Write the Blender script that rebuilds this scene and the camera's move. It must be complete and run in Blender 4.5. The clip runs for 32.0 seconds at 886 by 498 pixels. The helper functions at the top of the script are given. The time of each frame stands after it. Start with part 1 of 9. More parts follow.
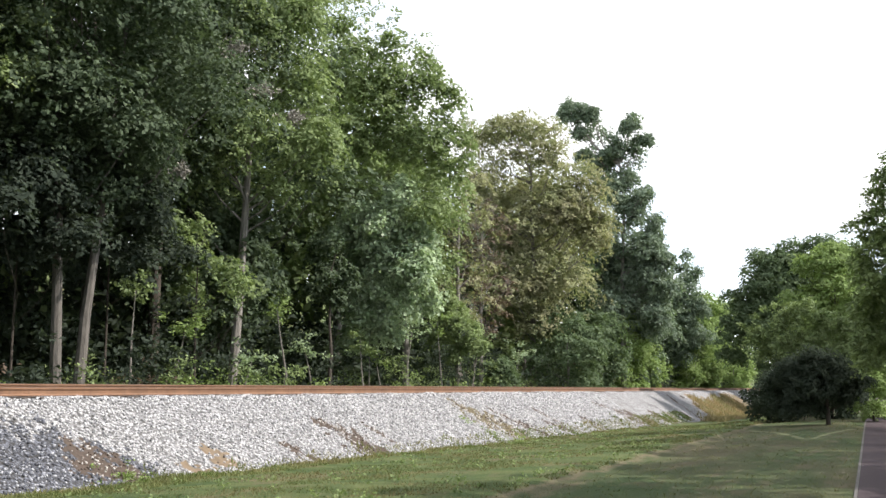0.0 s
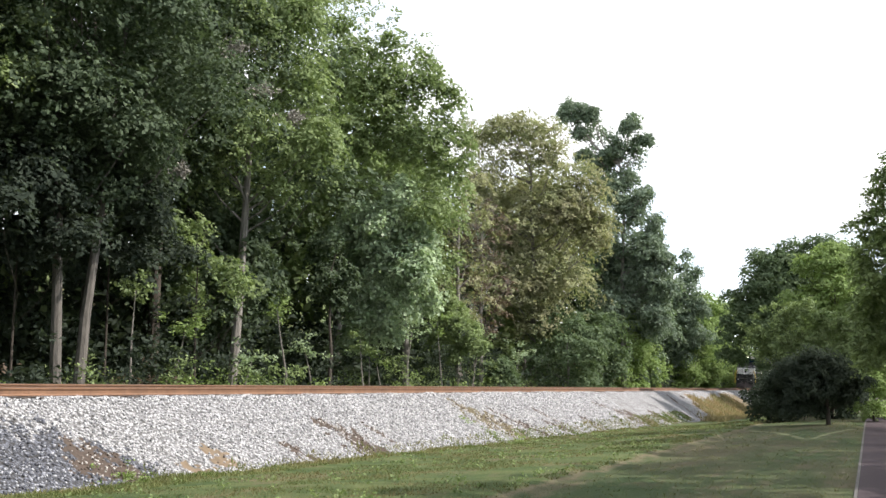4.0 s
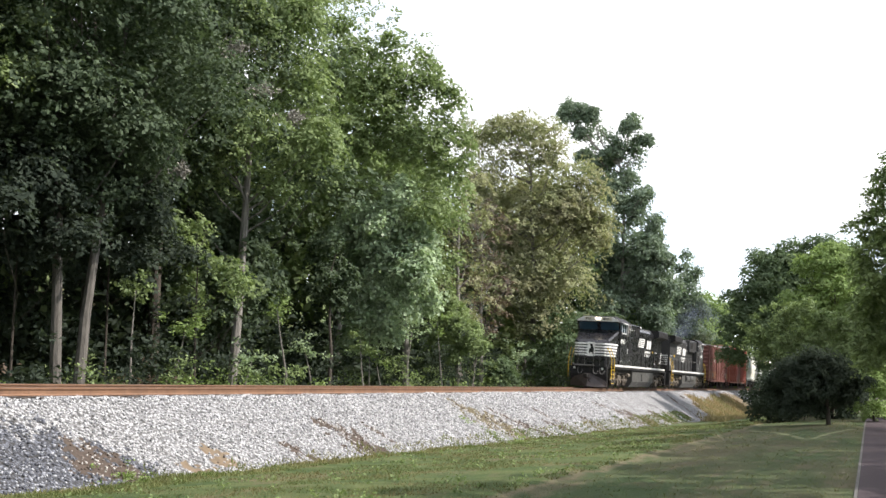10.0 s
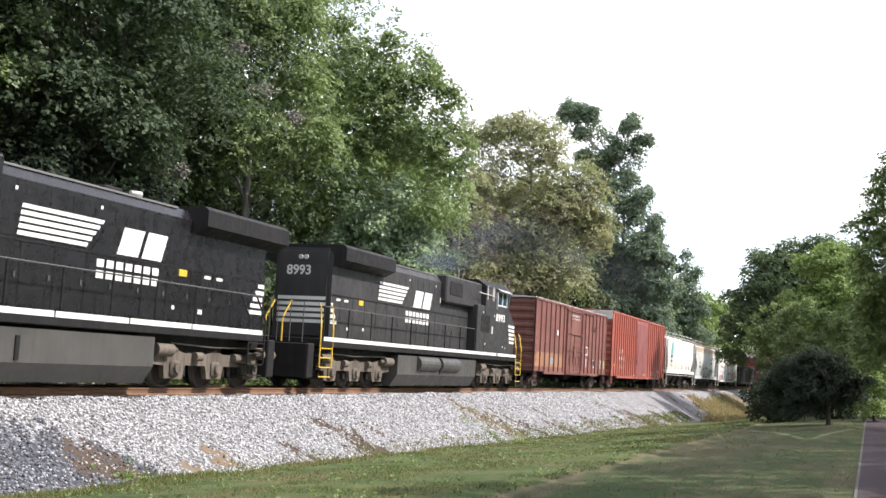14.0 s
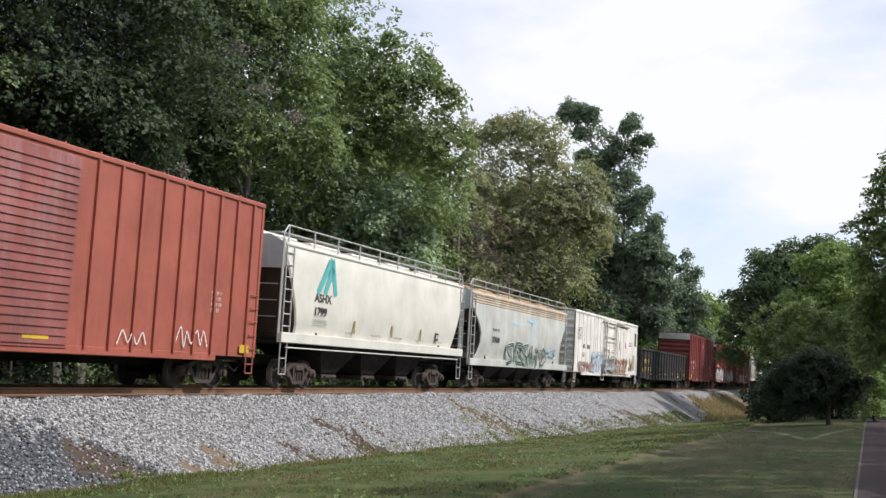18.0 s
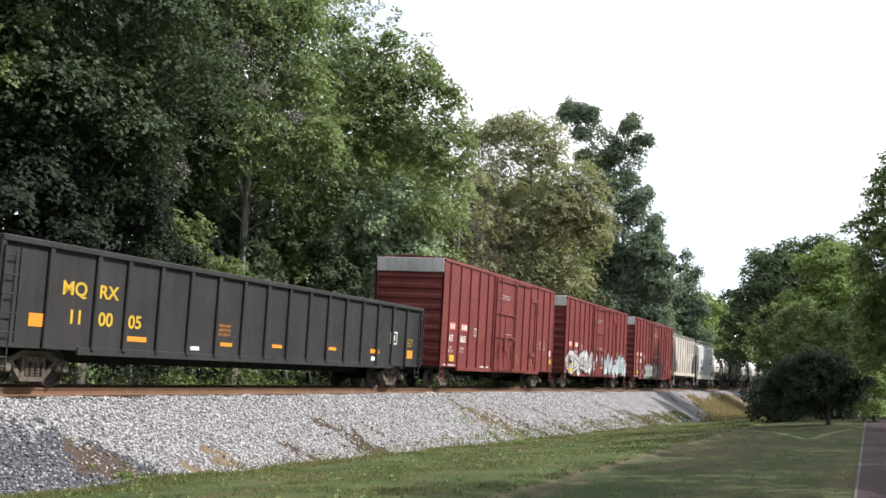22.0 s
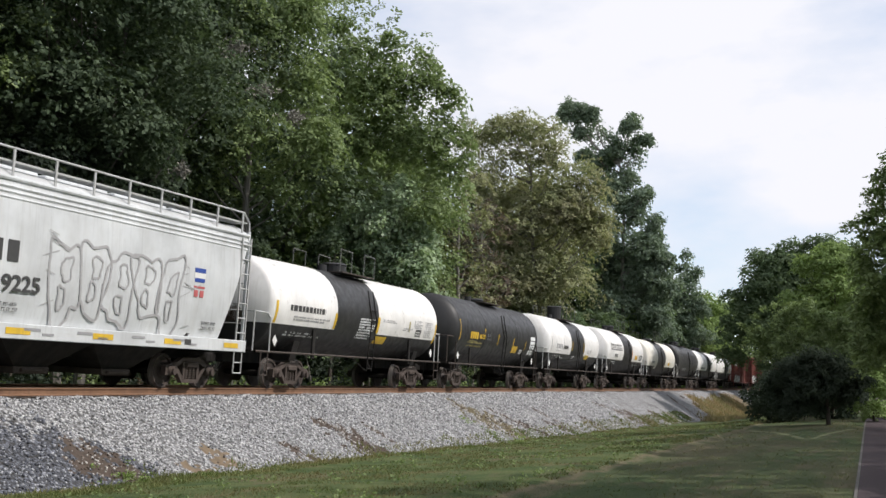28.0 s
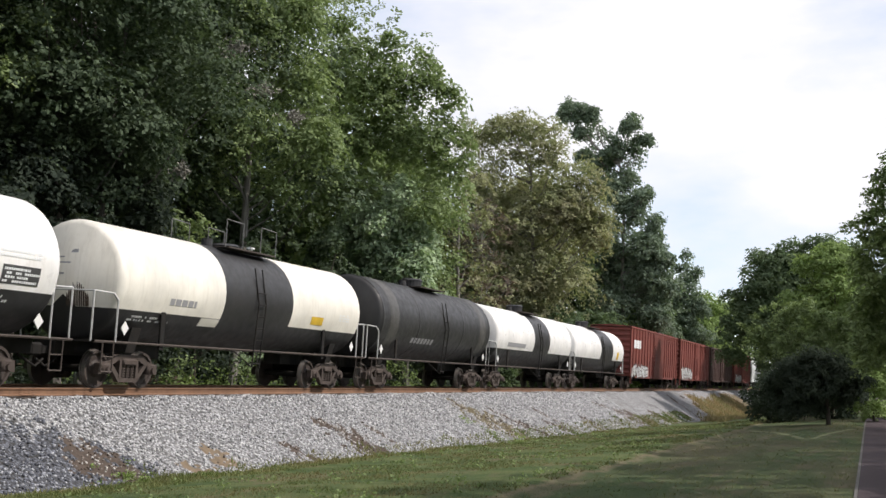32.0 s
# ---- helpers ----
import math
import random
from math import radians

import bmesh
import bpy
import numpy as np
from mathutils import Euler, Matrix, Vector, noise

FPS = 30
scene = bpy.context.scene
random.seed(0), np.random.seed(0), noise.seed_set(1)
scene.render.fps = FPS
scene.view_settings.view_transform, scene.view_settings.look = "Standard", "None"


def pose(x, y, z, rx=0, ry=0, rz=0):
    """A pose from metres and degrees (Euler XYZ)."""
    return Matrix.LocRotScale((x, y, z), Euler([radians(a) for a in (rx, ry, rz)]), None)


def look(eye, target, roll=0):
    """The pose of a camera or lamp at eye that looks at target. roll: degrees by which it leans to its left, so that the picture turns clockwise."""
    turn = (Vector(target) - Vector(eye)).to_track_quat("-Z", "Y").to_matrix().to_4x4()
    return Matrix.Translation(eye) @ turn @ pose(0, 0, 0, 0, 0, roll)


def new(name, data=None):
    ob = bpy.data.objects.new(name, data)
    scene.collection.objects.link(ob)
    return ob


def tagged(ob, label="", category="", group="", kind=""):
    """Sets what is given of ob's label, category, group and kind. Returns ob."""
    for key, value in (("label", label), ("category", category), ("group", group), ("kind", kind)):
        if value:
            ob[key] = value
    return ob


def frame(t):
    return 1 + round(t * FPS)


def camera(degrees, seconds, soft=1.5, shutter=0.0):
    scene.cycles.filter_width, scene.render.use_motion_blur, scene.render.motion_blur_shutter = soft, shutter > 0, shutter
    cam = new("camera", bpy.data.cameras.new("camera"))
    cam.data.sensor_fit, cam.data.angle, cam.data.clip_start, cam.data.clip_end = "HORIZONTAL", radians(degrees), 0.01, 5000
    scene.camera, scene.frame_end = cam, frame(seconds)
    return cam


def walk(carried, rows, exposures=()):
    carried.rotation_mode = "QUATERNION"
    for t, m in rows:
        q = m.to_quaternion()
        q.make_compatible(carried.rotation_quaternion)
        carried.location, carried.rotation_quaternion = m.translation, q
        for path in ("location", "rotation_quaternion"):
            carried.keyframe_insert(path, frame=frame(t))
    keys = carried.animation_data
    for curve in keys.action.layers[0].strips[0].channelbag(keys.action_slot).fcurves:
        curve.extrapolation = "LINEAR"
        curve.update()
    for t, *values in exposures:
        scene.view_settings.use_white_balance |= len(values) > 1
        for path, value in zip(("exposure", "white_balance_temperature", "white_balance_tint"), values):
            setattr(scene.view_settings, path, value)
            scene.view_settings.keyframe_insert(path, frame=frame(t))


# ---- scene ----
# ---------------- camera and its walk ----------------
EYE = 1.6                      # eye height over the trail
cam = camera(42.81, 32.0, soft=1.5)
HEADING, PITCH, ROLL = radians(20.59), radians(6.90), 0.44
AIM = (-math.sin(HEADING) * math.cos(PITCH), math.cos(HEADING) * math.cos(PITCH), math.sin(PITCH))
STAND = look((0, 0, EYE), (AIM[0], AIM[1], EYE + AIM[2]), ROLL)
walk(cam, [(0.0, STAND), (32.0, STAND)],
     exposures=[(0.0, 0.45, 6430, 14), (10.0, 0.45, 6400, 14), (12.5, 0.47, 6300, 16), (14.5, 0.47, 6300, 17), (16.5, 0.14, 6250, 16), (17.3, 0.00, 6250, 15),
                (18.2, -0.38, 6200, 14), (19.0, -0.47, 6150, 14), (21.2, -0.49, 6150, 14), (22.2, 0.19, 6400, 15), (25.5, 0.21, 6450, 14),
                (27.5, -0.34, 6300, 14), (28.2, -0.37, 6300, 14), (29.5, -0.26, 6400, 15), (32.0, -0.24, 6400, 15)])

# ---------------- world and sun ----------------
SUN_AZ, SUN_EL = radians(79), radians(44)      # azimuth from +Y towards +X
world = bpy.data.worlds.new("sky")
scene.world = world
world.use_nodes = True
wt = world.node_tree
wn = wt.nodes
wn.clear()
w_out, w_bg, w_sky = wn.new("ShaderNodeOutputWorld"), wn.new("ShaderNodeBackground"), wn.new("ShaderNodeTexSky")
w_sky.sky_type, w_sky.sun_disc = "NISHITA", False
w_sky.sun_elevation, w_sky.sun_rotation = SUN_EL, SUN_AZ
w_sky.dust_density, w_sky.air_density = 0.6, 1.0
w_co, w_map = wn.new("ShaderNodeTexCoord"), wn.new("ShaderNodeMapping")
w_map.inputs["Scale"].default_value = (1.4, 1.4, 3.6)
w_noise = wn.new("ShaderNodeTexNoise")
w_noise.inputs["Scale"].default_value, w_noise.inputs["Detail"].default_value = 2.4, 6.0
w_noise.inputs["Roughness"].default_value = 0.55
w_ramp = wn.new("ShaderNodeValToRGB")
w_ramp.color_ramp.elements[0].position, w_ramp.color_ramp.elements[1].position = 0.36, 0.60
w_mix = wn.new("ShaderNodeMix")
w_mix.data_type = "RGBA"
w_mix.inputs[7].default_value = (17.0, 17.1, 17.3, 1)
w_low = wn.new("ShaderNodeMath")
w_low.operation, w_low.use_clamp = "MULTIPLY_ADD", True
w_low.inputs[1].default_value, w_low.inputs[2].default_value = 0.42, 0.58
wt.links.new(w_co.outputs["Generated"], w_map.inputs["Vector"])
wt.links.new(w_map.outputs[0], w_noise.inputs["Vector"])
wt.links.new(w_noise.outputs[0], w_ramp.inputs[0])
wt.links.new(w_ramp.outputs[0], w_low.inputs[0])
wt.links.new(w_low.outputs[0], w_mix.inputs[0])
w_veil = wn.new("ShaderNodeMix")
w_veil.data_type, w_veil.blend_type = "RGBA", "MULTIPLY"
w_veil.inputs[0].default_value = 1.0
w_veil.inputs[7].default_value = (1.40, 2.30, 2.74, 1)      # thin bright veil over the blue
wt.links.new(w_sky.outputs[0], w_veil.inputs[6])
wt.links.new(w_veil.outputs[2], w_mix.inputs[6])
wt.links.new(w_mix.outputs[2], w_bg.inputs[0])
wt.links.new(w_bg.outputs[0], w_out.inputs[0])
w_bg.inputs[1].default_value = 0.072

sun = new("sun", bpy.data.lights.new("sun", "SUN"))
sun.data.energy, sun.data.angle, sun.data.color = 5.0, radians(0.8), (1.0, 0.94, 0.84)
SUN_DIR = Vector((math.sin(SUN_AZ) * math.cos(SUN_EL), math.cos(SUN_AZ) * math.cos(SUN_EL), math.sin(SUN_EL)))
sun.matrix_world = look(SUN_DIR * 200, (0, 0, 0))


# ---------------- mesh helpers ----------------
class Shell:
    """Collects corners and faces of one mesh."""

    def __init__(self):
        self.v, self.f = [], []

    def add(self, verts, faces):
        n = len(self.v)
        self.v += [tuple(p) for p in verts]
        self.f += [tuple(n + i for i in q) for q in faces]
        return self

    def box(self, x0, x1, y0, y1, z0, z1, c=0.0):
        """A box; c cuts its edges off."""
        if c <= 0:
            p = [(x, y, z) for x in (x0, x1) for y in (y0, y1) for z in (z0, z1)]
            return self.add(p, [(0, 1, 3, 2), (4, 6, 7, 5), (0, 4, 5, 1), (2, 3, 7, 6), (0, 2, 6, 4), (1, 5, 7, 3)])
        X, Y, Z = (x0, x1), (y0, y1), (z0, z1)
        idx, p = {}, []
        for i in (0, 1):
            for j in (0, 1):
                for k in (0, 1):
                    sx, sy, sz = c * (1 - 2 * i), c * (1 - 2 * j), c * (1 - 2 * k)
                    for a, off in enumerate(((0, sy, sz), (sx, 0, sz), (sx, sy, 0))):
                        idx[i, j, k, a] = len(p)
                        p.append((X[i] + off[0], Y[j] + off[1], Z[k] + off[2]))
        f = []
        for i in (0, 1):
            f.append([idx[i, j, k, 0] for j, k in ((0, 0), (1, 0), (1, 1), (0, 1))][::1 if i else -1])
            f.append([idx[j, i, k, 1] for j, k in ((0, 0), (1, 0), (1, 1), (0, 1))][::-1 if i else 1])
            f.append([idx[j, k, i, 2] for j, k in ((0, 0), (1, 0), (1, 1), (0, 1))][::1 if i else -1])
            for k in (0, 1):
                f.append([idx[0, i, k, 1], idx[1, i, k, 1], idx[1, i, k, 2], idx[0, i, k, 2]])
                f.append([idx[i, 0, k, 0], idx[i, 1, k, 0], idx[i, 1, k, 2], idx[i, 0, k, 2]])
                f.append([idx[i, k, 0, 0], idx[i, k, 1, 0], idx[i, k, 1, 1], idx[i, k, 0, 1]])
                for j in (0, 1):
                    f.append([idx[i, j, k, 0], idx[i, j, k, 1], idx[i, j, k, 2]])
        return self.add(p, f)

    def tube(self, a, b, r0, r1=None, n=8, caps=True):
        """A round bar from a to b."""
        r1 = r0 if r1 is None else r1
        a, b = Vector(a), Vector(b)
        d = (b - a).normalized()
        u = d.cross(Vector((0, 0, 1)) if abs(d.z) < 0.9 else Vector((1, 0, 0))).normalized()
        w = d.cross(u)
        ring = [u * math.cos(2 * math.pi * i / n) + w * math.sin(2 * math.pi * i / n) for i in range(n)]
        f = [(i, (i + 1) % n, n + (i + 1) % n, n + i) for i in range(n)]
        if caps:
            f += [tuple(range(n))[::-1], tuple(range(n, 2 * n))]
        return self.add([a + q * r0 for q in ring] + [b + q * r1 for q in ring], f)

    def line(self, pts, r, n=6):
        """A bent bar through the points."""
        for a, b in zip(pts, pts[1:]):
            self.tube(a, b, r, r, n)
        return self

    def loft(self, rings, close=True, caps=True):
        """Skin over rings of equal count."""
        n, f = len(rings[0]), []
        for k in range(len(rings) - 1):
            for i in range(n if close else n - 1):
                j = (i + 1) % n
                f.append((k * n + i, k * n + j, (k + 1) * n + j, (k + 1) * n + i))
        if caps:
            f += [tuple(range(n))[::-1], tuple(range((len(rings) - 1) * n, len(rings) * n))]
        return self.add([p for r in rings for p in r], f)

    def prism_y(self, outline, y0, y1):
        """An outline of (x, z) drawn out along y."""
        return self.loft([[(x, y0, z) for x, z in outline], [(x, y1, z) for x, z in outline]])

    def prism_x(self, outline, x0, x1):
        """An outline of (y, z) drawn out along x."""
        return self.loft([[(x0, y, z) for y, z in outline], [(x1, y, z) for y, z in outline]])

    def mesh(self, name, smooth=False):
        me = bpy.data.meshes.new(name)
        me.from_pydata(self.v, [], self.f)
        bm = bmesh.new()
        bm.from_mesh(me)
        bmesh.ops.recalc_face_normals(bm, faces=bm.faces)
        bm.to_mesh(me)
        bm.free()
        if smooth:
            me.shade_smooth()
            me.set_sharp_from_angle(angle=radians(38))
        return me


def part(name, shell, material, parent, label="", smooth=False):
    """One mesh object under a thing or a part; a Shell or a ready mesh."""
    me = shell.mesh(name, smooth) if isinstance(shell, Shell) else shell
    if not me.materials:
        me.materials.append(material)
    ob = new(name, me)
    if parent is not None:
        ob.parent = parent
    if label:
        ob["label"] = label
    return ob


def thing(name, label, category, group="", kind="", m=None):
    ob = new(name)
    if m is not None:
        ob.matrix_basis = m
    return tagged(ob, label, category, group, kind)


# ---------------- materials ----------------
def nodes_of(name):
    m = bpy.data.materials.new(name)
    m.use_nodes = True
    nt = m.node_tree
    return m, nt, nt.nodes["Principled BSDF"]


def noise_node(nt, scale, detail=4.0, rough=0.6, stretch=None, source="Object"):
    co, tex = nt.nodes.new("ShaderNodeTexCoord"), nt.nodes.new("ShaderNodeTexNoise")
    tex.inputs["Scale"].default_value, tex.inputs["Detail"].default_value = scale, detail
    tex.inputs["Roughness"].default_value = rough
    if stretch:
        mp = nt.nodes.new("ShaderNodeMapping")
        mp.inputs["Scale"].default_value = stretch
        nt.links.new(co.outputs[source], mp.inputs["Vector"])
        nt.links.new(mp.outputs[0], tex.inputs["Vector"])
    else:
        nt.links.new(co.outputs[source], tex.inputs["Vector"])
    return tex.outputs[0]


def ramp(nt, value, *stops):
    r = nt.nodes.new("ShaderNodeValToRGB")
    el = r.color_ramp.elements
    while len(el) < len(stops):
        el.new(0.5)
    for e, (pos, col) in zip(el, stops):
        e.position = pos
        e.color = (*col, 1) if isinstance(col, (tuple, list)) else (col, col, col, 1)
    nt.links.new(value, r.inputs[0])
    return r.outputs[0]


def mixed(nt, fac, a, b, mode="MIX"):
    x = nt.nodes.new("ShaderNodeMix")
    x.data_type, x.blend_type = "RGBA", mode
    for key, val in ((0, fac), (6, a), (7, b)):
        if isinstance(val, (int, float)):
            x.inputs[key].default_value = val
        elif isinstance(val, (tuple, list)):
            x.inputs[key].default_value = (*val, 1)
        else:
            nt.links.new(val, x.inputs[key])
    return x.outputs[2]


def bump(nt, bsdf, value, strength, distance):
    b = nt.nodes.new("ShaderNodeBump")
    b.inputs["Strength"].default_value, b.inputs["Distance"].default_value = strength, distance
    nt.links.new(value, b.inputs["Height"])
    nt.links.new(b.outputs[0], bsdf.inputs["Normal"])


def paint(name, col, rough=0.5, dirt=(0.16, 0.12, 0.09), wear=0.35, metal=0.0, streak=True, fine=9.0, gloss=0.5):
    """Weathered paint: fading, upright streaks and grime in two sizes."""
    m, nt, b = nodes_of(name)
    base = mixed(nt, ramp(nt, noise_node(nt, 0.7, 4), (0.32, 0.0), (0.72, 1.0)), tuple(c * (0.86 - 0.25 * wear) for c in col),
                 tuple(min(1, c * (1.08 + 0.15 * wear)) for c in col))
    grime = ramp(nt, noise_node(nt, 1.0, 7, 0.65, (3.0, 3.0, 0.35) if streak else None), (0.48, 0.0), (0.76, wear))
    base = mixed(nt, grime, base, dirt)
    if streak:
        runs = ramp(nt, noise_node(nt, 1.0, 5, 0.6, (11.0, 11.0, 0.45)), (0.52, 0.0), (0.72, wear * 0.9))
        base = mixed(nt, runs, base, tuple(d * 0.55 for d in dirt))
    spots = ramp(nt, noise_node(nt, fine, 6, 0.7), (0.58, 0.0), (0.74, wear * 0.8))
    base = mixed(nt, spots, base, tuple(d * 0.8 for d in dirt))
    nt.links.new(base, b.inputs["Base Color"])
    b.inputs["Metallic"].default_value, b.inputs["Specular IOR Level"].default_value = metal, gloss
    nt.links.new(ramp(nt, noise_node(nt, 4.0, 5), (0.3, max(0.05, rough - 0.12)), (0.75, min(1, rough + 0.18))), b.inputs["Roughness"])
    bump(nt, b, noise_node(nt, 2.2, 4), 0.12, 0.02)
    return m


def plain(name, col, rough=0.6, metal=0.0, vary=0.12, scale=12.0):
    m, nt, b = nodes_of(name)
    nt.links.new(mixed(nt, noise_node(nt, scale, 5), tuple(c * (1 - vary) for c in col), tuple(min(1, c * (1 + vary)) for c in col)),
                 b.inputs["Base Color"])
    b.inputs["Roughness"].default_value, b.inputs["Metallic"].default_value = rough, metal
    return m


def leaf_material(name, dark, light, dry=None, dry_amount=0.0, gloss=0.5):
    """Leaves: colour from leaf to leaf and from clump to clump, some light through them."""
    m, nt, b = nodes_of(name)
    geo = nt.nodes.new("ShaderNodeNewGeometry")
    col = mixed(nt, ramp(nt, geo.outputs["Random Per Island"], (0.0, 0.2), (1.0, 0.8)), dark, light)
    clump = ramp(nt, noise_node(nt, 0.55, 3), (0.35, 0.0), (0.68, 1.0))
    col = mixed(nt, clump, mixed(nt, 0.45, col, dark), col)
    if dry:
        d = ramp(nt, noise_node(nt, 0.4, 4, 0.7), (0.5 - dry_amount * 0.2, 0.0), (0.72 - dry_amount * 0.2, dry_amount))
        col = mixed(nt, d, col, dry)
    nt.links.new(col, b.inputs["Base Color"])
    b.inputs["Roughness"].default_value, b.inputs["Specular IOR Level"].default_value = gloss + 0.2, 0.15
    tr, mx = nt.nodes.new("ShaderNodeBsdfTranslucent"), nt.nodes.new("ShaderNodeAddShader")
    nt.links.new(mixed(nt, 1.0, col, (0.62, 0.66, 0.42), "MULTIPLY"), tr.inputs[0])
    nt.links.new(b.outputs[0], mx.inputs[0])
    nt.links.new(tr.outputs[0], mx.inputs[1])
    nt.links.new(mx.outputs[0], nt.nodes["Material Output"].inputs[0])
    return m


def bark_material(name, a, b_):
    m, nt, b = nodes_of(name)
    n = noise_node(nt, 3.0, 8, 0.7, (4, 4, 0.6))
    nt.links.new(mixed(nt, ramp(nt, n, (0.3, 0.0), (0.7, 1.0)), a, b_), b.inputs["Base Color"])
    b.inputs["Roughness"].default_value = 0.95
    bump(nt, b, n, 0.6, 0.05)
    return m


LEAF_DEEP = leaf_material("leaf_deep_green", (0.036, 0.053, 0.031), (0.076, 0.103, 0.058))
LEAF_MID = leaf_material("leaf_mid_green", (0.072, 0.102, 0.047), (0.226, 0.280, 0.126))
LEAF_GREY = leaf_material("leaf_grey_green", (0.110, 0.156, 0.096), (0.370, 0.440, 0.290), gloss=0.25)
LEAF_BLUE = leaf_material("leaf_bluish_green", (0.050, 0.074, 0.050), (0.190, 0.240, 0.172), gloss=0.3)
LEAF_FOREST = leaf_material("leaf_forest_green", (0.038, 0.060, 0.032), (0.128, 0.172, 0.090))
LEAF_OLIVE = leaf_material("leaf_olive_green", (0.100, 0.118, 0.062), (0.330, 0.345, 0.185), (0.20, 0.165, 0.125), 0.5)
LEAF_LIGHT = leaf_material("leaf_light_green", (0.100, 0.146, 0.050), (0.205, 0.265, 0.100))
LEAF_DRY = leaf_material("leaf_brown", (0.06, 0.045, 0.035), (0.12, 0.09, 0.068))
# near-black leaf colour that holds the shade of places where little light falls
LEAF_SHADE = leaf_material("leaf_painted_shade", (0.022, 0.031, 0.023), (0.044, 0.057, 0.040), gloss=0.7)
BARK = bark_material("bark_grey", (0.095, 0.086, 0.076), (0.28, 0.262, 0.235))
BARK_DARK = bark_material("bark_dark", (0.03, 0.025, 0.02), (0.09, 0.075, 0.06))

# ---------------- ground, embankment, trail ----------------
TRACK_X, RAIL_TOP, BANK = -17.65, 1.53, 3.0


def smooth01(t):
    t = min(1.0, max(0.0, t))
    return t * t * (3 - 2 * t)


def ditch(y):
    """Level of the foot of the embankment along the line."""
    return -0.1 - 0.0095 * min(105.0, max(0.0, y))


def ground_z(x, y):
    if x > -0.6:
        return 0.0
    if x > -12.0:
        z = ditch(y) * smooth01((-0.6 - x) / 11.0)
    elif x > -22.0:
        z = ditch(y)
    else:
        z = ditch(y) + (0.75 - ditch(y)) * smooth01((-22.0 - x) / 3.0) + 10.0 * smooth01((-33.0 - x) / 25.0)
    bumps = noise.noise(Vector((x * 0.35, y * 0.35, 3.0))) * 0.06 + noise.noise(Vector((x * 1.3, y * 1.3, 8.0))) * 0.025
    lip = 0.10 * smooth01((-5.0 - x) / 0.5) * smooth01((x + 13.0) / 5.0)
    return z + (bumps + lip) * smooth01((-1.0 - x) / 2.0)


def sheet(name, xs, ys, height, material):
    v = [(x, y, height(x, y)) for y in ys for x in xs]
    n = len(xs)
    f = [(j * n + i, j * n + i + 1, (j + 1) * n + i + 1, (j + 1) * n + i) for j in range(len(ys) - 1) for i in range(n - 1)]
    me = bpy.data.meshes.new(name)
    me.from_pydata(v, [], f)
    me.shade_smooth()
    me.materials.append(material)
    return new(name, me)


def grass_material():
    m, nt, b = nodes_of("mown_grass")
    rough_side = mixed(nt, ramp(nt, noise_node(nt, 0.8, 7, 0.75), (0.40, 0.0), (0.60, 1.0)), (0.048, 0.082, 0.024), (0.118, 0.140, 0.050))
    brown = ramp(nt, noise_node(nt, 0.5, 6, 0.75, (1.0, 0.6, 1)), (0.54, 0.0), (0.64, 0.85))
    rough_side = mixed(nt, brown, rough_side, (0.175, 0.130, 0.082))
    mown = mixed(nt, ramp(nt, noise_node(nt, 0.22, 5, 0.65, (1.3, 0.35, 1)), (0.40, 0.0), (0.62, 1.0)), (0.050, 0.080, 0.028), (0.118, 0.102, 0.058))
    mown = mixed(nt, ramp(nt, noise_node(nt, 1.1, 6, 0.7, (1.0, 0.3, 1)), (0.53, 0.0), (0.64, 0.7)), mown, (0.150, 0.118, 0.078))
    # the edge of the mowing runs along the railway
    co, xyz, wob = nt.nodes.new("ShaderNodeTexCoord"), nt.nodes.new("ShaderNodeSeparateXYZ"), nt.nodes.new("ShaderNodeMath")
    nt.links.new(co.outputs["Object"], xyz.inputs[0])
    wob.operation = "MULTIPLY_ADD"
    wob.inputs[1].default_value = 0.9
    nt.links.new(noise_node(nt, 0.8, 5, 0.7), wob.inputs[0])
    nt.links.new(xyz.outputs["X"], wob.inputs[2])
    span = nt.nodes.new("ShaderNodeMapRange")
    span.inputs[1].default_value, span.inputs[2].default_value = -6.0, -4.0
    nt.links.new(wob.outputs[0], span.inputs[0])
    a = mixed(nt, ramp(nt, span.outputs[0], (0.50, 0.0), (0.62, 1.0)), rough_side, mown)
    a = mixed(nt, ramp(nt, span.outputs[0], (0.52, 0.0), (0.58, 0.75), (0.61, 0.75), (0.68, 0.0)), a, (0.185, 0.150, 0.095))
    dark = ramp(nt, noise_node(nt, 1.7, 5, 0.7), (0.57, 0.0), (0.70, 0.6))
    a = mixed(nt, dark, a, (0.034, 0.052, 0.022))
    fine = noise_node(nt, 22.0, 6, 0.75)
    a = mixed(nt, ramp(nt, fine, (0.38, 0.0), (0.66, 0.55)), a, (0.026, 0.038, 0.014))
    nt.links.new(a, b.inputs["Base Color"])
    b.inputs["Roughness"].default_value, b.inputs["Specular IOR Level"].default_value = 0.95, 0.2
    bump(nt, b, fine, 0.6, 0.04)
    return m


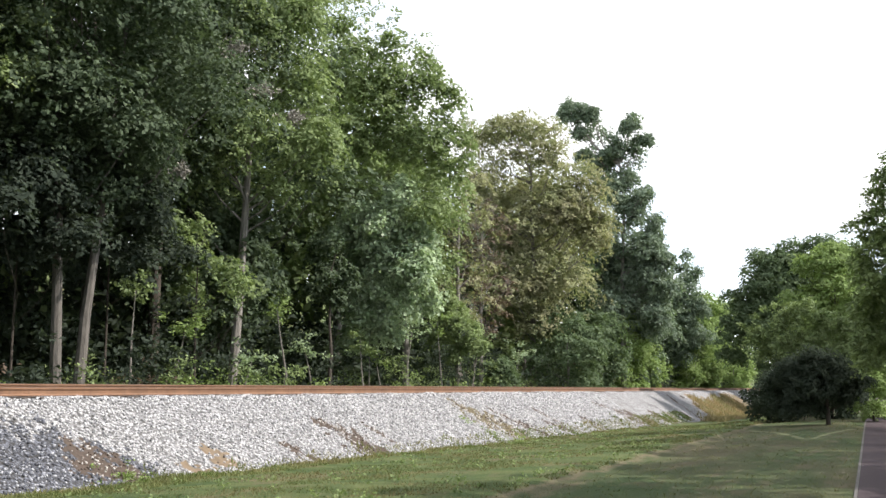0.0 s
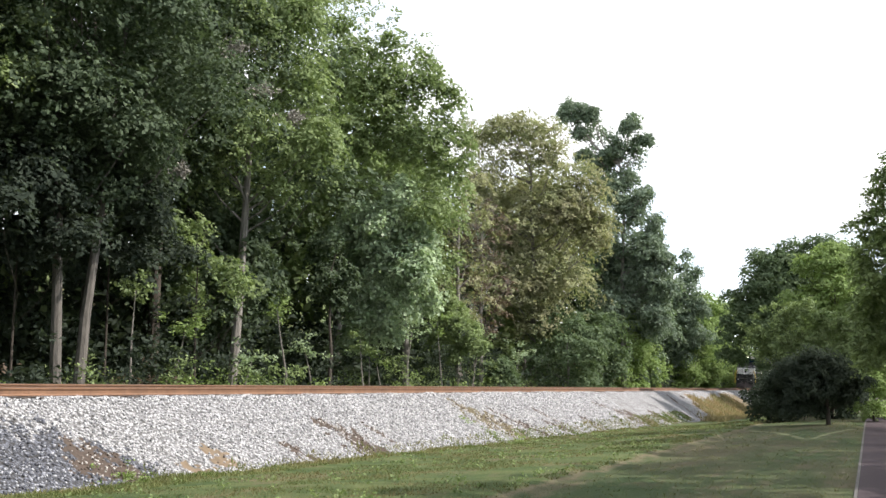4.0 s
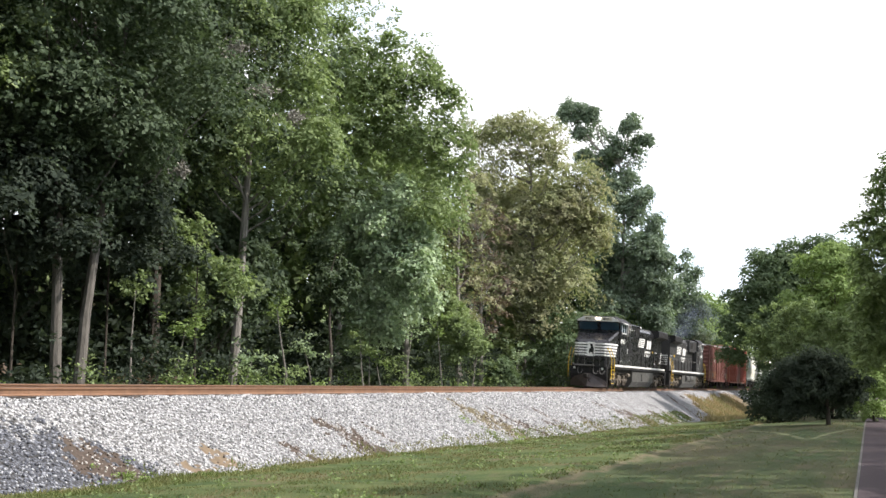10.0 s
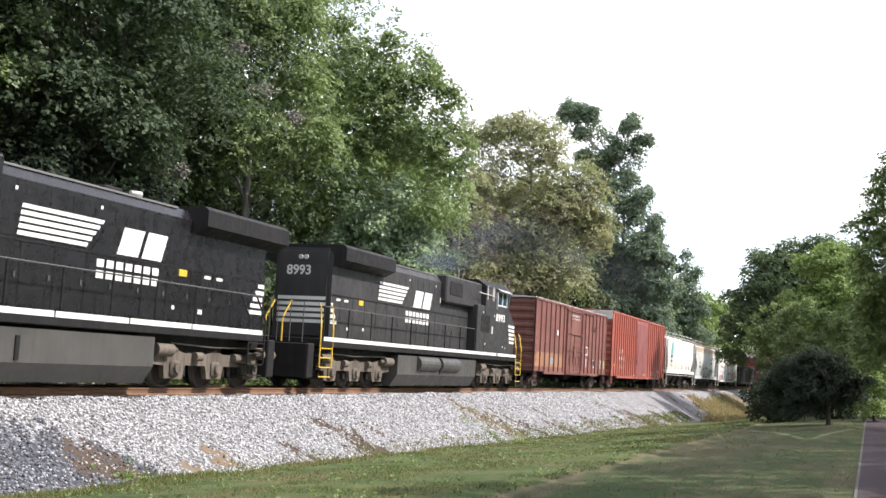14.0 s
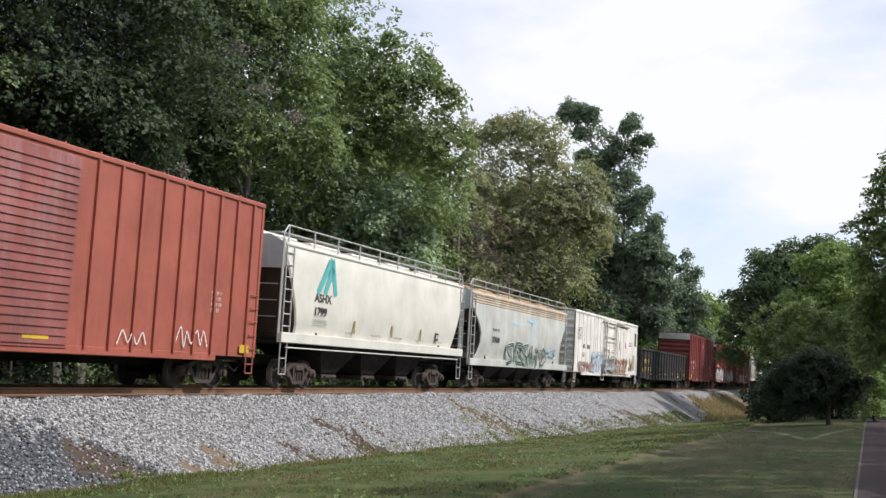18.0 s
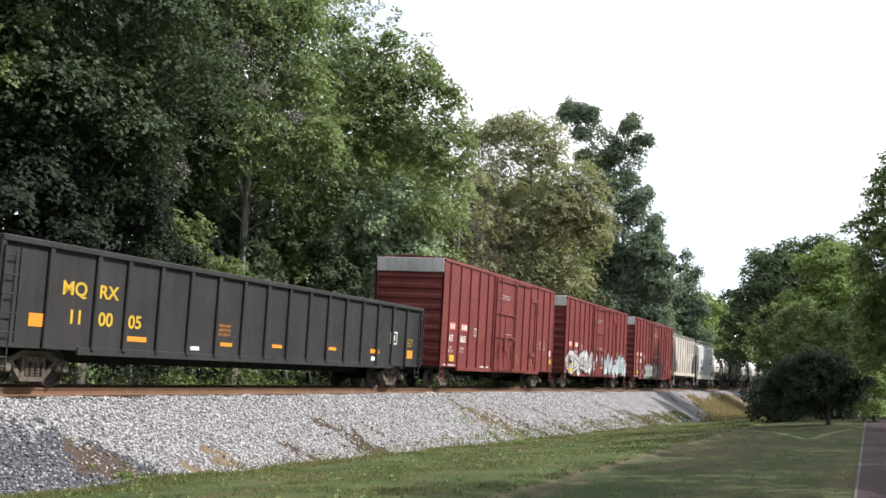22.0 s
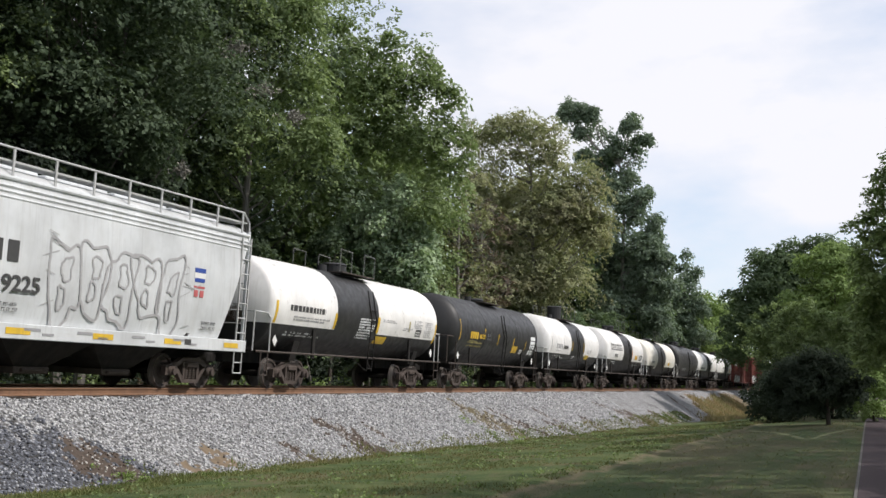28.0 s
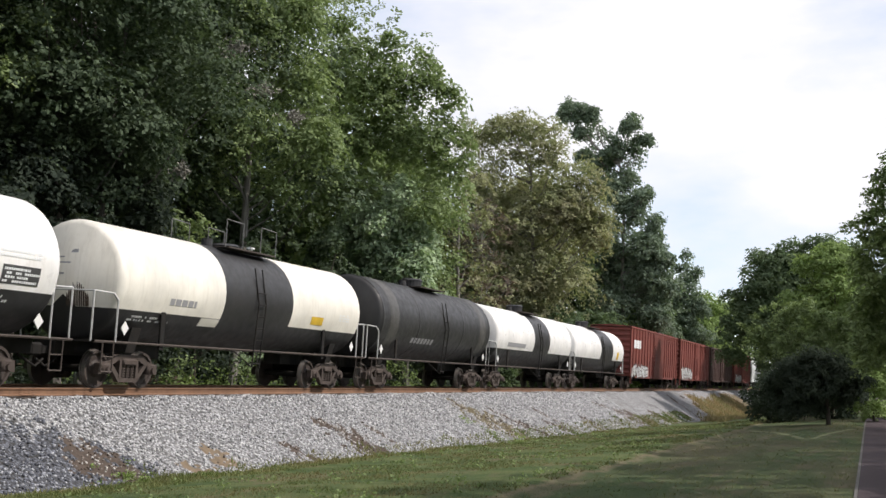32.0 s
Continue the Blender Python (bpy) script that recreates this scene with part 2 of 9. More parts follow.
def ballast_material(name="ballast_rock", k=1.0, tint=(1, 1, 1)):
    m, nt, b = nodes_of(name)
    co, vor = nt.nodes.new("ShaderNodeTexCoord"), nt.nodes.new("ShaderNodeTexVoronoi")
    vor.inputs["Scale"].default_value = 15.0
    nt.links.new(co.outputs["Object"], vor.inputs["Vector"])
    bw = nt.nodes.new("ShaderNodeRGBToBW")
    nt.links.new(vor.outputs["Color"], bw.inputs[0])
    col = ramp(nt, bw.outputs[0], (0.2, (0.155, 0.157, 0.161)), (0.5, (0.305, 0.308, 0.315)), (0.8, (0.47, 0.472, 0.478)))
    col = mixed(nt, 1.0, col, tuple(k * c for c in tint), "MULTIPLY")
    gap = ramp(nt, vor.outputs["Distance"], (0.35, 0.0), (0.75, 1.0))
    col = mixed(nt, gap, col, (0.09 * k, 0.087 * k, 0.085 * k))
    soil = ramp(nt, noise_node(nt, 0.5, 6, 0.72, (1.0, 0.6, 1.4)), (0.62, 0.0), (0.76, 0.45))
    col = mixed(nt, soil, col, (0.24, 0.185, 0.13))
    nt.links.new(col, b.inputs["Base Color"])
    b.inputs["Roughness"].default_value = 0.92
    bump(nt, b, vor.outputs["Distance"], 1.0, -0.04)
    return m


def asphalt_material():
    m, nt, b = nodes_of("worn_asphalt")
    c = mixed(nt, noise_node(nt, 0.6, 4), (0.048, 0.036, 0.040), (0.072, 0.056, 0.060))
    c = mixed(nt, ramp(nt, noise_node(nt, 60, 4), (0.45, 0.0), (0.7, 0.35)), c, (0.11, 0.095, 0.095))
    nt.links.new(c, b.inputs["Base Color"])
    b.inputs["Roughness"].default_value = 0.9
    b.inputs["Specular IOR Level"].default_value = 0.15
    bump(nt, b, noise_node(nt, 80, 3), 0.4, 0.01)
    return m


GRASS, BALLAST, ASPHALT = grass_material(), ballast_material(), asphalt_material()
SOIL = plain("bare_soil", (0.062, 0.045, 0.034), 0.95, 0, 0.8, 12.0)
SOIL_WEED = plain("weedy_soil", (0.10, 0.082, 0.042), 0.95, 0, 0.75, 7.0)
SOIL_DARK = plain("dark_soil", (0.05, 0.042, 0.038), 0.95, 0, 0.7, 9.0)
SAND = plain("tan_sand", (0.155, 0.115, 0.074), 0.95, 0, 0.5, 7.0)
RUST_RAIL = paint("rusty_rail", (0.21, 0.115, 0.066), 0.75, (0.08, 0.045, 0.032), 0.4)
RAIL_HEAD = plain("worn_rail_head", (0.22, 0.17, 0.14), 0.45, 0.6, 0.2)
TIE_WOOD = plain("creosoted_wood", (0.075, 0.06, 0.05), 0.9, 0, 0.35)
KERB = plain("trail_edge_line", (0.105, 0.098, 0.09), 0.9, 0, 0.8, 9.0)

xs_g = [-900, -400, -200, -120, -80, -66, -60, -54, -48, -45] + [-42 + 1.5 * i for i in range(12)] + [-23.5 + 0.5 * i for i in range(46)] + \
       [0, 1.5, 3, 6, 10, 20, 40, 80, 160, 400, 900]
ys_g = [-600, -250, -100, -50, -25, -10, 0, 4] + [8 + 0.5 * i for i in range(70)] + [44 + 2.0 * i for i in range(40)] + \
       [126 + 8.0 * i for i in range(12)] + [240, 300, 400, 600, 1000, 2000]
ground = tagged(sheet("ground", xs_g, ys_g, ground_z, GRASS), "mown green grass with dry brown patches", "ground", kind="structure")


def path_sheet(name, x0, x1, lift, material, label, category, thick=0.03):
    s = Shell()
    ys = [-30 + 5.0 * i for i in range(60)]
    s.loft([[(x0, y, -0.05), (x0, y, lift), (x1, y, lift), (x1, y, -0.05)] for y in ys])
    ob = part(name, s, material, None)
    return tagged(ob, label, category, kind="structure")


path_sheet("trail_pavement", -0.22, 2.9, 0.02, ASPHALT, "purplish grey worn asphalt trail beside the grass", "pavement")
path_sheet("trail_edge", -0.275, -0.225, 0.024, KERB, "pale crumbling edge of the asphalt trail", "trim")


# gullies and soil washed down the bank: (upper lat, lower lat, upper y, lower y, half width, kind)
GULLIES = [(3.25, 4.5, 18.1, 18.35, 0.74, 1), (3.35, 4.3, 18.7, 19, 0.3, 1), (3.7, 4.3, 22.2, 22.3, 0.4, 2), (3.9, 4.4, 20.9, 21.2, 0.35, 2),
           (3.05, 4.9, 29.2, 30.3, 0.84, 1), (3.15, 4.2, 31.6, 32, 0.19, 1), (3.75, 4.8, 25.6, 26.5, 0.3, 1), (2.55, 5.2, 42.0, 44.8, 1.45, 3),
           (2.85, 5.1, 45.2, 47.6, 0.55, 1), (3.0, 4.5, 51.0, 52.2, 0.4, 1), (3.75, 5.2, 50, 52.2, 0.5, 1), (3.85, 5, 57, 58.5, 0.68, 1),
           (2.6, 5.2, 64, 69, 0.45, 1), (3.6, 5.6, 68, 72, 2.2, 1), (4, 5.8, 76, 79, 1.6, 1), (2.4, 5.6, 78, 83, 0.5, 4),
           (2.6, 6.0, 92, 90, 0.5, 1), (2.3, 4.2, 98, 101, 0.5, 5)]


def soil_kind(lat, y):
    """0 clean ballast, 1 brown soil, 2 sand, 3 weedy soil, 4 dark grey wash, 5 dark soil, 6 dark bluish stone."""
    n1 = noise.noise(Vector((lat * 2.2, y * 2.2, 4.0)))
    n2 = noise.noise(Vector((lat * 6.0, y * 6.0, 1.0)))
    for a, b, ya, yb, half, kind in GULLIES:
        if a - 0.3 < lat < b + 0.4 and min(ya, yb) - 2 * half < y < max(ya, yb) + 2 * half:
            u = (lat - a) / (b - a)
            w = half * (0.30 + 0.75 * math.sin(math.pi * min(1.0, max(0.0, 0.1 + 0.72 * u))))
            d = abs(y - ya - (yb - ya) * u) / w + max(0.0, -u, u - 1.0) * 4
            if d + 1.1 * n1 + 1.3 * n2 < 0.78:
                return kind
    n0 = noise.noise(Vector((lat * 0.5, y * 0.22, 11.0)))
    if y > 80 and lat + 1.6 * n0 + 0.8 * n1 + 0.5 * n2 > 2.9 + 0.22 * max(0.0, 103.0 - y):
        return 2 if n1 + n2 > 0.1 else 3
    # low on the nearest bank the stone turns dark and bluish
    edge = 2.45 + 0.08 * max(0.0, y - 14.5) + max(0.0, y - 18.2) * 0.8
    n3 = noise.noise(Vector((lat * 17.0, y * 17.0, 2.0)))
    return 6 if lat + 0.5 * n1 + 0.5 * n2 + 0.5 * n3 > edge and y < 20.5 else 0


# lateral profile of the embankment, from the far foot to the near foot
def slope_z(lat, y):
    """Level of the ballast at a sideways distance from the track's middle."""
    crown = RAIL_TOP - 0.19 - lat * math.tan(radians(BANK))
    near, far = 1.95, -1.9
    if far <= lat <= near:
        return crown
    if lat > near:
        return RAIL_TOP - 0.19 - near * math.tan(radians(BANK)) - (lat - near) * 0.625
    return RAIL_TOP - 0.19 - far * math.tan(radians(BANK)) - (far - lat) * 0.6


def ballast_z(x, y):
    lat = x - TRACK_X
    z = slope_z(lat, y)
    r = 0.5 if abs(lat) < 1.3 else 1.0
    z += r * (noise.noise(Vector((x * 0.6, y * 0.6, 1))) * 0.10 + noise.noise(Vector((x * 2.3, y * 2.3, 5))) * 0.045 + noise.noise(Vector((x * 7, y * 7, 9))) * 0.03)
    return z


lats = [-6.5, -5, -4, -3, -2.4, -1.9, -1.3, -0.75, 0, 0.75, 1.3] + [1.6 + 0.12 * i for i in range(50)]
ys_b = [-340, -200, -60, -30, -15, -5, 2] + [8 + 0.12 * i for i in range(300)] + [44 + 0.4 * i for i in range(135)] + [98 + 0.8 * i for i in range(56)] + [143 + 5.0 * i for i in range(18)] + [260, 300, 340, 500, 760]
bank = tagged(sheet("ballast_bank", [TRACK_X + l for l in lats], ys_b, ballast_z, BALLAST),
              "bank of pale grey crushed stone ballast under the rails", "ballast", kind="structure")
BLUISH_STONE = ballast_material("bluish_ballast", 0.36, (0.90, 0.95, 1.10))
WASH = ballast_material("grey_wash", 0.6, (1.0, 0.98, 0.98))
for slot in (SOIL, SAND, SOIL_WEED, WASH, SOIL_DARK, BLUISH_STONE):
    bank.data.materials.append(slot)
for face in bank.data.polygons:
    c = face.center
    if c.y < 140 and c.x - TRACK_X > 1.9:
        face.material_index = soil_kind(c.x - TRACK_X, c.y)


def ballast_stones():
    """Loose stones over the near slope, one joined mesh."""
    rng = np.random.default_rng(5)
    n = 34000
    y = 9 + 60 * rng.random(n) ** 1.5
    lat = 1.2 + 4.3 * rng.random(n)
    x = TRACK_X + lat
    z = np.array([ballast_z(a, b) for a, b in zip(x, y)])
    size = 0.018 + 0.025 * rng.random(n) + (y - 9) * 0.0003
    base = np.array([(1, 0, 0), (0, 1, 0), (-1, 0, 0), (0, -1, 0), (0, 0, 0.8), (0, 0, -0.8)])
    v = base[None] * size[:, None, None] * (0.65 + 0.6 * rng.random((n, 6, 1)))
    a = rng.random(n) * 6.283
    t = rng.random(n) * 1.2
    ca, sa, ct, st = np.cos(a), np.sin(a), np.cos(t), np.sin(t)
    vx = v[:, :, 0] * ca[:, None] - v[:, :, 1] * sa[:, None]
    vy = v[:, :, 0] * sa[:, None] + v[:, :, 1] * ca[:, None]
    vz = v[:, :, 2]
    vy, vz = vy * ct[:, None] - vz * st[:, None], vy * st[:, None] + vz * ct[:, None]
    co = np.stack([vx + x[:, None], vy + y[:, None], vz + z[:, None] + 0.012], -1).reshape(-1, 3)
    tri = np.array([(0, 1, 4), (1, 2, 4), (2, 3, 4), (3, 0, 4), (1, 0, 5), (2, 1, 5), (3, 2, 5), (0, 3, 5)])
    f = (tri[None] + 6 * np.arange(n)[:, None, None]).reshape(-1, 3)
    kind = np.array([soil_kind(a, b) for a, b in zip(lat, y)])
    bare = (kind > 0) & (kind < 6) & (kind != 4)
    drop = bare & (rng.random(n) < np.where(kind == 2, 0.9, 0.45))
    # picks the dark bluish stones and most of those in the grey wash
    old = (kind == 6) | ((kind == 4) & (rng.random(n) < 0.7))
    brown = bare & ~drop
    made = []
    for name, pick, tones, label in (("ballast_stones", ~old & ~bare, ((0.12, 0.122, 0.126), (0.33, 0.332, 0.338), (0.57, 0.57, 0.57)), "loose crushed grey stones on the railway bank"),
                                     ("bluish_ballast_stones", old, ((0.04, 0.043, 0.053), (0.11, 0.117, 0.14), (0.42, 0.43, 0.46)), "dark bluish stones low on the bank"),
                                     ("soiled_stones", brown, ((0.05, 0.038, 0.03), (0.12, 0.09, 0.07), (0.55, 0.53, 0.50)), "stones half sunk in brown soil")):
        m, nt, b = nodes_of(name)
        geo = nt.nodes.new("ShaderNodeNewGeometry")
        c = ramp(nt, geo.outputs["Random Per Island"], (0.0, tones[0]), (0.4, tones[1]), (1.0, tones[2]))
        nt.links.new(c, b.inputs["Base Color"])
        b.inputs["Roughness"].default_value = 0.9
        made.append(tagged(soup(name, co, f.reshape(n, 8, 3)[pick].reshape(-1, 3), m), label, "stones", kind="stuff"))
    return made


def soup(name, co, faces, material):
    """A mesh from arrays: corners (n, 3) and equal faces (k, c)."""
    me = bpy.data.meshes.new(name)
    k, c = faces.shape
    me.vertices.add(len(co))
    me.vertices.foreach_set("co", co.astype(np.float32).ravel())
    me.loops.add(k * c)
    me.loops.foreach_set("vertex_index", faces.astype(np.int32).ravel())
    me.polygons.add(k)
    me.polygons.foreach_set("loop_start", np.arange(0, k * c, c, dtype=np.int32))
    me.update(calc_edges=True)
    me.materials.append(material)
    return new(name, me)


ballast_stones()


# ---------------- track ----------------
TILT = pose(TRACK_X, 0, RAIL_TOP, 0, BANK, 0)
track = thing("railway_track", "rusty steel rails on dark wooden ties in pale ballast", "track", kind="structure", m=TILT)
for side in (-0.755, 0.755):
    s = Shell()
    prof = [(-0.07, -0.17), (0.07, -0.17), (0.07, -0.155), (0.012, -0.13), (0.012, -0.045), (0.036, -0.035), (0.036, 0.0),
            (-0.036, 0.0), (-0.036, -0.035), (-0.012, -0.045), (-0.012, -0.13), (-0.07, -0.155)]
    s.loft([[(side + x, y, z) for x, z in prof] for y in (-340, 40, 150, 760)])
    rail = part("rail", s, RUST_RAIL, track, "rust brown steel rail")
    part("rail_head", Shell().box(side - 0.034, side + 0.034, -340, 760, 0.0, 0.004), RAIL_HEAD, rail, "rail head rubbed by wheels")
tie = Shell().box(-1.3, 1.3, -0.11, 0.11, -0.36, -0.172, 0.012).mesh("tie")
tie.materials.append(TIE_WOOD)
for i in range(190):
    ob = new("tie", tie)
    ob.parent = track
    ob.location = (0.0, 8 + 0.53 * i, 0.0)


# ---------------- trees ----------------
def leaf_soup(name, centres, spread, per, size, material, rng, flat=0.5, outward=None):
    """Leaves in tufts round the centres: small folded diamonds."""
    n = len(centres) * per
    c = np.repeat(centres, per, 0) + rng.normal(0, 1, (n, 3)) * np.array([spread, spread, spread * 0.6])
    nrm = rng.normal(0, 1, (n, 3))
    nrm[:, 2] = np.abs(nrm[:, 2]) + flat
    if outward is not None:
        nrm = nrm * 0.6 + np.repeat(outward, per, 0) * 1.25
    nrm /= np.linalg.norm(nrm, axis=1)[:, None]
    u = np.cross(nrm, rng.normal(0, 1, (n, 3)))
    u /= np.linalg.norm(u, axis=1)[:, None]
    w = np.cross(nrm, u)
    L = size * (0.65 + 0.7 * rng.random(n))[:, None]
    co = np.stack([c - u * L * 0.5, c + w * L * 0.30 + nrm * L * 0.1, c + u * L * 0.5 - nrm * L * 0.08, c - w * L * 0.30 + nrm * L * 0.1], 1).reshape(-1, 3)
    return soup(name, co, np.arange(4 * n).reshape(n, 4), material)


def tube_path(s, pts, r0, r1, n=7):
    """A tapered limb through points."""
    k = len(pts) - 1
    rings = []
    for i, p in enumerate(pts):
        d = (Vector(pts[min(i + 1, k)]) - Vector(pts[max(i - 1, 0)])).normalized()
        u = d.cross(Vector((1, 0, 0)) if abs(d.x) < 0.8 else Vector((0, 1, 0))).normalized()
        w = d.cross(u)
        r = r0 + (r1 - r0) * i / k
        rings.append([Vector(p) + (u * math.cos(6.2832 * j / n) + w * math.sin(6.2832 * j / n)) * r for j in range(n)])
    s.loft(rings)


def spray_leaves(name, at, facing, reach, per, size, material, rng):
    """Leaves on flat drooping sprays: each spray's leaves lie much the same way."""
    n = len(at) * per
    nrm = facing / np.linalg.norm(facing, axis=1)[:, None]
    side = np.cross(nrm, rng.normal(0, 1, nrm.shape))
    side /= np.linalg.norm(side, axis=1)[:, None]
    over = np.cross(nrm, side)
    rho = np.sqrt(rng.random(n))
    a = rng.random(n) * 6.28319
    rep = lambda q: np.repeat(q, per, 0)
    r = reach * rho[:, None]
    c = rep(at) + rep(side) * r * np.cos(a)[:, None] * 1.25 + rep(over) * r * np.sin(a)[:, None] * 0.8
    c = c - rep(nrm) * (rho ** 2 * reach * 0.35)[:, None] + rng.normal(0, 1, (n, 3)) * reach * 0.12
    ln = rep(nrm) + rng.normal(0, 0.42, (n, 3))
    ln /= np.linalg.norm(ln, axis=1)[:, None]
    u = np.cross(ln, rng.normal(0, 1, (n, 3)))
    u /= np.linalg.norm(u, axis=1)[:, None]
    w = np.cross(ln, u)
    L = size * (0.7 + 0.6 * rng.random(n))[:, None]
    co = np.stack([c - u * L * 0.5, c + w * L * 0.30 + ln * L * 0.08, c + u * L * 0.5 - ln * L * 0.08, c - w * L * 0.30 + ln * L * 0.08], 1).reshape(-1, 3)
    return soup(name, co, np.arange(4 * n).reshape(n, 4), material)


def crown_lumps(rng, H, R, cb, lumps, top, ragged, lean):
    """Boughs spread over an egg-shaped crown: (middle, radius)."""
    made = []
    mid, rz = (H + cb) / 2, (H - cb) / 2
    for i in range(lumps):
        cz = 1 - 2 * (i + 0.5) / lumps
        ring = math.sqrt(1 - cz * cz)
        a = i * 2.399963 + rng.random() * 0.8
        f = (0.50 + 0.30 * rng.random()) * (1 + ragged * (rng.random() - 0.5))
        wide = 1.0 + (0.25 - top * 0.3) * (0.5 - cz)
        d = np.array([math.cos(a) * ring * R * f * wide, math.sin(a) * ring * R * f * wide, cz * rz * (0.74 + 0.16 * rng.random()) + rng.normal() * 0.07 * rz * ring])
        k = min(1.0, (mid + d[2]) / H)
        br = (0.7 * R + 0.3 * min(R * 1.6, rz)) * (0.22 + 0.20 * rng.random()) * (0.8 + 0.2 * ring)
        made.append((np.array([lean[0] * k * k + d[0], lean[1] * k + d[1], mid + d[2]]), br))
    return made


def tree(label, x, y, H, R, cb, leafmat, leaves=14000, size=0.2, seed=1, bark=BARK, lean=(0, 0), lumps=40, trunk_r=None,
         top=0.55, name="tree", group="", gap=0.0, category="tree", ragged=0.35, boughs=None, twigs=0, per=10, lift=0.9, clumps=True):
    """A broadleaf tree: trunk, limbs to its boughs, leafy sprays over the boughs. boughs: (across, height, radius)."""
    rng = np.random.default_rng(seed)
    z0 = ground_z(x, y)
    t = thing(name, label, category, group, m=pose(x, y, z0))
    r = trunk_r or 0.011 * H + 0.03
    s = Shell()
    masses = []
    if boughs:
        up = 0.5 - z0
        for dx, dz, br in boughs:
            br *= 1.26 if clumps else 1.14
            c = np.array([dx, rng.normal() * 0.35 * br, dz + up])
            if clumps and br > 0.55:       # a bough is a handful of uneven clumps
                for _ in range(5):
                    d = rng.normal(0, 1, 3)
                    masses.append((c + d / np.linalg.norm(d) * br * 0.56, br * (0.44 + 0.22 * rng.random()), 1.0))
            masses.append((c, br * (0.62 if clumps and br > 0.55 else 1.0), 1.0))
            if br > 0.4:        # the far half of the crown
                masses.append((np.array([dx * 0.72, br * (1.1 + 0.5 * rng.random()) + 0.3, dz * 0.94 + up]), br * 0.85, 0.35))
        H = max(c[2] + br for c, br, _ in masses)
    else:
        masses = [(c, br, 1.0) for c, br in crown_lumps(rng, H, R, cb, lumps, top, ragged, lean)]
    bend = [(lean[0] * k / 5 * (k / 5) + rng.normal() * 0.06 * k / 5 * r * 8, lean[1] * k / 5 + rng.normal() * 0.06 * k / 5 * r * 8, -0.15 + H * 0.82 * k / 5) for k in range(6)]
    tube_path(s, bend, r, r * 0.22, 9)
    for i, (c, br, full) in enumerate(masses):
        if i % 3 or full < 1 or c[2] < 0.2 * H:
            continue
        flat = math.hypot(c[0] - lean[0] * 0.5, c[1] - lean[1] * 0.5)
        q = max(0.25, min(0.95, (c[2] - 0.9 * flat) / (H * 0.82)))
        k5 = min(4, int(5 * q))
        u = 5 * q - k5
        b0 = [bend[k5][n] * (1 - u) + bend[k5 + 1][n] * u for n in range(3)]
        m1 = [b0[n] * 0.6 + c[n] * 0.4 - (0.12 * flat if n == 2 else 0) + rng.normal() * 0.05 * flat for n in range(3)]
        m2 = [b0[n] * 0.25 + c[n] * 0.75 - (0.06 * flat if n == 2 else 0) + rng.normal() * 0.05 * flat for n in range(3)]
        tube_path(s, [b0, m1, m2, list(c)], r * 0.22, r * 0.06, 5)
        for _ in range(twigs):
            d = Vector(rng.normal(0, 1, 3)).normalized() * br
            d.z = abs(d.z) * 1.2
            tube_path(s, [list(c), [c[n] + d[n] * 0.5 + rng.normal() * 0.08 * br for n in range(3)], [c[n] + d[n] * 1.05 for n in range(3)]], r * 0.07, r * 0.025, 4)
    part("trunk", s, bark, t, "", True)
    total = sum(b * b * full for _, b, full in masses)
    at, facing = [], []
    for j, (c, br, full) in enumerate(masses):
        k = max(3, int(leaves / per * br * br * full / total))
        d = rng.normal(0, 1, (k, 3))
        d /= np.linalg.norm(d, axis=1)[:, None]
        d[:, 2] = np.where(d[:, 2] < -0.45, -d[:, 2] * 0.6, d[:, 2])
        f = max(1.7, 1.25 * br)
        wave = np.array([noise.noise(Vector((p[0] * f + 7.1 * j, p[1] * f + seed, p[2] * f))) for p in d])
        keep = (rng.random(k) >= gap) & (wave > -0.42)
        d, wave = d[keep], wave[keep]
        rr = br * (0.70 + 0.55 * wave + 0.42 * rng.random(len(d)) - 0.28 * rng.random(len(d)) ** 3)
        at.append(c + d * rr[:, None])
        facing.append(d + np.array([0.25, -0.1, lift]) + rng.normal(0, 0.30, d.shape))
    crown = spray_leaves("crown", np.concatenate(at), np.concatenate(facing), size * 1.9, per, size * 1.25, leafmat, rng)
    crown.parent = t
    return t


PALE_BARK = bark_material("bark_bleached", (0.30, 0.28, 0.25), (0.55, 0.52, 0.47))
# darker copy of the grey bark: shade on the left trunks, as colour
BARK_SHADE = bark_material("bark_grey_shaded", (0.055, 0.050, 0.044), (0.19, 0.175, 0.155))
FAR = "trees along the railway"
DEEP = "tall broadleaf tree with dense dark green crown"
# front of the wood, from the nearest end
tree("tall tree with pale grey trunk and dark crown", -25.4, 31.0, 21, 5.0, 5.6, LEAF_DEEP, 44000, 0.15, 11, BARK_SHADE, lean=(-0.5, -0.5), group=FAR, trunk_r=0.21, lumps=30, ragged=0.8)
tree("tall dark green tree filling the wood", -28.6, 41.0, 23, 4.8, 8.0, LEAF_DEEP, 22000, 0.2, 35, group=FAR, bark=BARK_DARK)
tree("tall tree with leaning grey trunk and dark crown", -25.0, 31.6, 20, 4.6, 6.2, LEAF_DEEP, 42000, 0.15, 12, BARK_SHADE, lean=(0.5, 1.5), group=FAR, trunk_r=0.21, lumps=30, ragged=0.8)
tree("green tree whose bough reaches over the wood's edge", -25.4, 26.4, 16.5, 2.3, 9.2, LEAF_MID, 12000, 0.14, 34, group=FAR, lumps=14, bark=BARK_DARK)
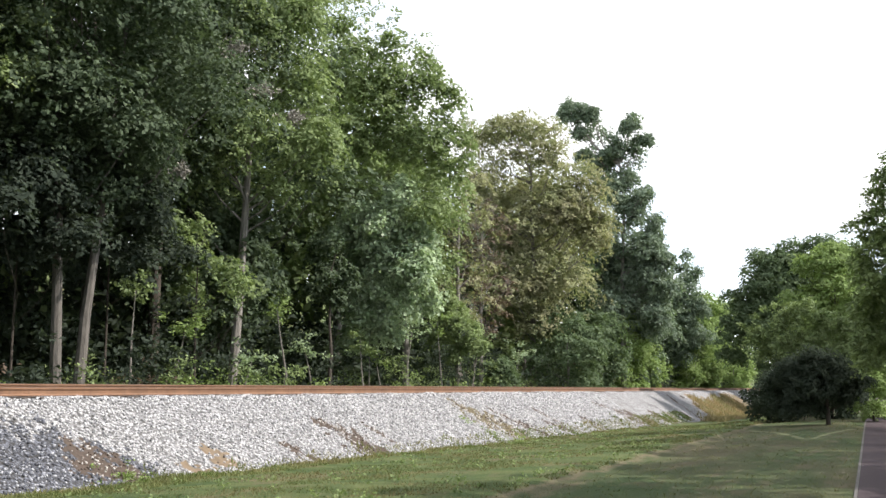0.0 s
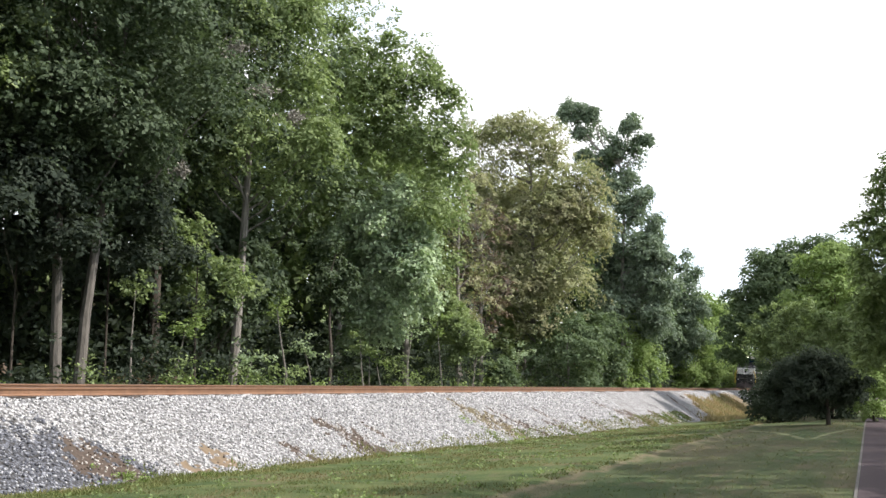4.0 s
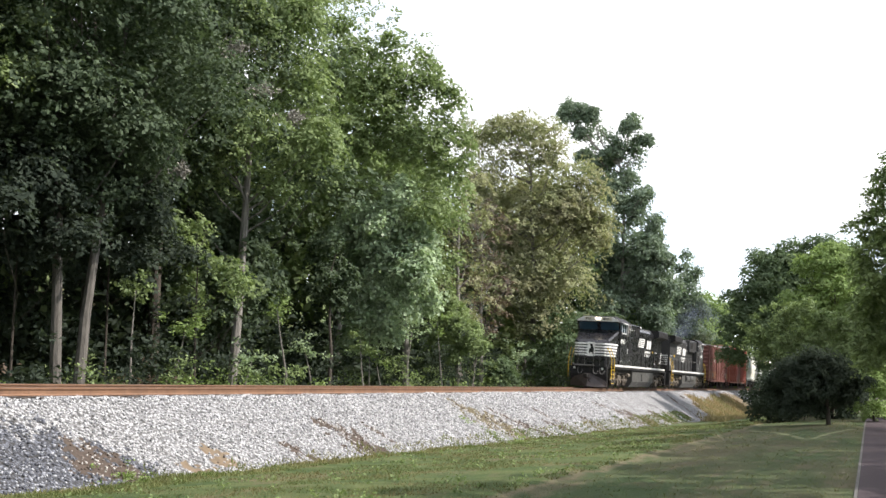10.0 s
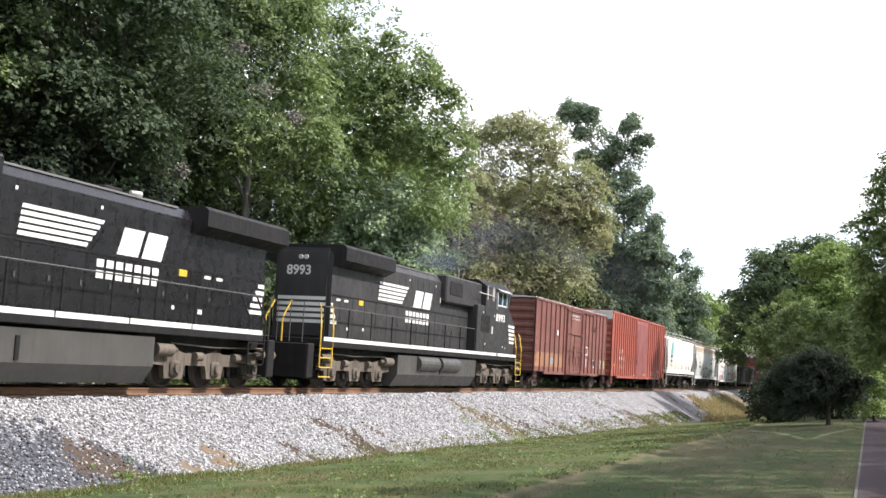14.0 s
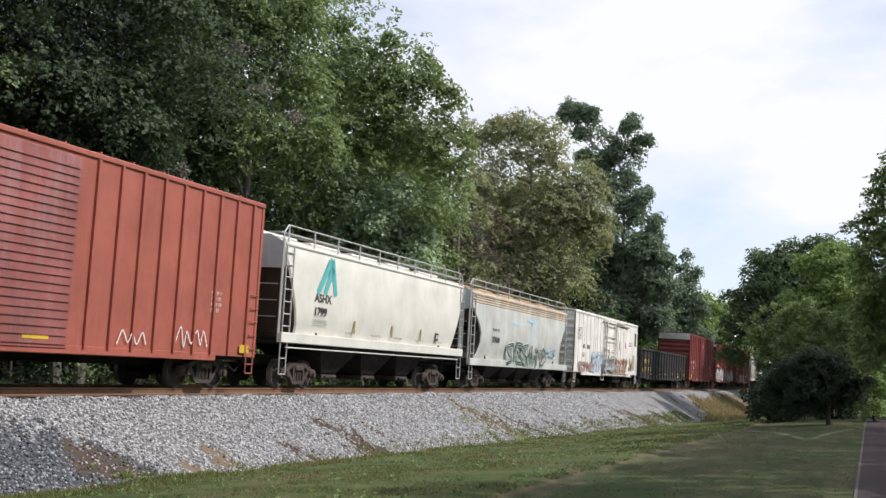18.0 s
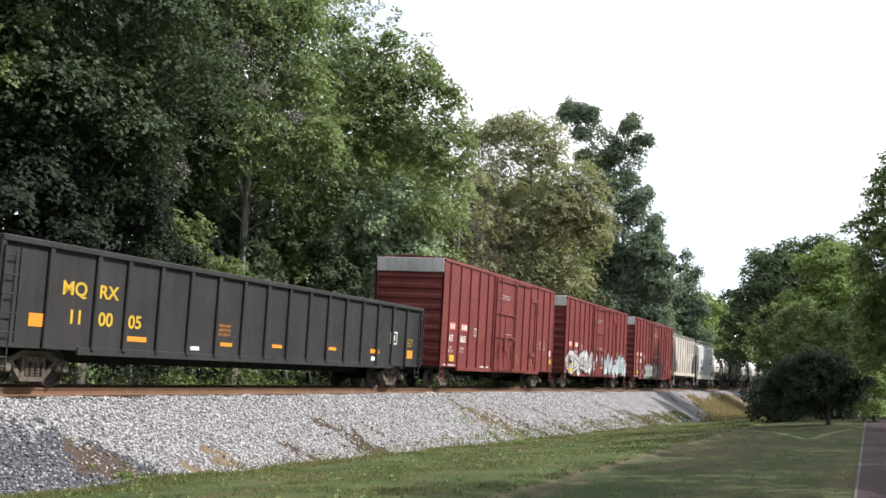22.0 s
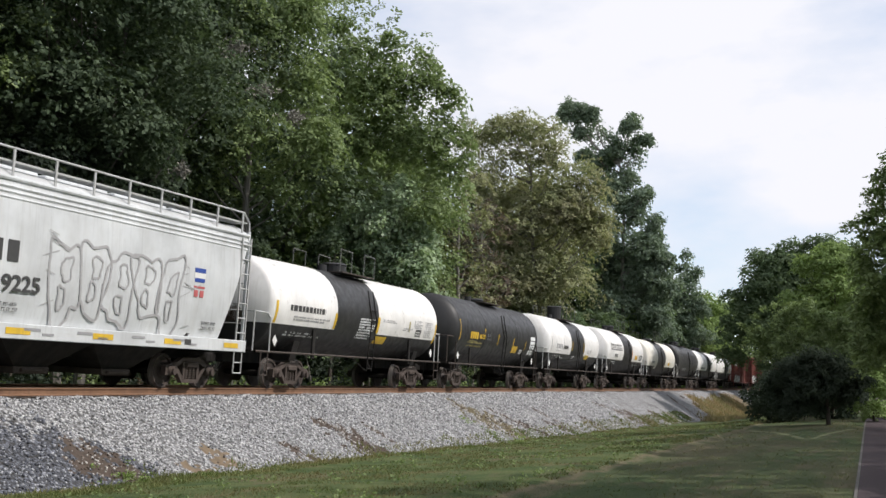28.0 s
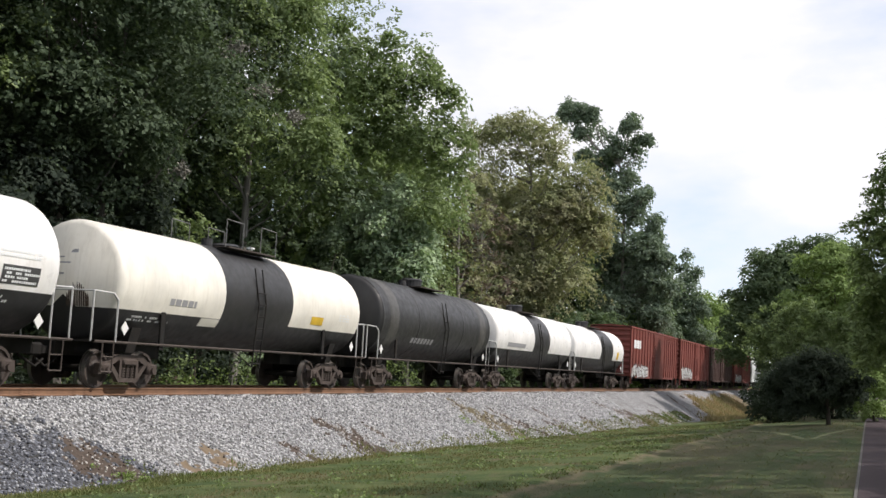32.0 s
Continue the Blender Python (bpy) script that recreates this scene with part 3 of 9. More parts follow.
tree(DEEP, -28.0, 26.5, 21, 5.5, 7.5, LEAF_DEEP, 30000, 0.17, 13, group=FAR, bark=BARK_DARK, lumps=30, ragged=0.8)
tree(DEEP, -29.0, 37.0, 21, 5.5, 6.5, LEAF_DEEP, 30000, 0.18, 14, group=FAR, bark=BARK_DARK, lumps=30, ragged=0.8)
# two low trees whose near-black leaves paint the shade between the trunks
tree("low tree between the grey trunks, shade painted into its leaves", -26.6, 30.2, 9.5, 3.6, 4.4, LEAF_SHADE, 16000, 0.16, 37, BARK_DARK, group=FAR, trunk_r=0.06, lumps=22, ragged=0.8)
tree("low tree behind the grey trunks, shade painted into its leaves", -26.2, 34.6, 9.5, 3.4, 4.0, LEAF_SHADE, 15000, 0.16, 38, BARK_DARK, group=FAR, trunk_r=0.06, lumps=22, ragged=0.8)
tree("low dark tree under the forked tree", -27.6, 44.6, 8.5, 3.6, 2.6, LEAF_DEEP, 13000, 0.2, 39, BARK_DARK, group=FAR, trunk_r=0.06, lumps=22, ragged=0.8)
forked = tree("tall tree with forked grey trunk and green crown", -26.03, 43.2, 0, 0, 0, LEAF_MID, 52000, 0.15, 15, group=FAR, trunk_r=0.25, lean=(0.9, 1.2),
     boughs=[(0.2, 16.4, 2.11), (2.2, 15.1, 1.83), (-1.3, 14.2, 1.88), (0.8, 12.7, 1.85), (2.8, 11.4, 1.58), (-0.6, 10.7, 1.37), (-2.7, 12.7, 1.39), (1.8, 9.7, 0.9), (-2.0, 10.0, 1.26), (-0.2, 19.6, 2.24), (-2.3, 17.7, 1.89), (2.1, 18.2, 1.83), (-3.9, 20.4, 2.04)])
tree(DEEP, -30.5, 46.5, 23, 6.0, 4.0, LEAF_DEEP, 20000, 0.24, 16, group=FAR, bark=BARK_DARK, lumps=30, ragged=0.8)
tree("young tree with bright green leaves at the wood's edge", -24.69, 38.2, 0, 0, 0, LEAF_MID, 7600, 0.15, 17, group=FAR, gap=0.55, bark=BARK_DARK, trunk_r=0.07,
     boughs=[(-1.4, 7.5, 0.63), (-0.5, 6.5, 0.71), (0.6, 5.8, 0.71), (1.3, 4.8, 0.66), (-0.8, 4.7, 0.63), (2.3, 4.8, 0.48), (3.0, 4.9, 0.26), (0.3, 3.8, 0.4), (-1.1, 5.7, 0.49), (1.8, 5.5, 0.48), (-0.2, 7.4, 0.53)])
tree("tall green tree with feathery crown and sparse top", -26.93, 55.0, 0, 0, 0, LEAF_MID, 74000, 0.17, 18, group=FAR, lean=(0.4, 0),
     boughs=[(0.1, 20.5, 1.04), (-1.3, 21.0, 1.69), (1.5, 19.6, 0.97), (3.2, 18.9, 1.15), (4.7, 18.6, 0.95), (5.6, 17.7, 0.95), (6.3, 16.8, 0.85), (6.5, 15.7, 1.0), (4.8, 16.7, 1.4), (3.2, 16.6, 1.65), (1.3, 17.0, 1.97), (-0.2, 18.3, 1.98), (-1.8, 17.8, 2.31), (0.2, 14.3, 2.28), (2.9, 13.8, 1.95), (4.8, 13.6, 1.63), (6.0, 14.1, 0.88), (-1.2, 12.6, 2.3), (1.6, 11.4, 1.96), (-2.6, 15.6, 2.32), (-3.1, 20.9, 2.02), (1.9, 21.3, 0.21), (2.6, 21.7, 0.24), (3.2, 20.9, 0.21), (2.4, 20.6, 0.18), (3.8, 20.0, 0.18), (3.5, 21.4, 0.15), (-1.9, 24.4, 1.85), (-3.9, 25.3, 2.49), (-5.1, 27.9, 2.82), (6.9, 14.2, 1.0), (6.7, 12.4, 1.2), (6.0, 10.4, 1.3)])
tree("mid-sized tree with grey-green fluttering leaves", -24.55, 54.5, 0, 0, 0, LEAF_GREY, 42000, 0.18, 19, group=FAR, lift=0.3,
     boughs=[(-0.6, 9.6, 1.26), (1.4, 9.7, 1.36), (2.6, 8.5, 1.06), (0.8, 7.7, 1.63), (-1.2, 7.2, 1.5), (2.8, 6.8, 1.17), (1.4, 5.3, 1.48), (-0.5, 5.0, 1.35), (3.4, 5.3, 0.58), (-1.9, 8.7, 1.09), (3.4, 7.6, 0.58), (1.1, 3.8, 0.89), (-1.2, 3.6, 0.78), (1.9, 10.9, 0.94)])
tree("slim young tree with dark trunk", -24.4, 49.5, 8.4, 1.6, 4.6, LEAF_DEEP, 5000, 0.16, 51, group=FAR, lumps=12, bark=BARK_DARK)
tree("leafy green tree at the wood's edge", -27.4, 66.5, 18.3, 4.0, 4.0, LEAF_MID, 22000, 0.2, 54, group=FAR, lumps=36)
tree("tall green tree behind the railway", -30.5, 63.0, 20, 5.0, 5, LEAF_MID, 18000, 0.25, 20, group=FAR)
tree("broad olive-green tree with browning leaves", -25.27, 88.0, 0, 0, 0, LEAF_OLIVE, 88000, 0.18, 21, group=FAR, twigs=4, trunk_r=0.3,
     boughs=[(-3.5, 21.4, 1.94), (-0.5, 20.6, 2.19), (2.1, 19.8, 2.04), (4.2, 16.8, 2.02), (3.0, 13.9, 2.93), (-0.8, 15.5, 3.43), (-3.7, 17.6, 2.55), (4.7, 12.9, 1.61), (2.0, 9.4, 2.94), (-1.8, 10.4, 3.22), (-4.5, 12.8, 2.09), (0.1, 6.7, 2.28), (4.6, 14.7, 1.7), (-5.5, 21.8, 1.21)])
tree("olive-green tree behind the browning tree", -28.6, 97.0, 20.5, 5.6, 4.0, LEAF_OLIVE, 17000, 0.27, 32, group=FAR, lumps=36)
tree("olive-green tree with bare grey twigs", -25.2, 70.0, 17.0, 3.4, 3.5, LEAF_OLIVE, 9000, 0.16, 22, group=FAR, gap=0.3, twigs=14)
tree("thin browning tree full of bare twigs", -24.6, 73.0, 14.0, 2.6, 3.0, LEAF_DRY, 5000, 0.15, 36, group=FAR, gap=0.3, twigs=16)
tree("very tall dark tree with two leaders and gaps in its crown", -22.46, 110.0, 0, 0, 0, LEAF_BLUE, 70000, 0.24, 23, group=FAR, trunk_r=0.32, lift=0.25,
     boughs=[(-4.4, 28.9, 1.46), (-5.7, 28.5, 0.85), (-2.9, 28.2, 0.9), (-4.0, 26.6, 1.01), (-3.7, 24.6, 0.9), (0.9, 26.9, 1.11), (2.2, 25.5, 0.94), (-0.3, 24.7, 1.22), (-1.7, 23.7, 1.11), (1.4, 24.4, 0.72), (-2.8, 23.0, 1.01), (0.8, 21.4, 1.0), (2.3, 20.0, 0.83), (-1.1, 20.0, 1.67), (1.3, 18.3, 1.66), (3.4, 16.6, 1.1), (-1.4, 15.2, 2.0), (2.3, 14.5, 1.87), (4.1, 13.6, 0.98), (1.1, 11.7, 2.76), (-1.8, 12.4, 2.01), (3.4, 10.8, 1.86), (-0.1, 9.0, 2.22), (3.2, 7.2, 1.98)])
tree("dark green tree beside the railway", -23.6, 124.0, 20.0, 3.4, 1.5, LEAF_BLUE, 14000, 0.28, 24, group=FAR)
tree("narrow dark tree beside the railway", -22.1, 149.0, 0, 0, 0, LEAF_BLUE, 14000, 0.28, 25, group=FAR, lift=0.25, 
     boughs=[(0.2, 18.2, 0.81), (-0.5, 16.6, 0.96), (1.2, 15.8, 0.95), (0.1, 14.2, 1.47), (-1.0, 12.2, 1.62), (1.6, 12.4, 1.32), (2.3, 10.9, 1.1), (0.0, 9.0, 1.91), (1.6, 7.1, 1.76), (-1.2, 5.7, 1.92)])
tree("light green tree far along the railway", -25.0, 186.0, 16.0, 5.6, 0.6, LEAF_LIGHT, 14000, 0.34, 26, group=FAR)
tree("light green tree far along the railway", -22.6, 208.0, 9.5, 4.2, 0.3, LEAF_LIGHT, 9000, 0.34, 27, group=FAR)
tree("light green thicket tree beside the railway", -21.44, 152.0, 9.5, 3.8, 0.2, LEAF_LIGHT, 12000, 0.28, 56, group=FAR, lumps=26)
tree("yellow-green tree hung with vines", -23.42, 126.0, 8.5, 2.8, 0.2, LEAF_LIGHT, 10000, 0.24, 60, group=FAR, lumps=22)
tree("low brown shrub at the wood's edge", -23.50, 97.0, 4.2, 1.1, 0.1, LEAF_DRY, 4000, 0.16, 61, group=FAR, lumps=12, bark=BARK_DARK, name="shrub", category="shrub")
tree("small deep green tree at the wood's edge", -22.4, 88.0, 8.5, 3.2, 0.8, LEAF_FOREST, 14000, 0.19, 28, group=FAR, lumps=26)
tree("small dark green tree at the wood's edge", -22.6, 98.0, 9.5, 3.0, 0.8, LEAF_FOREST, 14000, 0.21, 29, group=FAR, lumps=26)
tree("small yellow-green tree at the wood's edge", -22.4, 111.0, 10, 3.2, 0.8, LEAF_LIGHT, 12000, 0.23, 30, group=FAR, lumps=26)
tree("young bright green tree at the wood's edge", -23.75, 66.0, 0, 0, 0, LEAF_MID, 12000, 0.14, 31, group=FAR, 
     boughs=[(-0.4, 5.7, 0.77), (0.7, 4.3, 0.84), (-1.2, 4.1, 0.71), (-0.1, 3.2, 0.84), (1.5, 3.5, 0.49), (-0.6, 6.6, 0.42), (0.1, 5.0, 0.77)])
tree("low dark green tree at the wood's edge", -23.6, 74.0, 3.4, 1.5, 0.4, LEAF_FOREST, 5000, 0.17, 53, group=FAR, lumps=18)
WEB = plain("caterpillar_web", (0.25, 0.24, 0.205), 0.9, 0, 0.3)


def web_nest(parent, x, y, z, w, h, seed):
    """A pale ragged caterpillar web wrapped round a twig."""
    rng = np.random.default_rng(seed)
    c = rng.normal(0, 0.33, (40, 3)) * np.array([w, w, h]) + np.array([x, y, z]) - np.array(parent.matrix_basis.translation)
    ob = leaf_soup("web_nest", c, 0.09, 9, 0.12, WEB, rng, 0.0)
    ob.parent = parent
    tagged(ob, kind="stuff")


for row in ((-22.0, 40.9, 12.7, 0.7, 0.5, 1), (-22.0, 38.1, 13.1, 1.0, 0.4, 2), (-22.0, 36.1, 14.2, 0.8, 0.5, 3), (-22.3, 33.2, 9.0, 0.4, 0.35, 4)):
    web_nest(forked, *row)
# deeper rows
back = [(-35, 34), (-36, 42), (-36, 51), (-35, 60), (-33, 73), (-34, 83), (-31, 93), (-30, 104), (-29, 116), (-28, 130), (-28, 146), (-28, 165),
        (-42, 40), (-43, 55), (-41, 70), (-34, 26), (-41, 30), (-27, 195), (-25, 225), (-26, 262), (-34, 240), (-8, 245), (4, 240), (14, 240), (-26, 300), (-8, 290)]
for i, (bx, by) in enumerate(back):
    tree("tall dark tree deep in the wood", bx, by, 16.5 + (i * 37 % 11) * 0.35, 5.8, 1.5, LEAF_DEEP if i % 3 else LEAF_MID, 4600, 0.5, 160 + i, group="trees deep in the wood",
         bark=BARK_DARK, lumps=34)
# beside the trail
NEAR = "trees beside the trail"
tree("large round tree with dense dark green crown", -4.79, 93.0, 0, 0, 0, LEAF_FOREST, 56000, 0.2, 41, group=NEAR, bark=BARK_DARK, lift=0.5,
     boughs=[(-4.7, 5.3, 1.45), (-4.5, 7.5, 1.45), (-3.6, 9.7, 1.53), (-2.2, 11.0, 1.52), (-0.3, 11.5, 1.33), (1.5, 11.6, 1.32), (3.1, 11.2, 1.49), (0.1, 9.0, 2.75), (2.6, 8.2, 2.42), (-2.5, 7.2, 2.46), (4.3, 9.1, 1.74), (0.8, 5.6, 2.65), (-5.3, 3.9, 1.09), (-2.9, 2.7, 0.6)])
tree("small spreading tree with pale branch tips", -3.5, 68.0, 0, 0, 0, LEAF_MID, 22000, 0.13, 42, group=NEAR, bark=BARK_DARK, twigs=3,
     boughs=[(-2.2, 4.1, 0.66), (-1.2, 4.9, 0.72), (0.0, 5.1, 0.78), (1.2, 4.9, 0.77), (2.4, 4.7, 0.77), (-0.7, 3.7, 0.98), (0.9, 3.6, 1.1), (2.4, 3.5, 0.9), (-2.3, 3.1, 0.53), (-2.9, 4.5, 0.26), (-3.4, 4.6, 0.2), (-2.6, 5.2, 0.23), (-2.1, 5.6, 0.2), (-1.5, 5.8, 0.23), (-0.7, 5.9, 0.23), (-2.9, 3.8, 0.3), (0.3, 6.0, 0.29)])
# the bush's unlit near side is put into its near-black leaf colour
tree("dense bush leaning over the grass, shade painted into its leaves", -1.80, 54.5, 0, 0, 0, LEAF_SHADE, 60000, 0.08, 43, group=NEAR, name="bush", category="bush", bark=BARK_DARK, trunk_r=0.11, lift=0.6, clumps=False,
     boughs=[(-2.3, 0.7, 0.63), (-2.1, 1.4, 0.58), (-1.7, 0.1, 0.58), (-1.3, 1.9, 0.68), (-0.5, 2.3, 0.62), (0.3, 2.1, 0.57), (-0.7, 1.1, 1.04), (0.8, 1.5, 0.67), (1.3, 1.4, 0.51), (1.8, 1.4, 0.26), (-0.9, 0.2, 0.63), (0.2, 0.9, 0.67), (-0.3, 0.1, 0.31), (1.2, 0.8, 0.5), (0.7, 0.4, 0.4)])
tree("tall tree overhanging the asphalt trail", 2.53, 50.0, 0, 0, 0, LEAF_MID, 46000, 0.15, 44, group=NEAR, bark=BARK_DARK,
     boughs=[(-1.7, 9.8, 0.56), (-2.1, 9.0, 0.51), (-2.2, 8.1, 0.61), (-2.9, 7.9, 0.31), (-3.3, 7.7, 0.16), (-2.4, 7.1, 0.65), (-1.7, 7.2, 0.93), (-2.4, 6.0, 0.75), (-1.5, 5.3, 1.39), (-2.5, 4.3, 0.89), (-2.7, 3.2, 0.75), (-1.9, 2.7, 1.05), (-2.5, 2.1, 0.51), (0.2, 9.2, 1.83), (1.3, 6.4, 2.27), (-0.1, 3.9, 1.84), (-0.2, 11.4, 1.15), (1.9, 9.8, 2.04), (1.2, 12.7, 1.36)])
# shrubs added as dark filling for the shadow behind the bush
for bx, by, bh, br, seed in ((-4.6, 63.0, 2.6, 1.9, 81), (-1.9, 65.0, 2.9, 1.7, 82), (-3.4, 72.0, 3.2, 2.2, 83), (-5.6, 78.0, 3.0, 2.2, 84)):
    tree("near-black shrub added to fill the shade under the trailside trees", bx, by, bh, br, -0.3, LEAF_SHADE, 7000, 0.13, seed, BARK_DARK, group=NEAR, lumps=20, name="shrub", category="shrub", trunk_r=0.05)
tree("leafy tree beside the trail", 5.5, 68.0, 13.0, 5.0, 1.5, LEAF_DEEP, 18000, 0.22, 45, group=NEAR, bark=BARK_DARK)
tree("light green tree beside the trail", -0.2, 80.0, 6.4, 2.5, 0.6, LEAF_LIGHT, 10000, 0.19, 46, group=NEAR, lumps=24)
tree("dark tree closing the trail's far end", 2.5, 130.0, 14.0, 6.5, 0.5, LEAF_DEEP, 16000, 0.3, 47, group=NEAR)
tree("dark tree far beside the trail", -5.5, 150.0, 14.0, 6.0, 0.5, LEAF_DEEP, 14000, 0.3, 48, group=NEAR)
tree("dark tree far beside the trail", 9.0, 100.0, 14.0, 6.0, 0.5, LEAF_DEEP, 14000, 0.28, 49, group=NEAR)
tree("bright green tree beside the round tree", -2.2, 87.0, 12.3, 3.1, 4.2, LEAF_LIGHT, 22000, 0.19, 55, group=NEAR, lumps=34, ragged=0.8, bark=BARK_DARK)
tree("low yellow-green tree beside the bush", 0.15, 60.0, 3.6, 1.5, -0.3, LEAF_LIGHT, 9000, 0.12, 68, group=NEAR, lumps=20, bark=BARK_DARK)
for bx, by, bh, seed in ((-7.2, 124.0, 15.5, 57), (-8.0, 144.0, 15.0, 58), (-8.6, 168.0, 14.0, 59), (-8.2, 156.0, 14.5, 66), (-8.6, 182.0, 14.0, 67)):
    tree("dark green tree behind the round tree", bx, by, bh, 4.6, 3.5, LEAF_DEEP, 22000, 0.26, seed, group=NEAR, bark=BARK_DARK, lumps=50)
# a row on the open side of the trail, whose shade lies over the trail and the grass
for i in range(9):
    tree("tall leafy tree shading the trail", 7.0 + (i * 7 % 4) * 0.6, -8.0 + 7.0 * i, 12.5 + (i * 5 % 4) * 0.6, 4.6, 2.0, LEAF_MID, 7000, 0.30, 90 + i, group=NEAR, bark=BARK_DARK, gap=0.3)
# wood and trailside trees added unseen behind the eye, blocking sky light
for i in range(9):
    tree("tall dark tree deep in the wood", -26.5 - (i * 5 % 3) * 1.5, 17.0 - 9.0 * i, 18 + (i * 3 % 4), 5.6, 1.5, LEAF_DEEP, 4500, 0.5, 120 + i, group="trees deep in the wood", bark=BARK_DARK, lumps=34)
# the nearest of these stand by the track to darken the car ends
for i, (bx, by) in enumerate(((-11, -32), (-5, -36), (1, -30), (7, -34), (-9, -46), (0, -48), (-12, -20), (-10.5, 0.5), (-12.5, -8), (-8, -13), (-13, -27))):
    tree("added unseen tree behind the eye, blocking sky light", bx, by, 15 + (i * 3 % 4), 5.0, 0.8, LEAF_DEEP, 4500, 0.48, 140 + i, group=NEAR, bark=BARK_DARK, lumps=34)


def undergrowth():
    """Low shrubs and weeds along the wood's edge in uneven clumps, one joined mesh a kind."""
    rng = np.random.default_rng(9)
    # the last kind's near-black leaves paint in the shade under the trees
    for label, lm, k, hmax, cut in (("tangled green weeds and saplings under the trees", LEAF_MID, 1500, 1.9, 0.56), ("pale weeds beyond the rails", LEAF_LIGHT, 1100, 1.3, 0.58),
                                    ("brown dry weeds under the trees", LEAF_DRY, 420, 1.5, 0.6), ("shrubs under the trees, shade painted into their leaves", LEAF_SHADE, 1500, 3.4, 0.40)):
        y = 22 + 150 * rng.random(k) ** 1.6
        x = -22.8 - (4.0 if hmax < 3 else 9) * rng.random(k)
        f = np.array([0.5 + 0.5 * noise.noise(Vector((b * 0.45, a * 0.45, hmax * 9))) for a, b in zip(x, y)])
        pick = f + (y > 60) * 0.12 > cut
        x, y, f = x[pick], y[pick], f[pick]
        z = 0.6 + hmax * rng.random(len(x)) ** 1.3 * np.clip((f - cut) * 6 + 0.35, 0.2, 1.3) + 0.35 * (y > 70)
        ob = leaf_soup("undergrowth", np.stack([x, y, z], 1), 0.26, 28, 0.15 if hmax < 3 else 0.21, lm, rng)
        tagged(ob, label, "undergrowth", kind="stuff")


def saplings():
    """Thin pale stems at the wood's edge, each with a few leaves, and a fallen branch or two."""
    rng = np.random.default_rng(71)
    for i in range(15):
        y = 33 + 45 * (i / 15) + 1.5 * rng.random()
        x = -22.9 - 2.6 * rng.random()
        H = 2.0 + 3.2 * rng.random()
        t = thing("sapling", "thin grey sapling stem at the wood's edge", "sapling", "saplings at the wood's edge", m=pose(x, y, ground_z(x, y)))
        s = Shell()
        dx, dy = rng.normal() * 0.45, rng.normal() * 0.6
        tube_path(s, [(0, 0, -0.1), (dx * 0.2, dy * 0.3 + 0.05, H * 0.3), (dx * 0.6, dy * 0.5, H * 0.6), (dx, dy, H)], 0.05 + 0.03 * rng.random(), 0.015, 6)
        part("stem", s, BARK, t, "", True)
        c = np.array([(dx, dy, H)]) + rng.normal(0, 0.45, (14, 3)) * np.array([1, 1, 0.8])
        leaf_soup("leaves", c, 0.15, 22, 0.15, (LEAF_MID, LEAF_LIGHT, LEAF_GREY)[i % 3], rng).parent = t
    for y, turn, L in ((56.5, 70, 3.4), (58.5, 100, 2.8), (60.5, 82, 4.2), (75.0, 90, 3.0)):
        t = thing("fallen_branch", "pale fallen branch lying in the weeds", "branch", "fallen branches", m=pose(-22.5, y, ground_z(-22.5, y) + 0.55, 0, 0, turn))
        s = Shell()
        tube_path(s, [(-L / 2, 0, -0.5), (-L / 6, 0.1, 0.05), (L / 5, -0.05, 0.25), (L / 2, 0.1, 0.4)], 0.08, 0.03, 6)
        tube_path(s, [(-L / 6, 0.1, 0.05), (0.1, 0.4, 0.4), (0.5, 0.6, 0.7)], 0.04, 0.012, 5)
        part("bough", s, PALE_BARK, t, "", True)


saplings()
undergrowth()


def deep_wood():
    """The inside of the wood, its dimness put into the leaf colour: saplings and leaves far behind the first trunks."""
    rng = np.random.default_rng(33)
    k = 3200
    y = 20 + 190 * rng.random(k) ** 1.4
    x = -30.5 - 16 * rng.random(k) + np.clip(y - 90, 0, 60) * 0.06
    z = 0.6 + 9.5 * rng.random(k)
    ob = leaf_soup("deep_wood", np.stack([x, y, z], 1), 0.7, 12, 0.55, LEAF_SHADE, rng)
    tagged(ob, "thicket deep inside the wood, its dimness painted into the leaves", "thicket", kind="stuff")
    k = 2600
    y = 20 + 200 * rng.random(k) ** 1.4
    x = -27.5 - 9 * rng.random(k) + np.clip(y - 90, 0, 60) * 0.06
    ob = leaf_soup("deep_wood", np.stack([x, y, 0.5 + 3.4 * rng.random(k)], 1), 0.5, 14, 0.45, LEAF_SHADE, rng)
    tagged(ob, "brushwood on the wood's floor, shade painted into its leaves", "thicket", kind="stuff")


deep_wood()


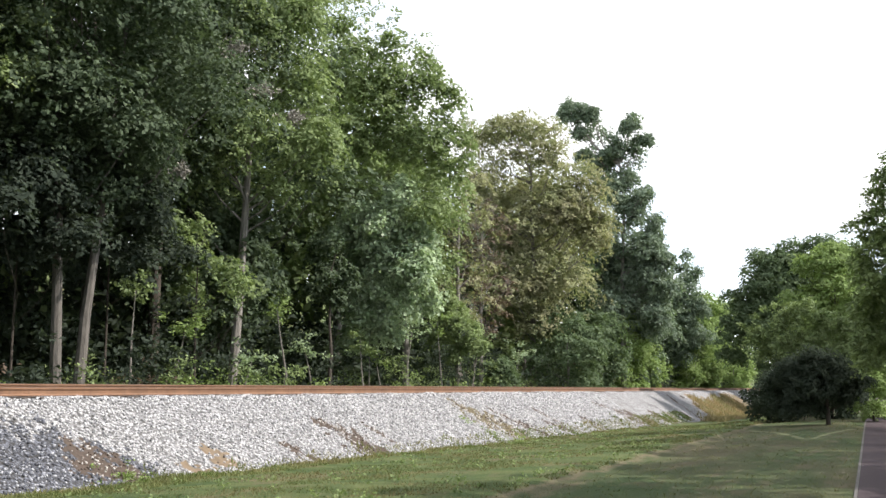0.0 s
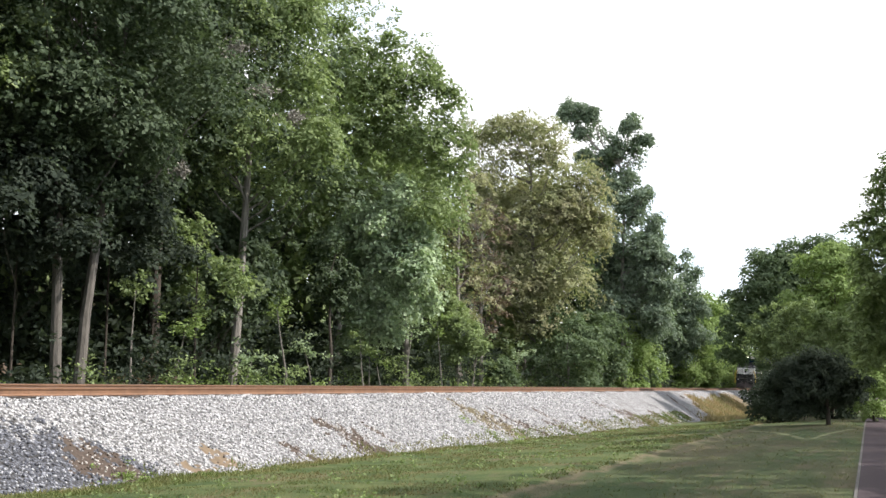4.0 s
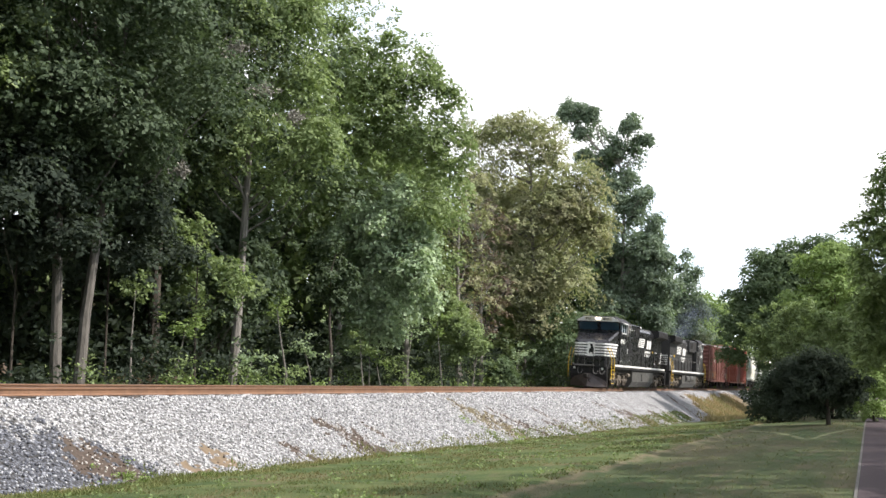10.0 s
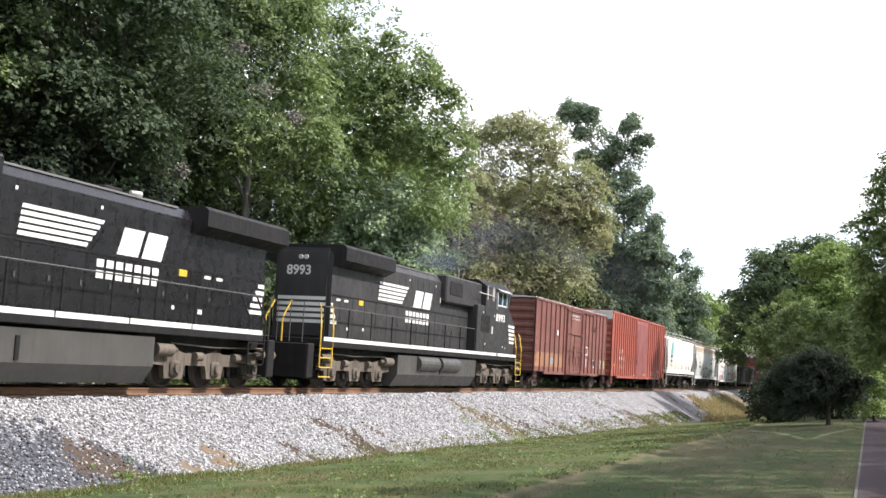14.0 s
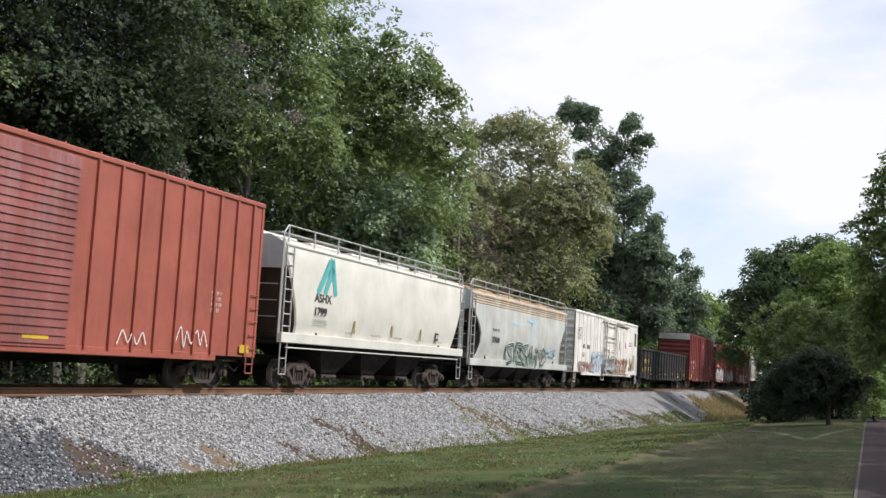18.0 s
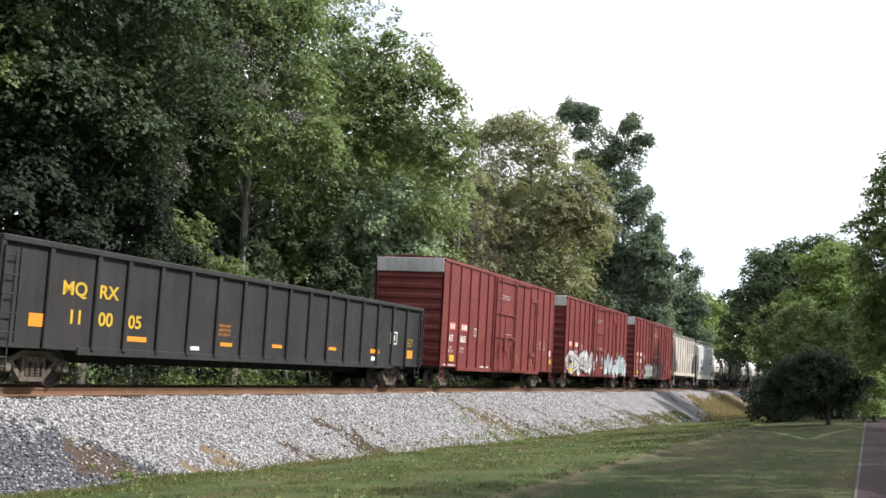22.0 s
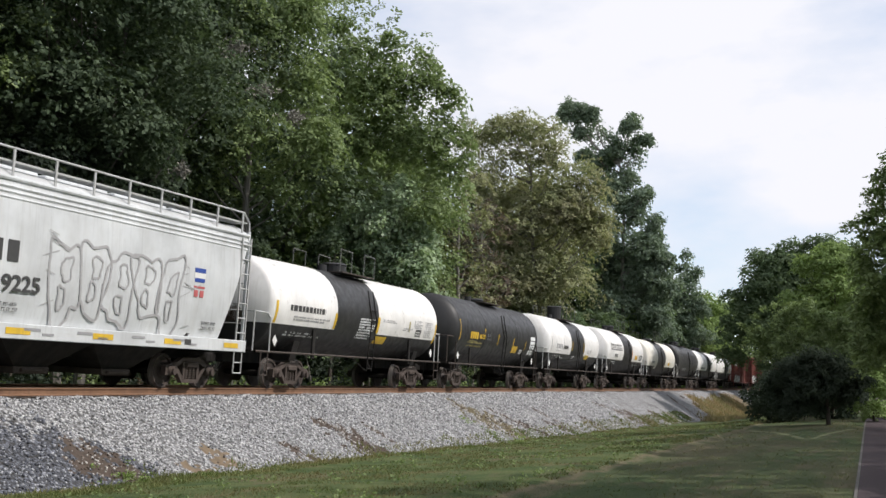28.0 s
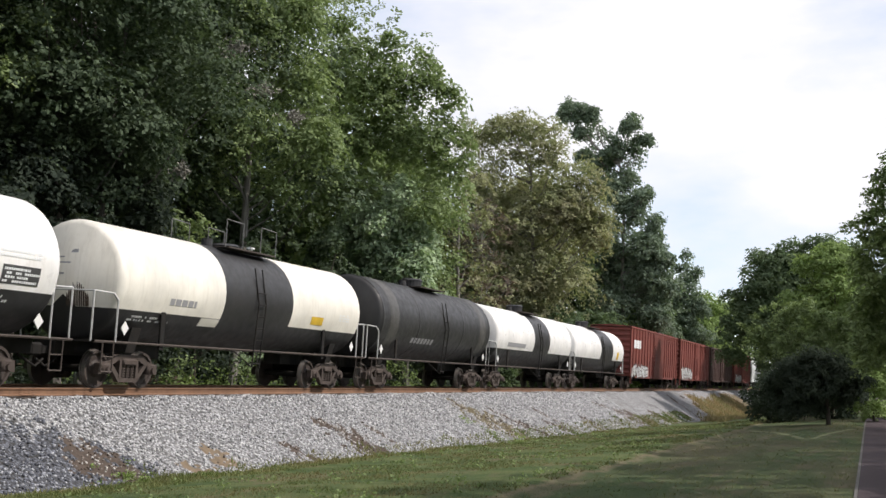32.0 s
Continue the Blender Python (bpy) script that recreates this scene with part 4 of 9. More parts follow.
def grass_blades():
    """Short blades over the near grass."""
    rng = np.random.default_rng(21)
    n = 90000
    y = 11 + 60 * rng.random(n) ** 1.7
    x = -0.35 - 12.9 * rng.random(n)
    wild = rng.random(n) < 0.55
    x = np.where(wild, -5.3 - 8.1 * rng.random(n), x)
    f = noise_field(x, y)
    bare = np.array([noise.noise(Vector((a * 0.55, b * 0.4, 6))) + 0.5 * noise.noise(Vector((a * 1.9, b * 1.5, 6))) for a, b in zip(x, y)])
    keep = (bare < 0.22) & np.where(wild, f > 0.38, rng.random(n) < 0.45)
    x, y, f, wild = x[keep], y[keep], f[keep], wild[keep]
    n = len(x)
    z = np.array([ground_z(a, b) for a, b in zip(x, y)])
    h = (0.012 + 0.028 * rng.random(n)) * np.where(wild, 1.2 + 3.2 * np.clip(f - 0.45, 0, 0.4), 1.0)
    a = rng.random(n) * 6.283
    w = 0.006 + 0.0004 * y
    dx, dy = np.cos(a) * w, np.sin(a) * w
    lx, ly = rng.normal(0, 0.035, n), rng.normal(0, 0.035, n)
    co = np.stack([np.stack([x - dx, y - dy, z - 0.01], 1), np.stack([x + dx, y + dy, z - 0.01], 1), np.stack([x + lx, y + ly, z + h], 1)], 1).reshape(-1, 3)
    lm = leaf_material("grass_blade", (0.046, 0.068, 0.024), (0.112, 0.132, 0.054), (0.16, 0.125, 0.08), 0.6, 0.7)
    return soup("grass_blades", co, np.arange(3 * n).reshape(n, 3), lm)


def noise_field(x, y):
    return np.array([0.5 + 0.5 * noise.noise(Vector((a * 0.6, b * 0.6, 2))) for a, b in zip(x, y)])


tagged(grass_blades(), "short green and dry grass blades", "grass", kind="stuff")


def toe_weeds():
    """A ragged fringe of taller grass and weeds where the ballast ends."""
    rng = np.random.default_rng(55)
    k = 15000
    y = 12 + 75 * rng.random(k) ** 1.6
    f = np.array([noise.noise(Vector((b * 0.7, 0, 5))) + 0.6 * noise.noise(Vector((b * 2.7, 0, 9))) for b in y])
    x = -13.45 + 1.1 * rng.random(k) - 0.5 * np.clip(f, 0, 1) * rng.random(k) + np.clip(30 - y, 0, 20) * 0.015
    z = np.array([max(ground_z(a, b), ballast_z(a, b)) for a, b in zip(x, y)])
    h = (0.04 + 0.10 * rng.random(k)) * (0.55 + 1.0 * np.clip(f + 0.2, 0, 1))
    a = rng.random(k) * 6.283
    w = 0.008 + 0.0004 * y
    dx, dy = np.cos(a) * w, np.sin(a) * w
    lx, ly = rng.normal(0, 0.05, k), rng.normal(0, 0.05, k)
    co = np.stack([np.stack([x - dx, y - dy, z - 0.01], 1), np.stack([x + dx, y + dy, z - 0.01], 1), np.stack([x + lx, y + ly, z + h], 1)], 1).reshape(-1, 3)
    lm = leaf_material("toe_grass", (0.050, 0.080, 0.024), (0.125, 0.158, 0.055), (0.17, 0.135, 0.08), 0.6, 0.7)
    tagged(soup("toe_grass", co, np.arange(3 * k).reshape(k, 3), lm), "ragged fringe of taller grass along the ballast", "grass", kind="stuff")
    spots = [(4.25, 18.3, 0.22), (4.3, 18.7, 0.18), (4.9, 42.0, 0.2), (4.2, 41.2, 0.2), (3.5, 40.4, 0.15), (4.6, 43.4, 0.2)]
    c = []
    for lat, yy, r in spots:
        for q in range(9):
            u, v = rng.normal(0, r), rng.normal(0, r * 1.6)
            xx = TRACK_X + lat + u
            c.append((xx, yy + v, max(ground_z(xx, yy + v), ballast_z(xx, yy + v)) + 0.05))
    tagged(leaf_soup("weeds", np.array(c), 0.06, 14, 0.06, LEAF_LIGHT, rng), "small green weeds in the ballast", "weeds", kind="stuff")
    # tufts in the rough strip
    k = 260
    y = 13 + 60 * rng.random(k) ** 1.5
    x = -12.6 + 7.2 * rng.random(k)
    c = np.array([(a, b, ground_z(a, b) + 0.03) for a, b in zip(x, y)])
    tagged(leaf_soup("grass_tufts", c, 0.07, 16, 0.07, LEAF_MID, rng, 0.0), "dark tufts of broad-leaved weeds in the grass", "weeds", kind="stuff")


toe_weeds()

def bank_grass():
    """Long dry grass over the far end of the bank."""
    rng = np.random.default_rng(57)
    k = 16000
    y = 82 + 48 * rng.random(k) ** 1.1
    lat = 2.6 + 5.6 * rng.random(k)
    keep = np.array([soil_kind(a, b) in (2, 3) for a, b in zip(lat, y)])
    x, y = TRACK_X + lat[keep], y[keep]
    k = len(x)
    z = np.array([max(ground_z(a, b), ballast_z(a, b)) for a, b in zip(x, y)])
    h = 0.10 + 0.32 * rng.random(k) ** 2
    a = rng.random(k) * 6.283
    dx, dy = np.cos(a) * 0.045, np.sin(a) * 0.045
    lx, ly = rng.normal(0, 0.09, k), rng.normal(0, 0.09, k)
    co = np.stack([np.stack([x - dx, y - dy, z - 0.02], 1), np.stack([x + dx, y + dy, z - 0.02], 1), np.stack([x + lx, y + ly, z + h], 1)], 1).reshape(-1, 3)
    lm = leaf_material("dry_bank_grass", (0.15, 0.115, 0.070), (0.29, 0.215, 0.13), (0.12, 0.135, 0.06), 0.6, 0.7)
    tagged(soup("bank_grass", co, np.arange(3 * k).reshape(k, 3), lm), "dry brown and green grass climbing the bank", "grass", kind="stuff")


bank_grass()

def sunlit_strip(points, width):
    """A narrow strip in lighter green, sunlight painted on the grass, that bends across the lawn."""
    rng = random.Random(77)
    line = bend_line(points, 10)
    s = Shell()
    edge = []
    for i, (x, y) in enumerate(line):
        a, b = line[max(0, i - 1)], line[min(len(line) - 1, i + 1)]
        d = math.hypot(b[0] - a[0], b[1] - a[1])
        nx, ny = -(b[1] - a[1]) / d, (b[0] - a[0]) / d
        w = width * (0.55 + 0.6 * rng.random())
        edge.append([(x + nx * w * k, y + ny * w * k, ground_z(x + nx * w * k, y + ny * w * k) + (0.018 if k == 0 else -0.004)) for k in (-1, 0, 1)])
    s.loft(edge, False, False)
    ob = part("sunlit_strip", s, SUNLIT_GREEN, None, "", True)
    return tagged(ob, "narrow strip of painted sunlight across the lawn", "track", kind="structure")


# lighter green that stands for sun on the grass
SUNLIT_GREEN = plain("sunlit_grass_paint", (0.120, 0.135, 0.056), 0.95, 0, 0.5, 5.0)
# ---------------- paints of the train ----------------
BLACK = paint("loco_black", (0.011, 0.011, 0.013), 0.28, (0.05, 0.043, 0.04), 0.18, gloss=0.5)
BLACK_DUSTY = paint("dusty_loco_black", (0.042, 0.042, 0.043), 0.5, (0.09, 0.08, 0.07), 0.35, gloss=0.3)
BLACK_DULL = paint("dusty_black", (0.014, 0.014, 0.015), 0.6, (0.07, 0.055, 0.045), 0.3, gloss=0.25)
WHITE = paint("white_lettering", (0.78, 0.78, 0.76), 0.5, (0.3, 0.27, 0.22), 0.15)
YELLOW = paint("safety_yellow", (0.72, 0.47, 0.04), 0.5, (0.2, 0.14, 0.06), 0.25)
PLOW = paint("dusty_plow", (0.030, 0.021, 0.019), 0.45, (0.10, 0.058, 0.046), 0.7)
TRUCK_TAN = paint("dusty_truck_steel", (0.150, 0.125, 0.098), 0.85, (0.045, 0.036, 0.03), 0.85)
TRUCK_DARK = paint("grimy_truck_steel", (0.055, 0.043, 0.036), 0.8, (0.12, 0.09, 0.07), 0.5)
WHEEL = paint("rusty_wheel_steel", (0.058, 0.044, 0.038), 0.7, (0.03, 0.025, 0.02), 0.4)
TREAD = plain("polished_tread", (0.27, 0.25, 0.23), 0.45, 0.6, 0.2)
FRAME_BROWN = paint("brown_side_frame", (0.060, 0.045, 0.038), 0.8, (0.11, 0.082, 0.065), 0.5)
TANK_GREY = paint("fuel_tank_grey", (0.078, 0.076, 0.071), 0.5, (0.05, 0.043, 0.036), 0.4)
UNDER = paint("underframe_black", (0.018, 0.017, 0.016), 0.8, (0.06, 0.047, 0.038), 0.4, gloss=0.2)
RED_BROWN = paint("faded_boxcar_brown", (0.200, 0.080, 0.066), 0.55, (0.30, 0.16, 0.12), 0.5)
RED_ORANGE = paint("boxcar_orange_red", (0.37, 0.105, 0.074), 0.5, (0.45, 0.17, 0.12), 0.35)
RED_DOOR = paint("faded_pinkish_door", (0.31, 0.10, 0.09), 0.6, (0.42, 0.25, 0.25), 0.7)
MAROON = paint("boxcar_maroon", (0.20, 0.042, 0.038), 0.5, (0.26, 0.10, 0.08), 0.3)
RED_OLD = paint("old_boxcar_red", (0.20, 0.050, 0.038), 0.65, (0.13, 0.06, 0.045), 0.5)
DARK_OLD = paint("old_boxcar_dark", (0.075, 0.04, 0.035), 0.65, (0.14, 0.08, 0.06), 0.5)
END_GREY = paint("galvanised_end", (0.62, 0.62, 0.60), 0.45, (0.25, 0.22, 0.19), 0.4)
HOP_WHITE = paint("hopper_off_white", (0.72, 0.705, 0.64), 0.5, (0.56, 0.52, 0.44), 0.08)
HOP_BLUE = paint("hopper_pale_grey", (0.56, 0.58, 0.56), 0.55, (0.44, 0.33, 0.20), 0.45)
HOP_GREY = paint("hopper_light_grey", (0.60, 0.62, 0.63), 0.5, (0.4, 0.38, 0.35), 0.25)
HOP_TAN = paint("hopper_tan", (0.60, 0.565, 0.51), 0.55, (0.42, 0.34, 0.24), 0.4)
RUSTY = paint("rusty_roof_sheet", (0.55, 0.42, 0.26), 0.7, (0.34, 0.12, 0.05), 0.9)
REEF_WHITE = paint("reefer_white", (0.84, 0.82, 0.77), 0.5, (0.52, 0.42, 0.30), 0.24)
GON = paint("gondola_charcoal", (0.038, 0.038, 0.040), 0.6, (0.09, 0.08, 0.07), 0.35, gloss=0.25)
TANK_WHITE = paint("tank_white", (0.84, 0.83, 0.81), 0.35, (0.55, 0.48, 0.36), 0.16)
TANK_CREAM = paint("tank_cream", (0.80, 0.77, 0.69), 0.4, (0.5, 0.42, 0.3), 0.18)
TANK_BLACK = paint("tank_black", (0.035, 0.035, 0.036), 0.45, (0.07, 0.065, 0.06), 0.3, gloss=0.35)
RAILING = plain("galvanised_railing", (0.5, 0.5, 0.49), 0.5, 0.3, 0.1)
RAILING_DULL = plain("dull_grey_railing", (0.17, 0.17, 0.165), 0.6, 0.2, 0.15)
INK = plain("dark_stencil", (0.05, 0.05, 0.05), 0.6, 0, 0.2)
TEAL = plain("teal_emblem", (0.10, 0.42, 0.42), 0.6, 0, 0.1)
ORANGE = plain("orange_panel", (0.75, 0.30, 0.03), 0.55, 0, 0.1)
SILVER = paint("silver_brow", (0.55, 0.55, 0.53), 0.45, (0.2, 0.18, 0.15), 0.4)
BLUE_SPRAY = plain("blue_spray", (0.14, 0.33, 0.62), 0.6, 0, 0.2)
GREEN_SPRAY = plain("green_spray", (0.035, 0.095, 0.055), 0.6, 0, 0.2)
PINK_SPRAY = plain("brick_spray", (0.42, 0.16, 0.10), 0.6, 0, 0.3)
PALE_SPRAY = plain("pale_spray", (0.74, 0.76, 0.76), 0.6, 0, 0.08)
SKY_SPRAY = plain("pale_blue_spray", (0.40, 0.62, 0.74), 0.6, 0, 0.15)
# dark brown that puts the shade under the hoppers' sloping ends into paint
SLOPE_SHADE = paint("slope_sheet_shade", (0.085, 0.068, 0.056), 0.85, (0.04, 0.033, 0.028), 0.5)
RUST_DRIP = plain("rust_drip", (0.075, 0.055, 0.042), 0.85, 0, 0.6, 9.0)
GREY_SPRAY = plain("grey_spray", (0.30, 0.30, 0.31), 0.6, 0, 0.2)
DULL_YELLOW = plain("dull_yellow", (0.34, 0.29, 0.10), 0.7, 0, 0.2)
NAVY = plain("navy_spray", (0.085, 0.055, 0.085), 0.7, 0, 0.5, 2.5)
BOARD = plain("number_board_cream", (0.42, 0.40, 0.30), 0.5, 0, 0.1)
RED_MARK = plain("red_mark", (0.55, 0.05, 0.04), 0.5, 0, 0.1)


def glass_material():
    m, nt, b = nodes_of("cab_glass")
    b.inputs["Base Color"].default_value = (0.03, 0.06, 0.09, 1)
    b.inputs["Roughness"].default_value = 0.06
    return m


def lamp_material():
    m, nt, b = nodes_of("headlight_glow")
    b.inputs["Emission Color"].default_value = (1.0, 0.86, 0.6, 1)
    b.inputs["Emission Strength"].default_value = 6.0
    return m


GLASS, LAMP = glass_material(), lamp_material()
CONSIST = []
CACHE = {}


def letters(text, size):
    """A mesh of the text from the built-in font, cached."""
    key = ("text", text, size)
    if key not in CACHE:
        cu = bpy.data.curves.new("lettering", "FONT")
        cu.body, cu.size, cu.extrude, cu.offset = text, size, 0.003, 0.022 * size
        ob = new("lettering", cu)
        dg = bpy.context.evaluated_depsgraph_get()
        CACHE[key] = bpy.data.meshes.new_from_object(ob.evaluated_get(dg))
        bpy.data.objects.remove(ob)
    return CACHE[key].copy()


def write(parent, text, x, y, z, size, material, side=1, label="painted number", wide=1.25):
    """Lettering on a side wall, its lower left corner at (x, y, z)."""
    me = letters(text, size)
    me.materials.clear()
    ob = part("lettering", me, material, parent, label)
    ob.matrix_basis = Matrix(((0, 0, side, x), (side * wide, 0, 0, y), (0, 1, 0, z), (0, 0, 0, 1)))
    return ob


def bars(parent, x, rects, material, name="stencil", label="painted stencil mark", side=1):
    """Plain painted rectangles (y, z, length, height) on a side wall at x."""
    for y, z, w, h in rects:
        part(name, Shell().box(min(x, x + 0.005 * side), max(x, x + 0.005 * side), y, y + w, z, z + h), material, parent, label)


def blurred_text(parent, x, y, z, w, h, lines, material, seed=1):
    """Unreadable small print as rows of bars."""
    rng = random.Random(seed)
    rects, lh = [], h / lines
    for i in range(lines):
        c, ch = y, lh * 0.62
        while c < y + w:
            for _ in range(rng.randint(2, 6)):
                k = ch * (0.45 + 0.25 * rng.random())
                if c + k < y + w:
                    rects.append((c, z + h - (i + 0.85) * lh, k, ch))
                    rects.append((c + k * 0.3, z + h - (i + 0.85) * lh + ch * 0.38, k * 0.8, ch * 0.2))
                c += k * 1.35
            c += ch * 0.6
    s = Shell()
    for a, b, c, d in rects:
        t = min(0.3 * c, 0.25 * d)
        s.box(x, x + 0.004, a, a + t, b, b + d).box(x, x + 0.004, a, a + c, b + d - t, b + d)
    return tagged(part("small_print", s, material, parent, "small stencilled print"), kind="stuff")


def ribbon(s, pts, w, x):
    """A flat painted stroke of width w along points (y, z) on the plane x."""
    for (y0, z0), (y1, z1) in zip(pts, pts[1:]):
        d = math.hypot(y1 - y0, z1 - z0) or 1
        py, pz = -(z1 - z0) / d * w / 2, (y1 - y0) / d * w / 2
        ey, ez = (y1 - y0) / d * w * 0.35, (z1 - z0) / d * w * 0.35
        s.add([(x, y0 + py - ey, z0 + pz - ez), (x, y0 - py - ey, z0 - pz - ez), (x, y1 - py + ey, z1 - pz + ez), (x, y1 + py + ey, z1 + pz + ez)], [(0, 1, 2, 3)])


def bend_line(pts, n=5):
    """A smooth line through points."""
    out = []
    for i in range(len(pts) - 1):
        p0, p1, p2, p3 = pts[max(0, i - 1)], pts[i], pts[i + 1], pts[min(len(pts) - 1, i + 2)]
        for k in range(n):
            u = k / n
            out.append(tuple(0.5 * (2 * p1[d] + (p2[d] - p0[d]) * u + (2 * p0[d] - 5 * p1[d] + 4 * p2[d] - p3[d]) * u * u + (3 * p1[d] - p0[d] - 3 * p2[d] + p3[d]) * u ** 3) for d in (0, 1)))
    return out + [pts[-1]]


# bent streak of sunlight laid on the lawn as a coloured strip
sunlit_strip([(-4.8, 50.0), (-3.1, 43.8), (-1.94, 38.9), (-1.45, 43.5), (-0.75, 48.6)], 0.16)


def graffiti(parent, x, y0, y1, z0, z1, n, seed, fill, edge, fat=0.42, label="spray-painted shapes"):
    """Overlapping swollen strokes with an outline, a tag that says nothing."""
    rng = random.Random(seed)
    a, b, c = Shell(), Shell(), Shell()
    cell = (y1 - y0) / n
    H = z1 - z0
    kinds = [[(-0.3, 0.0), (-0.25, 1.0), (0.1, 0.45), (0.35, 1.0), (0.3, 0.0)], [(0.35, 0.9), (-0.3, 0.85), (-0.25, 0.5), (0.3, 0.45), (0.25, 0.05), (-0.35, 0.1)],
             [(0.3, 0.85), (-0.2, 0.95), (-0.35, 0.4), (0.0, 0.0), (0.35, 0.3), (0.05, 0.45)], [(-0.35, 0.05), (-0.3, 0.95), (0.25, 0.9), (0.25, 0.5), (-0.2, 0.45), (0.35, 0.0)],
             [(-0.35, 1.0), (-0.1, 0.1), (0.1, 0.6), (0.2, 0.05), (0.4, 1.0)], [(0.0, 1.0), (-0.35, 0.6), (-0.2, 0.05), (0.3, 0.1), (0.35, 0.7), (0.0, 1.0)]]
    for i in range(n):
        cy = y0 + cell * (i + 0.5)
        w = min(cell, H) * fat * (0.75 + 0.3 * rng.random())
        tilt = 0.25 * (rng.random() - 0.3)
        lo, hi = z0 + w * 0.45, z1 - w * 0.45 - 0.15 * H * rng.random()
        pts = [(cy + cell * 1.45 * (u + tilt * v) + 0.30 * cell * (rng.random() - 0.5), lo + (hi - lo) * min(1, max(0, v + 0.3 * (rng.random() - 0.5)))) for u, v in rng.choice(kinds)]
        line = bend_line(pts, 4)
        ribbon(a, line, w * 1.4, x + 0.0002 * i)
        ribbon(b, line, w, x + 0.004 + 0.0002 * i)
        ribbon(c, line[1:-2], w * 0.12, x + 0.008)
    g = tagged(part("graffiti", a, edge, parent, label), kind="stuff")
    tagged(part("paint_fill", b, fill, g), kind="stuff")
    tagged(part("paint_line", c, edge, g), kind="stuff")
    return g


def block_graffiti(parent, x, y0, y1, z0, z1, n, seed, fill, edge, slit, label="spray-painted blocks"):
    """Crowded swollen strokes with a dark outline, shading lines and overspray, a tag that says nothing."""
    rng = random.Random(seed)
    a, b, c = Shell(), Shell(), Shell()
    cell, H = (y1 - y0) / n, z1 - z0
    forms = [[[(-0.45, 0.15), (-0.2, 0.95), (0.12, 0.3), (0.45, 0.9)]], [[(-0.45, 0.85), (-0.05, 0.2), (0.45, 0.55)], [(-0.1, 0.9), (0.4, 0.15)]],
             [[(-0.35, 0.0), (-0.15, 0.7), (0.35, 1.0)], [(-0.3, 0.5), (0.4, 0.3)]], [[(0.35, 0.0), (0.2, 0.65), (-0.4, 0.95)], [(-0.42, 0.1), (0.1, 0.45)]],
             [[(-0.4, 0.6), (0.0, 1.0), (0.4, 0.55), (0.05, 0.1), (-0.25, 0.35)]], [[(-0.45, 0.05), (0.45, 0.35)], [(-0.3, 0.9), (0.4, 0.7)], [(0.0, 0.2), (-0.1, 0.8)]]]
    k = 0
    for i in range(n):
        cy, w = y0 + cell * (i + 0.5), min(cell, H) * (0.34 + 0.10 * rng.random())
        hi, lo = z1 - w * 0.4 - 0.22 * H * rng.random(), z0 + w * 0.35
        slant = 0.3 * cell * (rng.random() - 0.4)
        for form in rng.choice(forms):
            pts = [(cy + cell * 1.55 * u + slant * v, lo + (hi - lo) * min(1.0, max(0.0, v + 0.16 * (rng.random() - 0.5)))) for u, v in form]
            line = bend_line(pts, 5)
            ribbon(a, line, w + 0.15, x + 0.0003 * k)
            ribbon(b, line, w, x + 0.010 + 0.0003 * k)
            off = w * (0.30 + 0.1 * rng.random())
            ribbon(c, [(p + off, q - off * 0.3) for p, q in line[1:-1]], 0.035 + 0.03 * rng.random(), x + 0.020 + 0.0003 * k)
            k += 1
    for i in range(2 * n):          # overspray at the foot and between the strokes
        yy, zz = y0 + (y1 - y0) * rng.random(), z0 + 0.25 * H * rng.random()
        ribbon(a, [(yy, zz), (yy + 0.35 * (rng.random() - 0.3), zz + 0.18 * H * rng.random())], 0.10 + 0.10 * rng.random(), x - 0.001)
        yy = y0 + (y1 - y0) * rng.random()
        ribbon(c, [(yy, z0 + 0.1 * H), (yy + 0.5 * (rng.random() - 0.5), z0 + (0.3 + 0.4 * rng.random()) * H)], 0.03, x + 0.021 + 0.0003 * k)
    g = tagged(part("graffiti", a, edge, parent, label), kind="stuff")
    tagged(part("paint_fill", b, fill, g), kind="stuff")
    tagged(part("paint_line", c, slit, g), kind="stuff")
    return g


def sbox(s, sx, x0, x1, y0, y1, z0, z1, c=0.0):
    return s.box(min(sx * x0, sx * x1), max(sx * x0, sx * x1), y0, y1, z0, z1, c)


# ---------------- running gear ----------------
def wheel_mesh(r):
    key = ("wheel", r)
    if key not in CACHE:
        s, n = Shell(), 20
        prof = [(0.075, r + 0.025), (0.045, r + 0.025), (0.04, r), (-0.065, r - 0.008), (-0.065, r - 0.07), (-0.02, r - 0.09), (-0.01, 0.2), (-0.07, 0.15), (-0.08, 0.09), (-0.08, 0.0)]
        rings = [[(x * -1, q * math.cos(6.28319 * i / n), q * math.sin(6.28319 * i / n)) for i in range(n)] for x, q in prof]
        s.loft(rings, True, False)
        rings = [[(x * -1, q * math.cos(6.28319 * i / n), q * math.sin(6.28319 * i / n)) for i in range(n)] for x, q in ((0.075, r + 0.025), (0.06, r - 0.08), (0.04, 0.12), (0.04, 0.0))]
        s.loft(rings, True, False)
        CACHE[key] = s.mesh("wheel", True)
        CACHE[key].materials.append(WHEEL)
        CACHE[key].materials.append(TREAD)
        for face in CACHE[key].polygons:
            if 2 * n <= face.index < 3 * n or face.index < n:
                face.material_index = 1
    return CACHE[key]


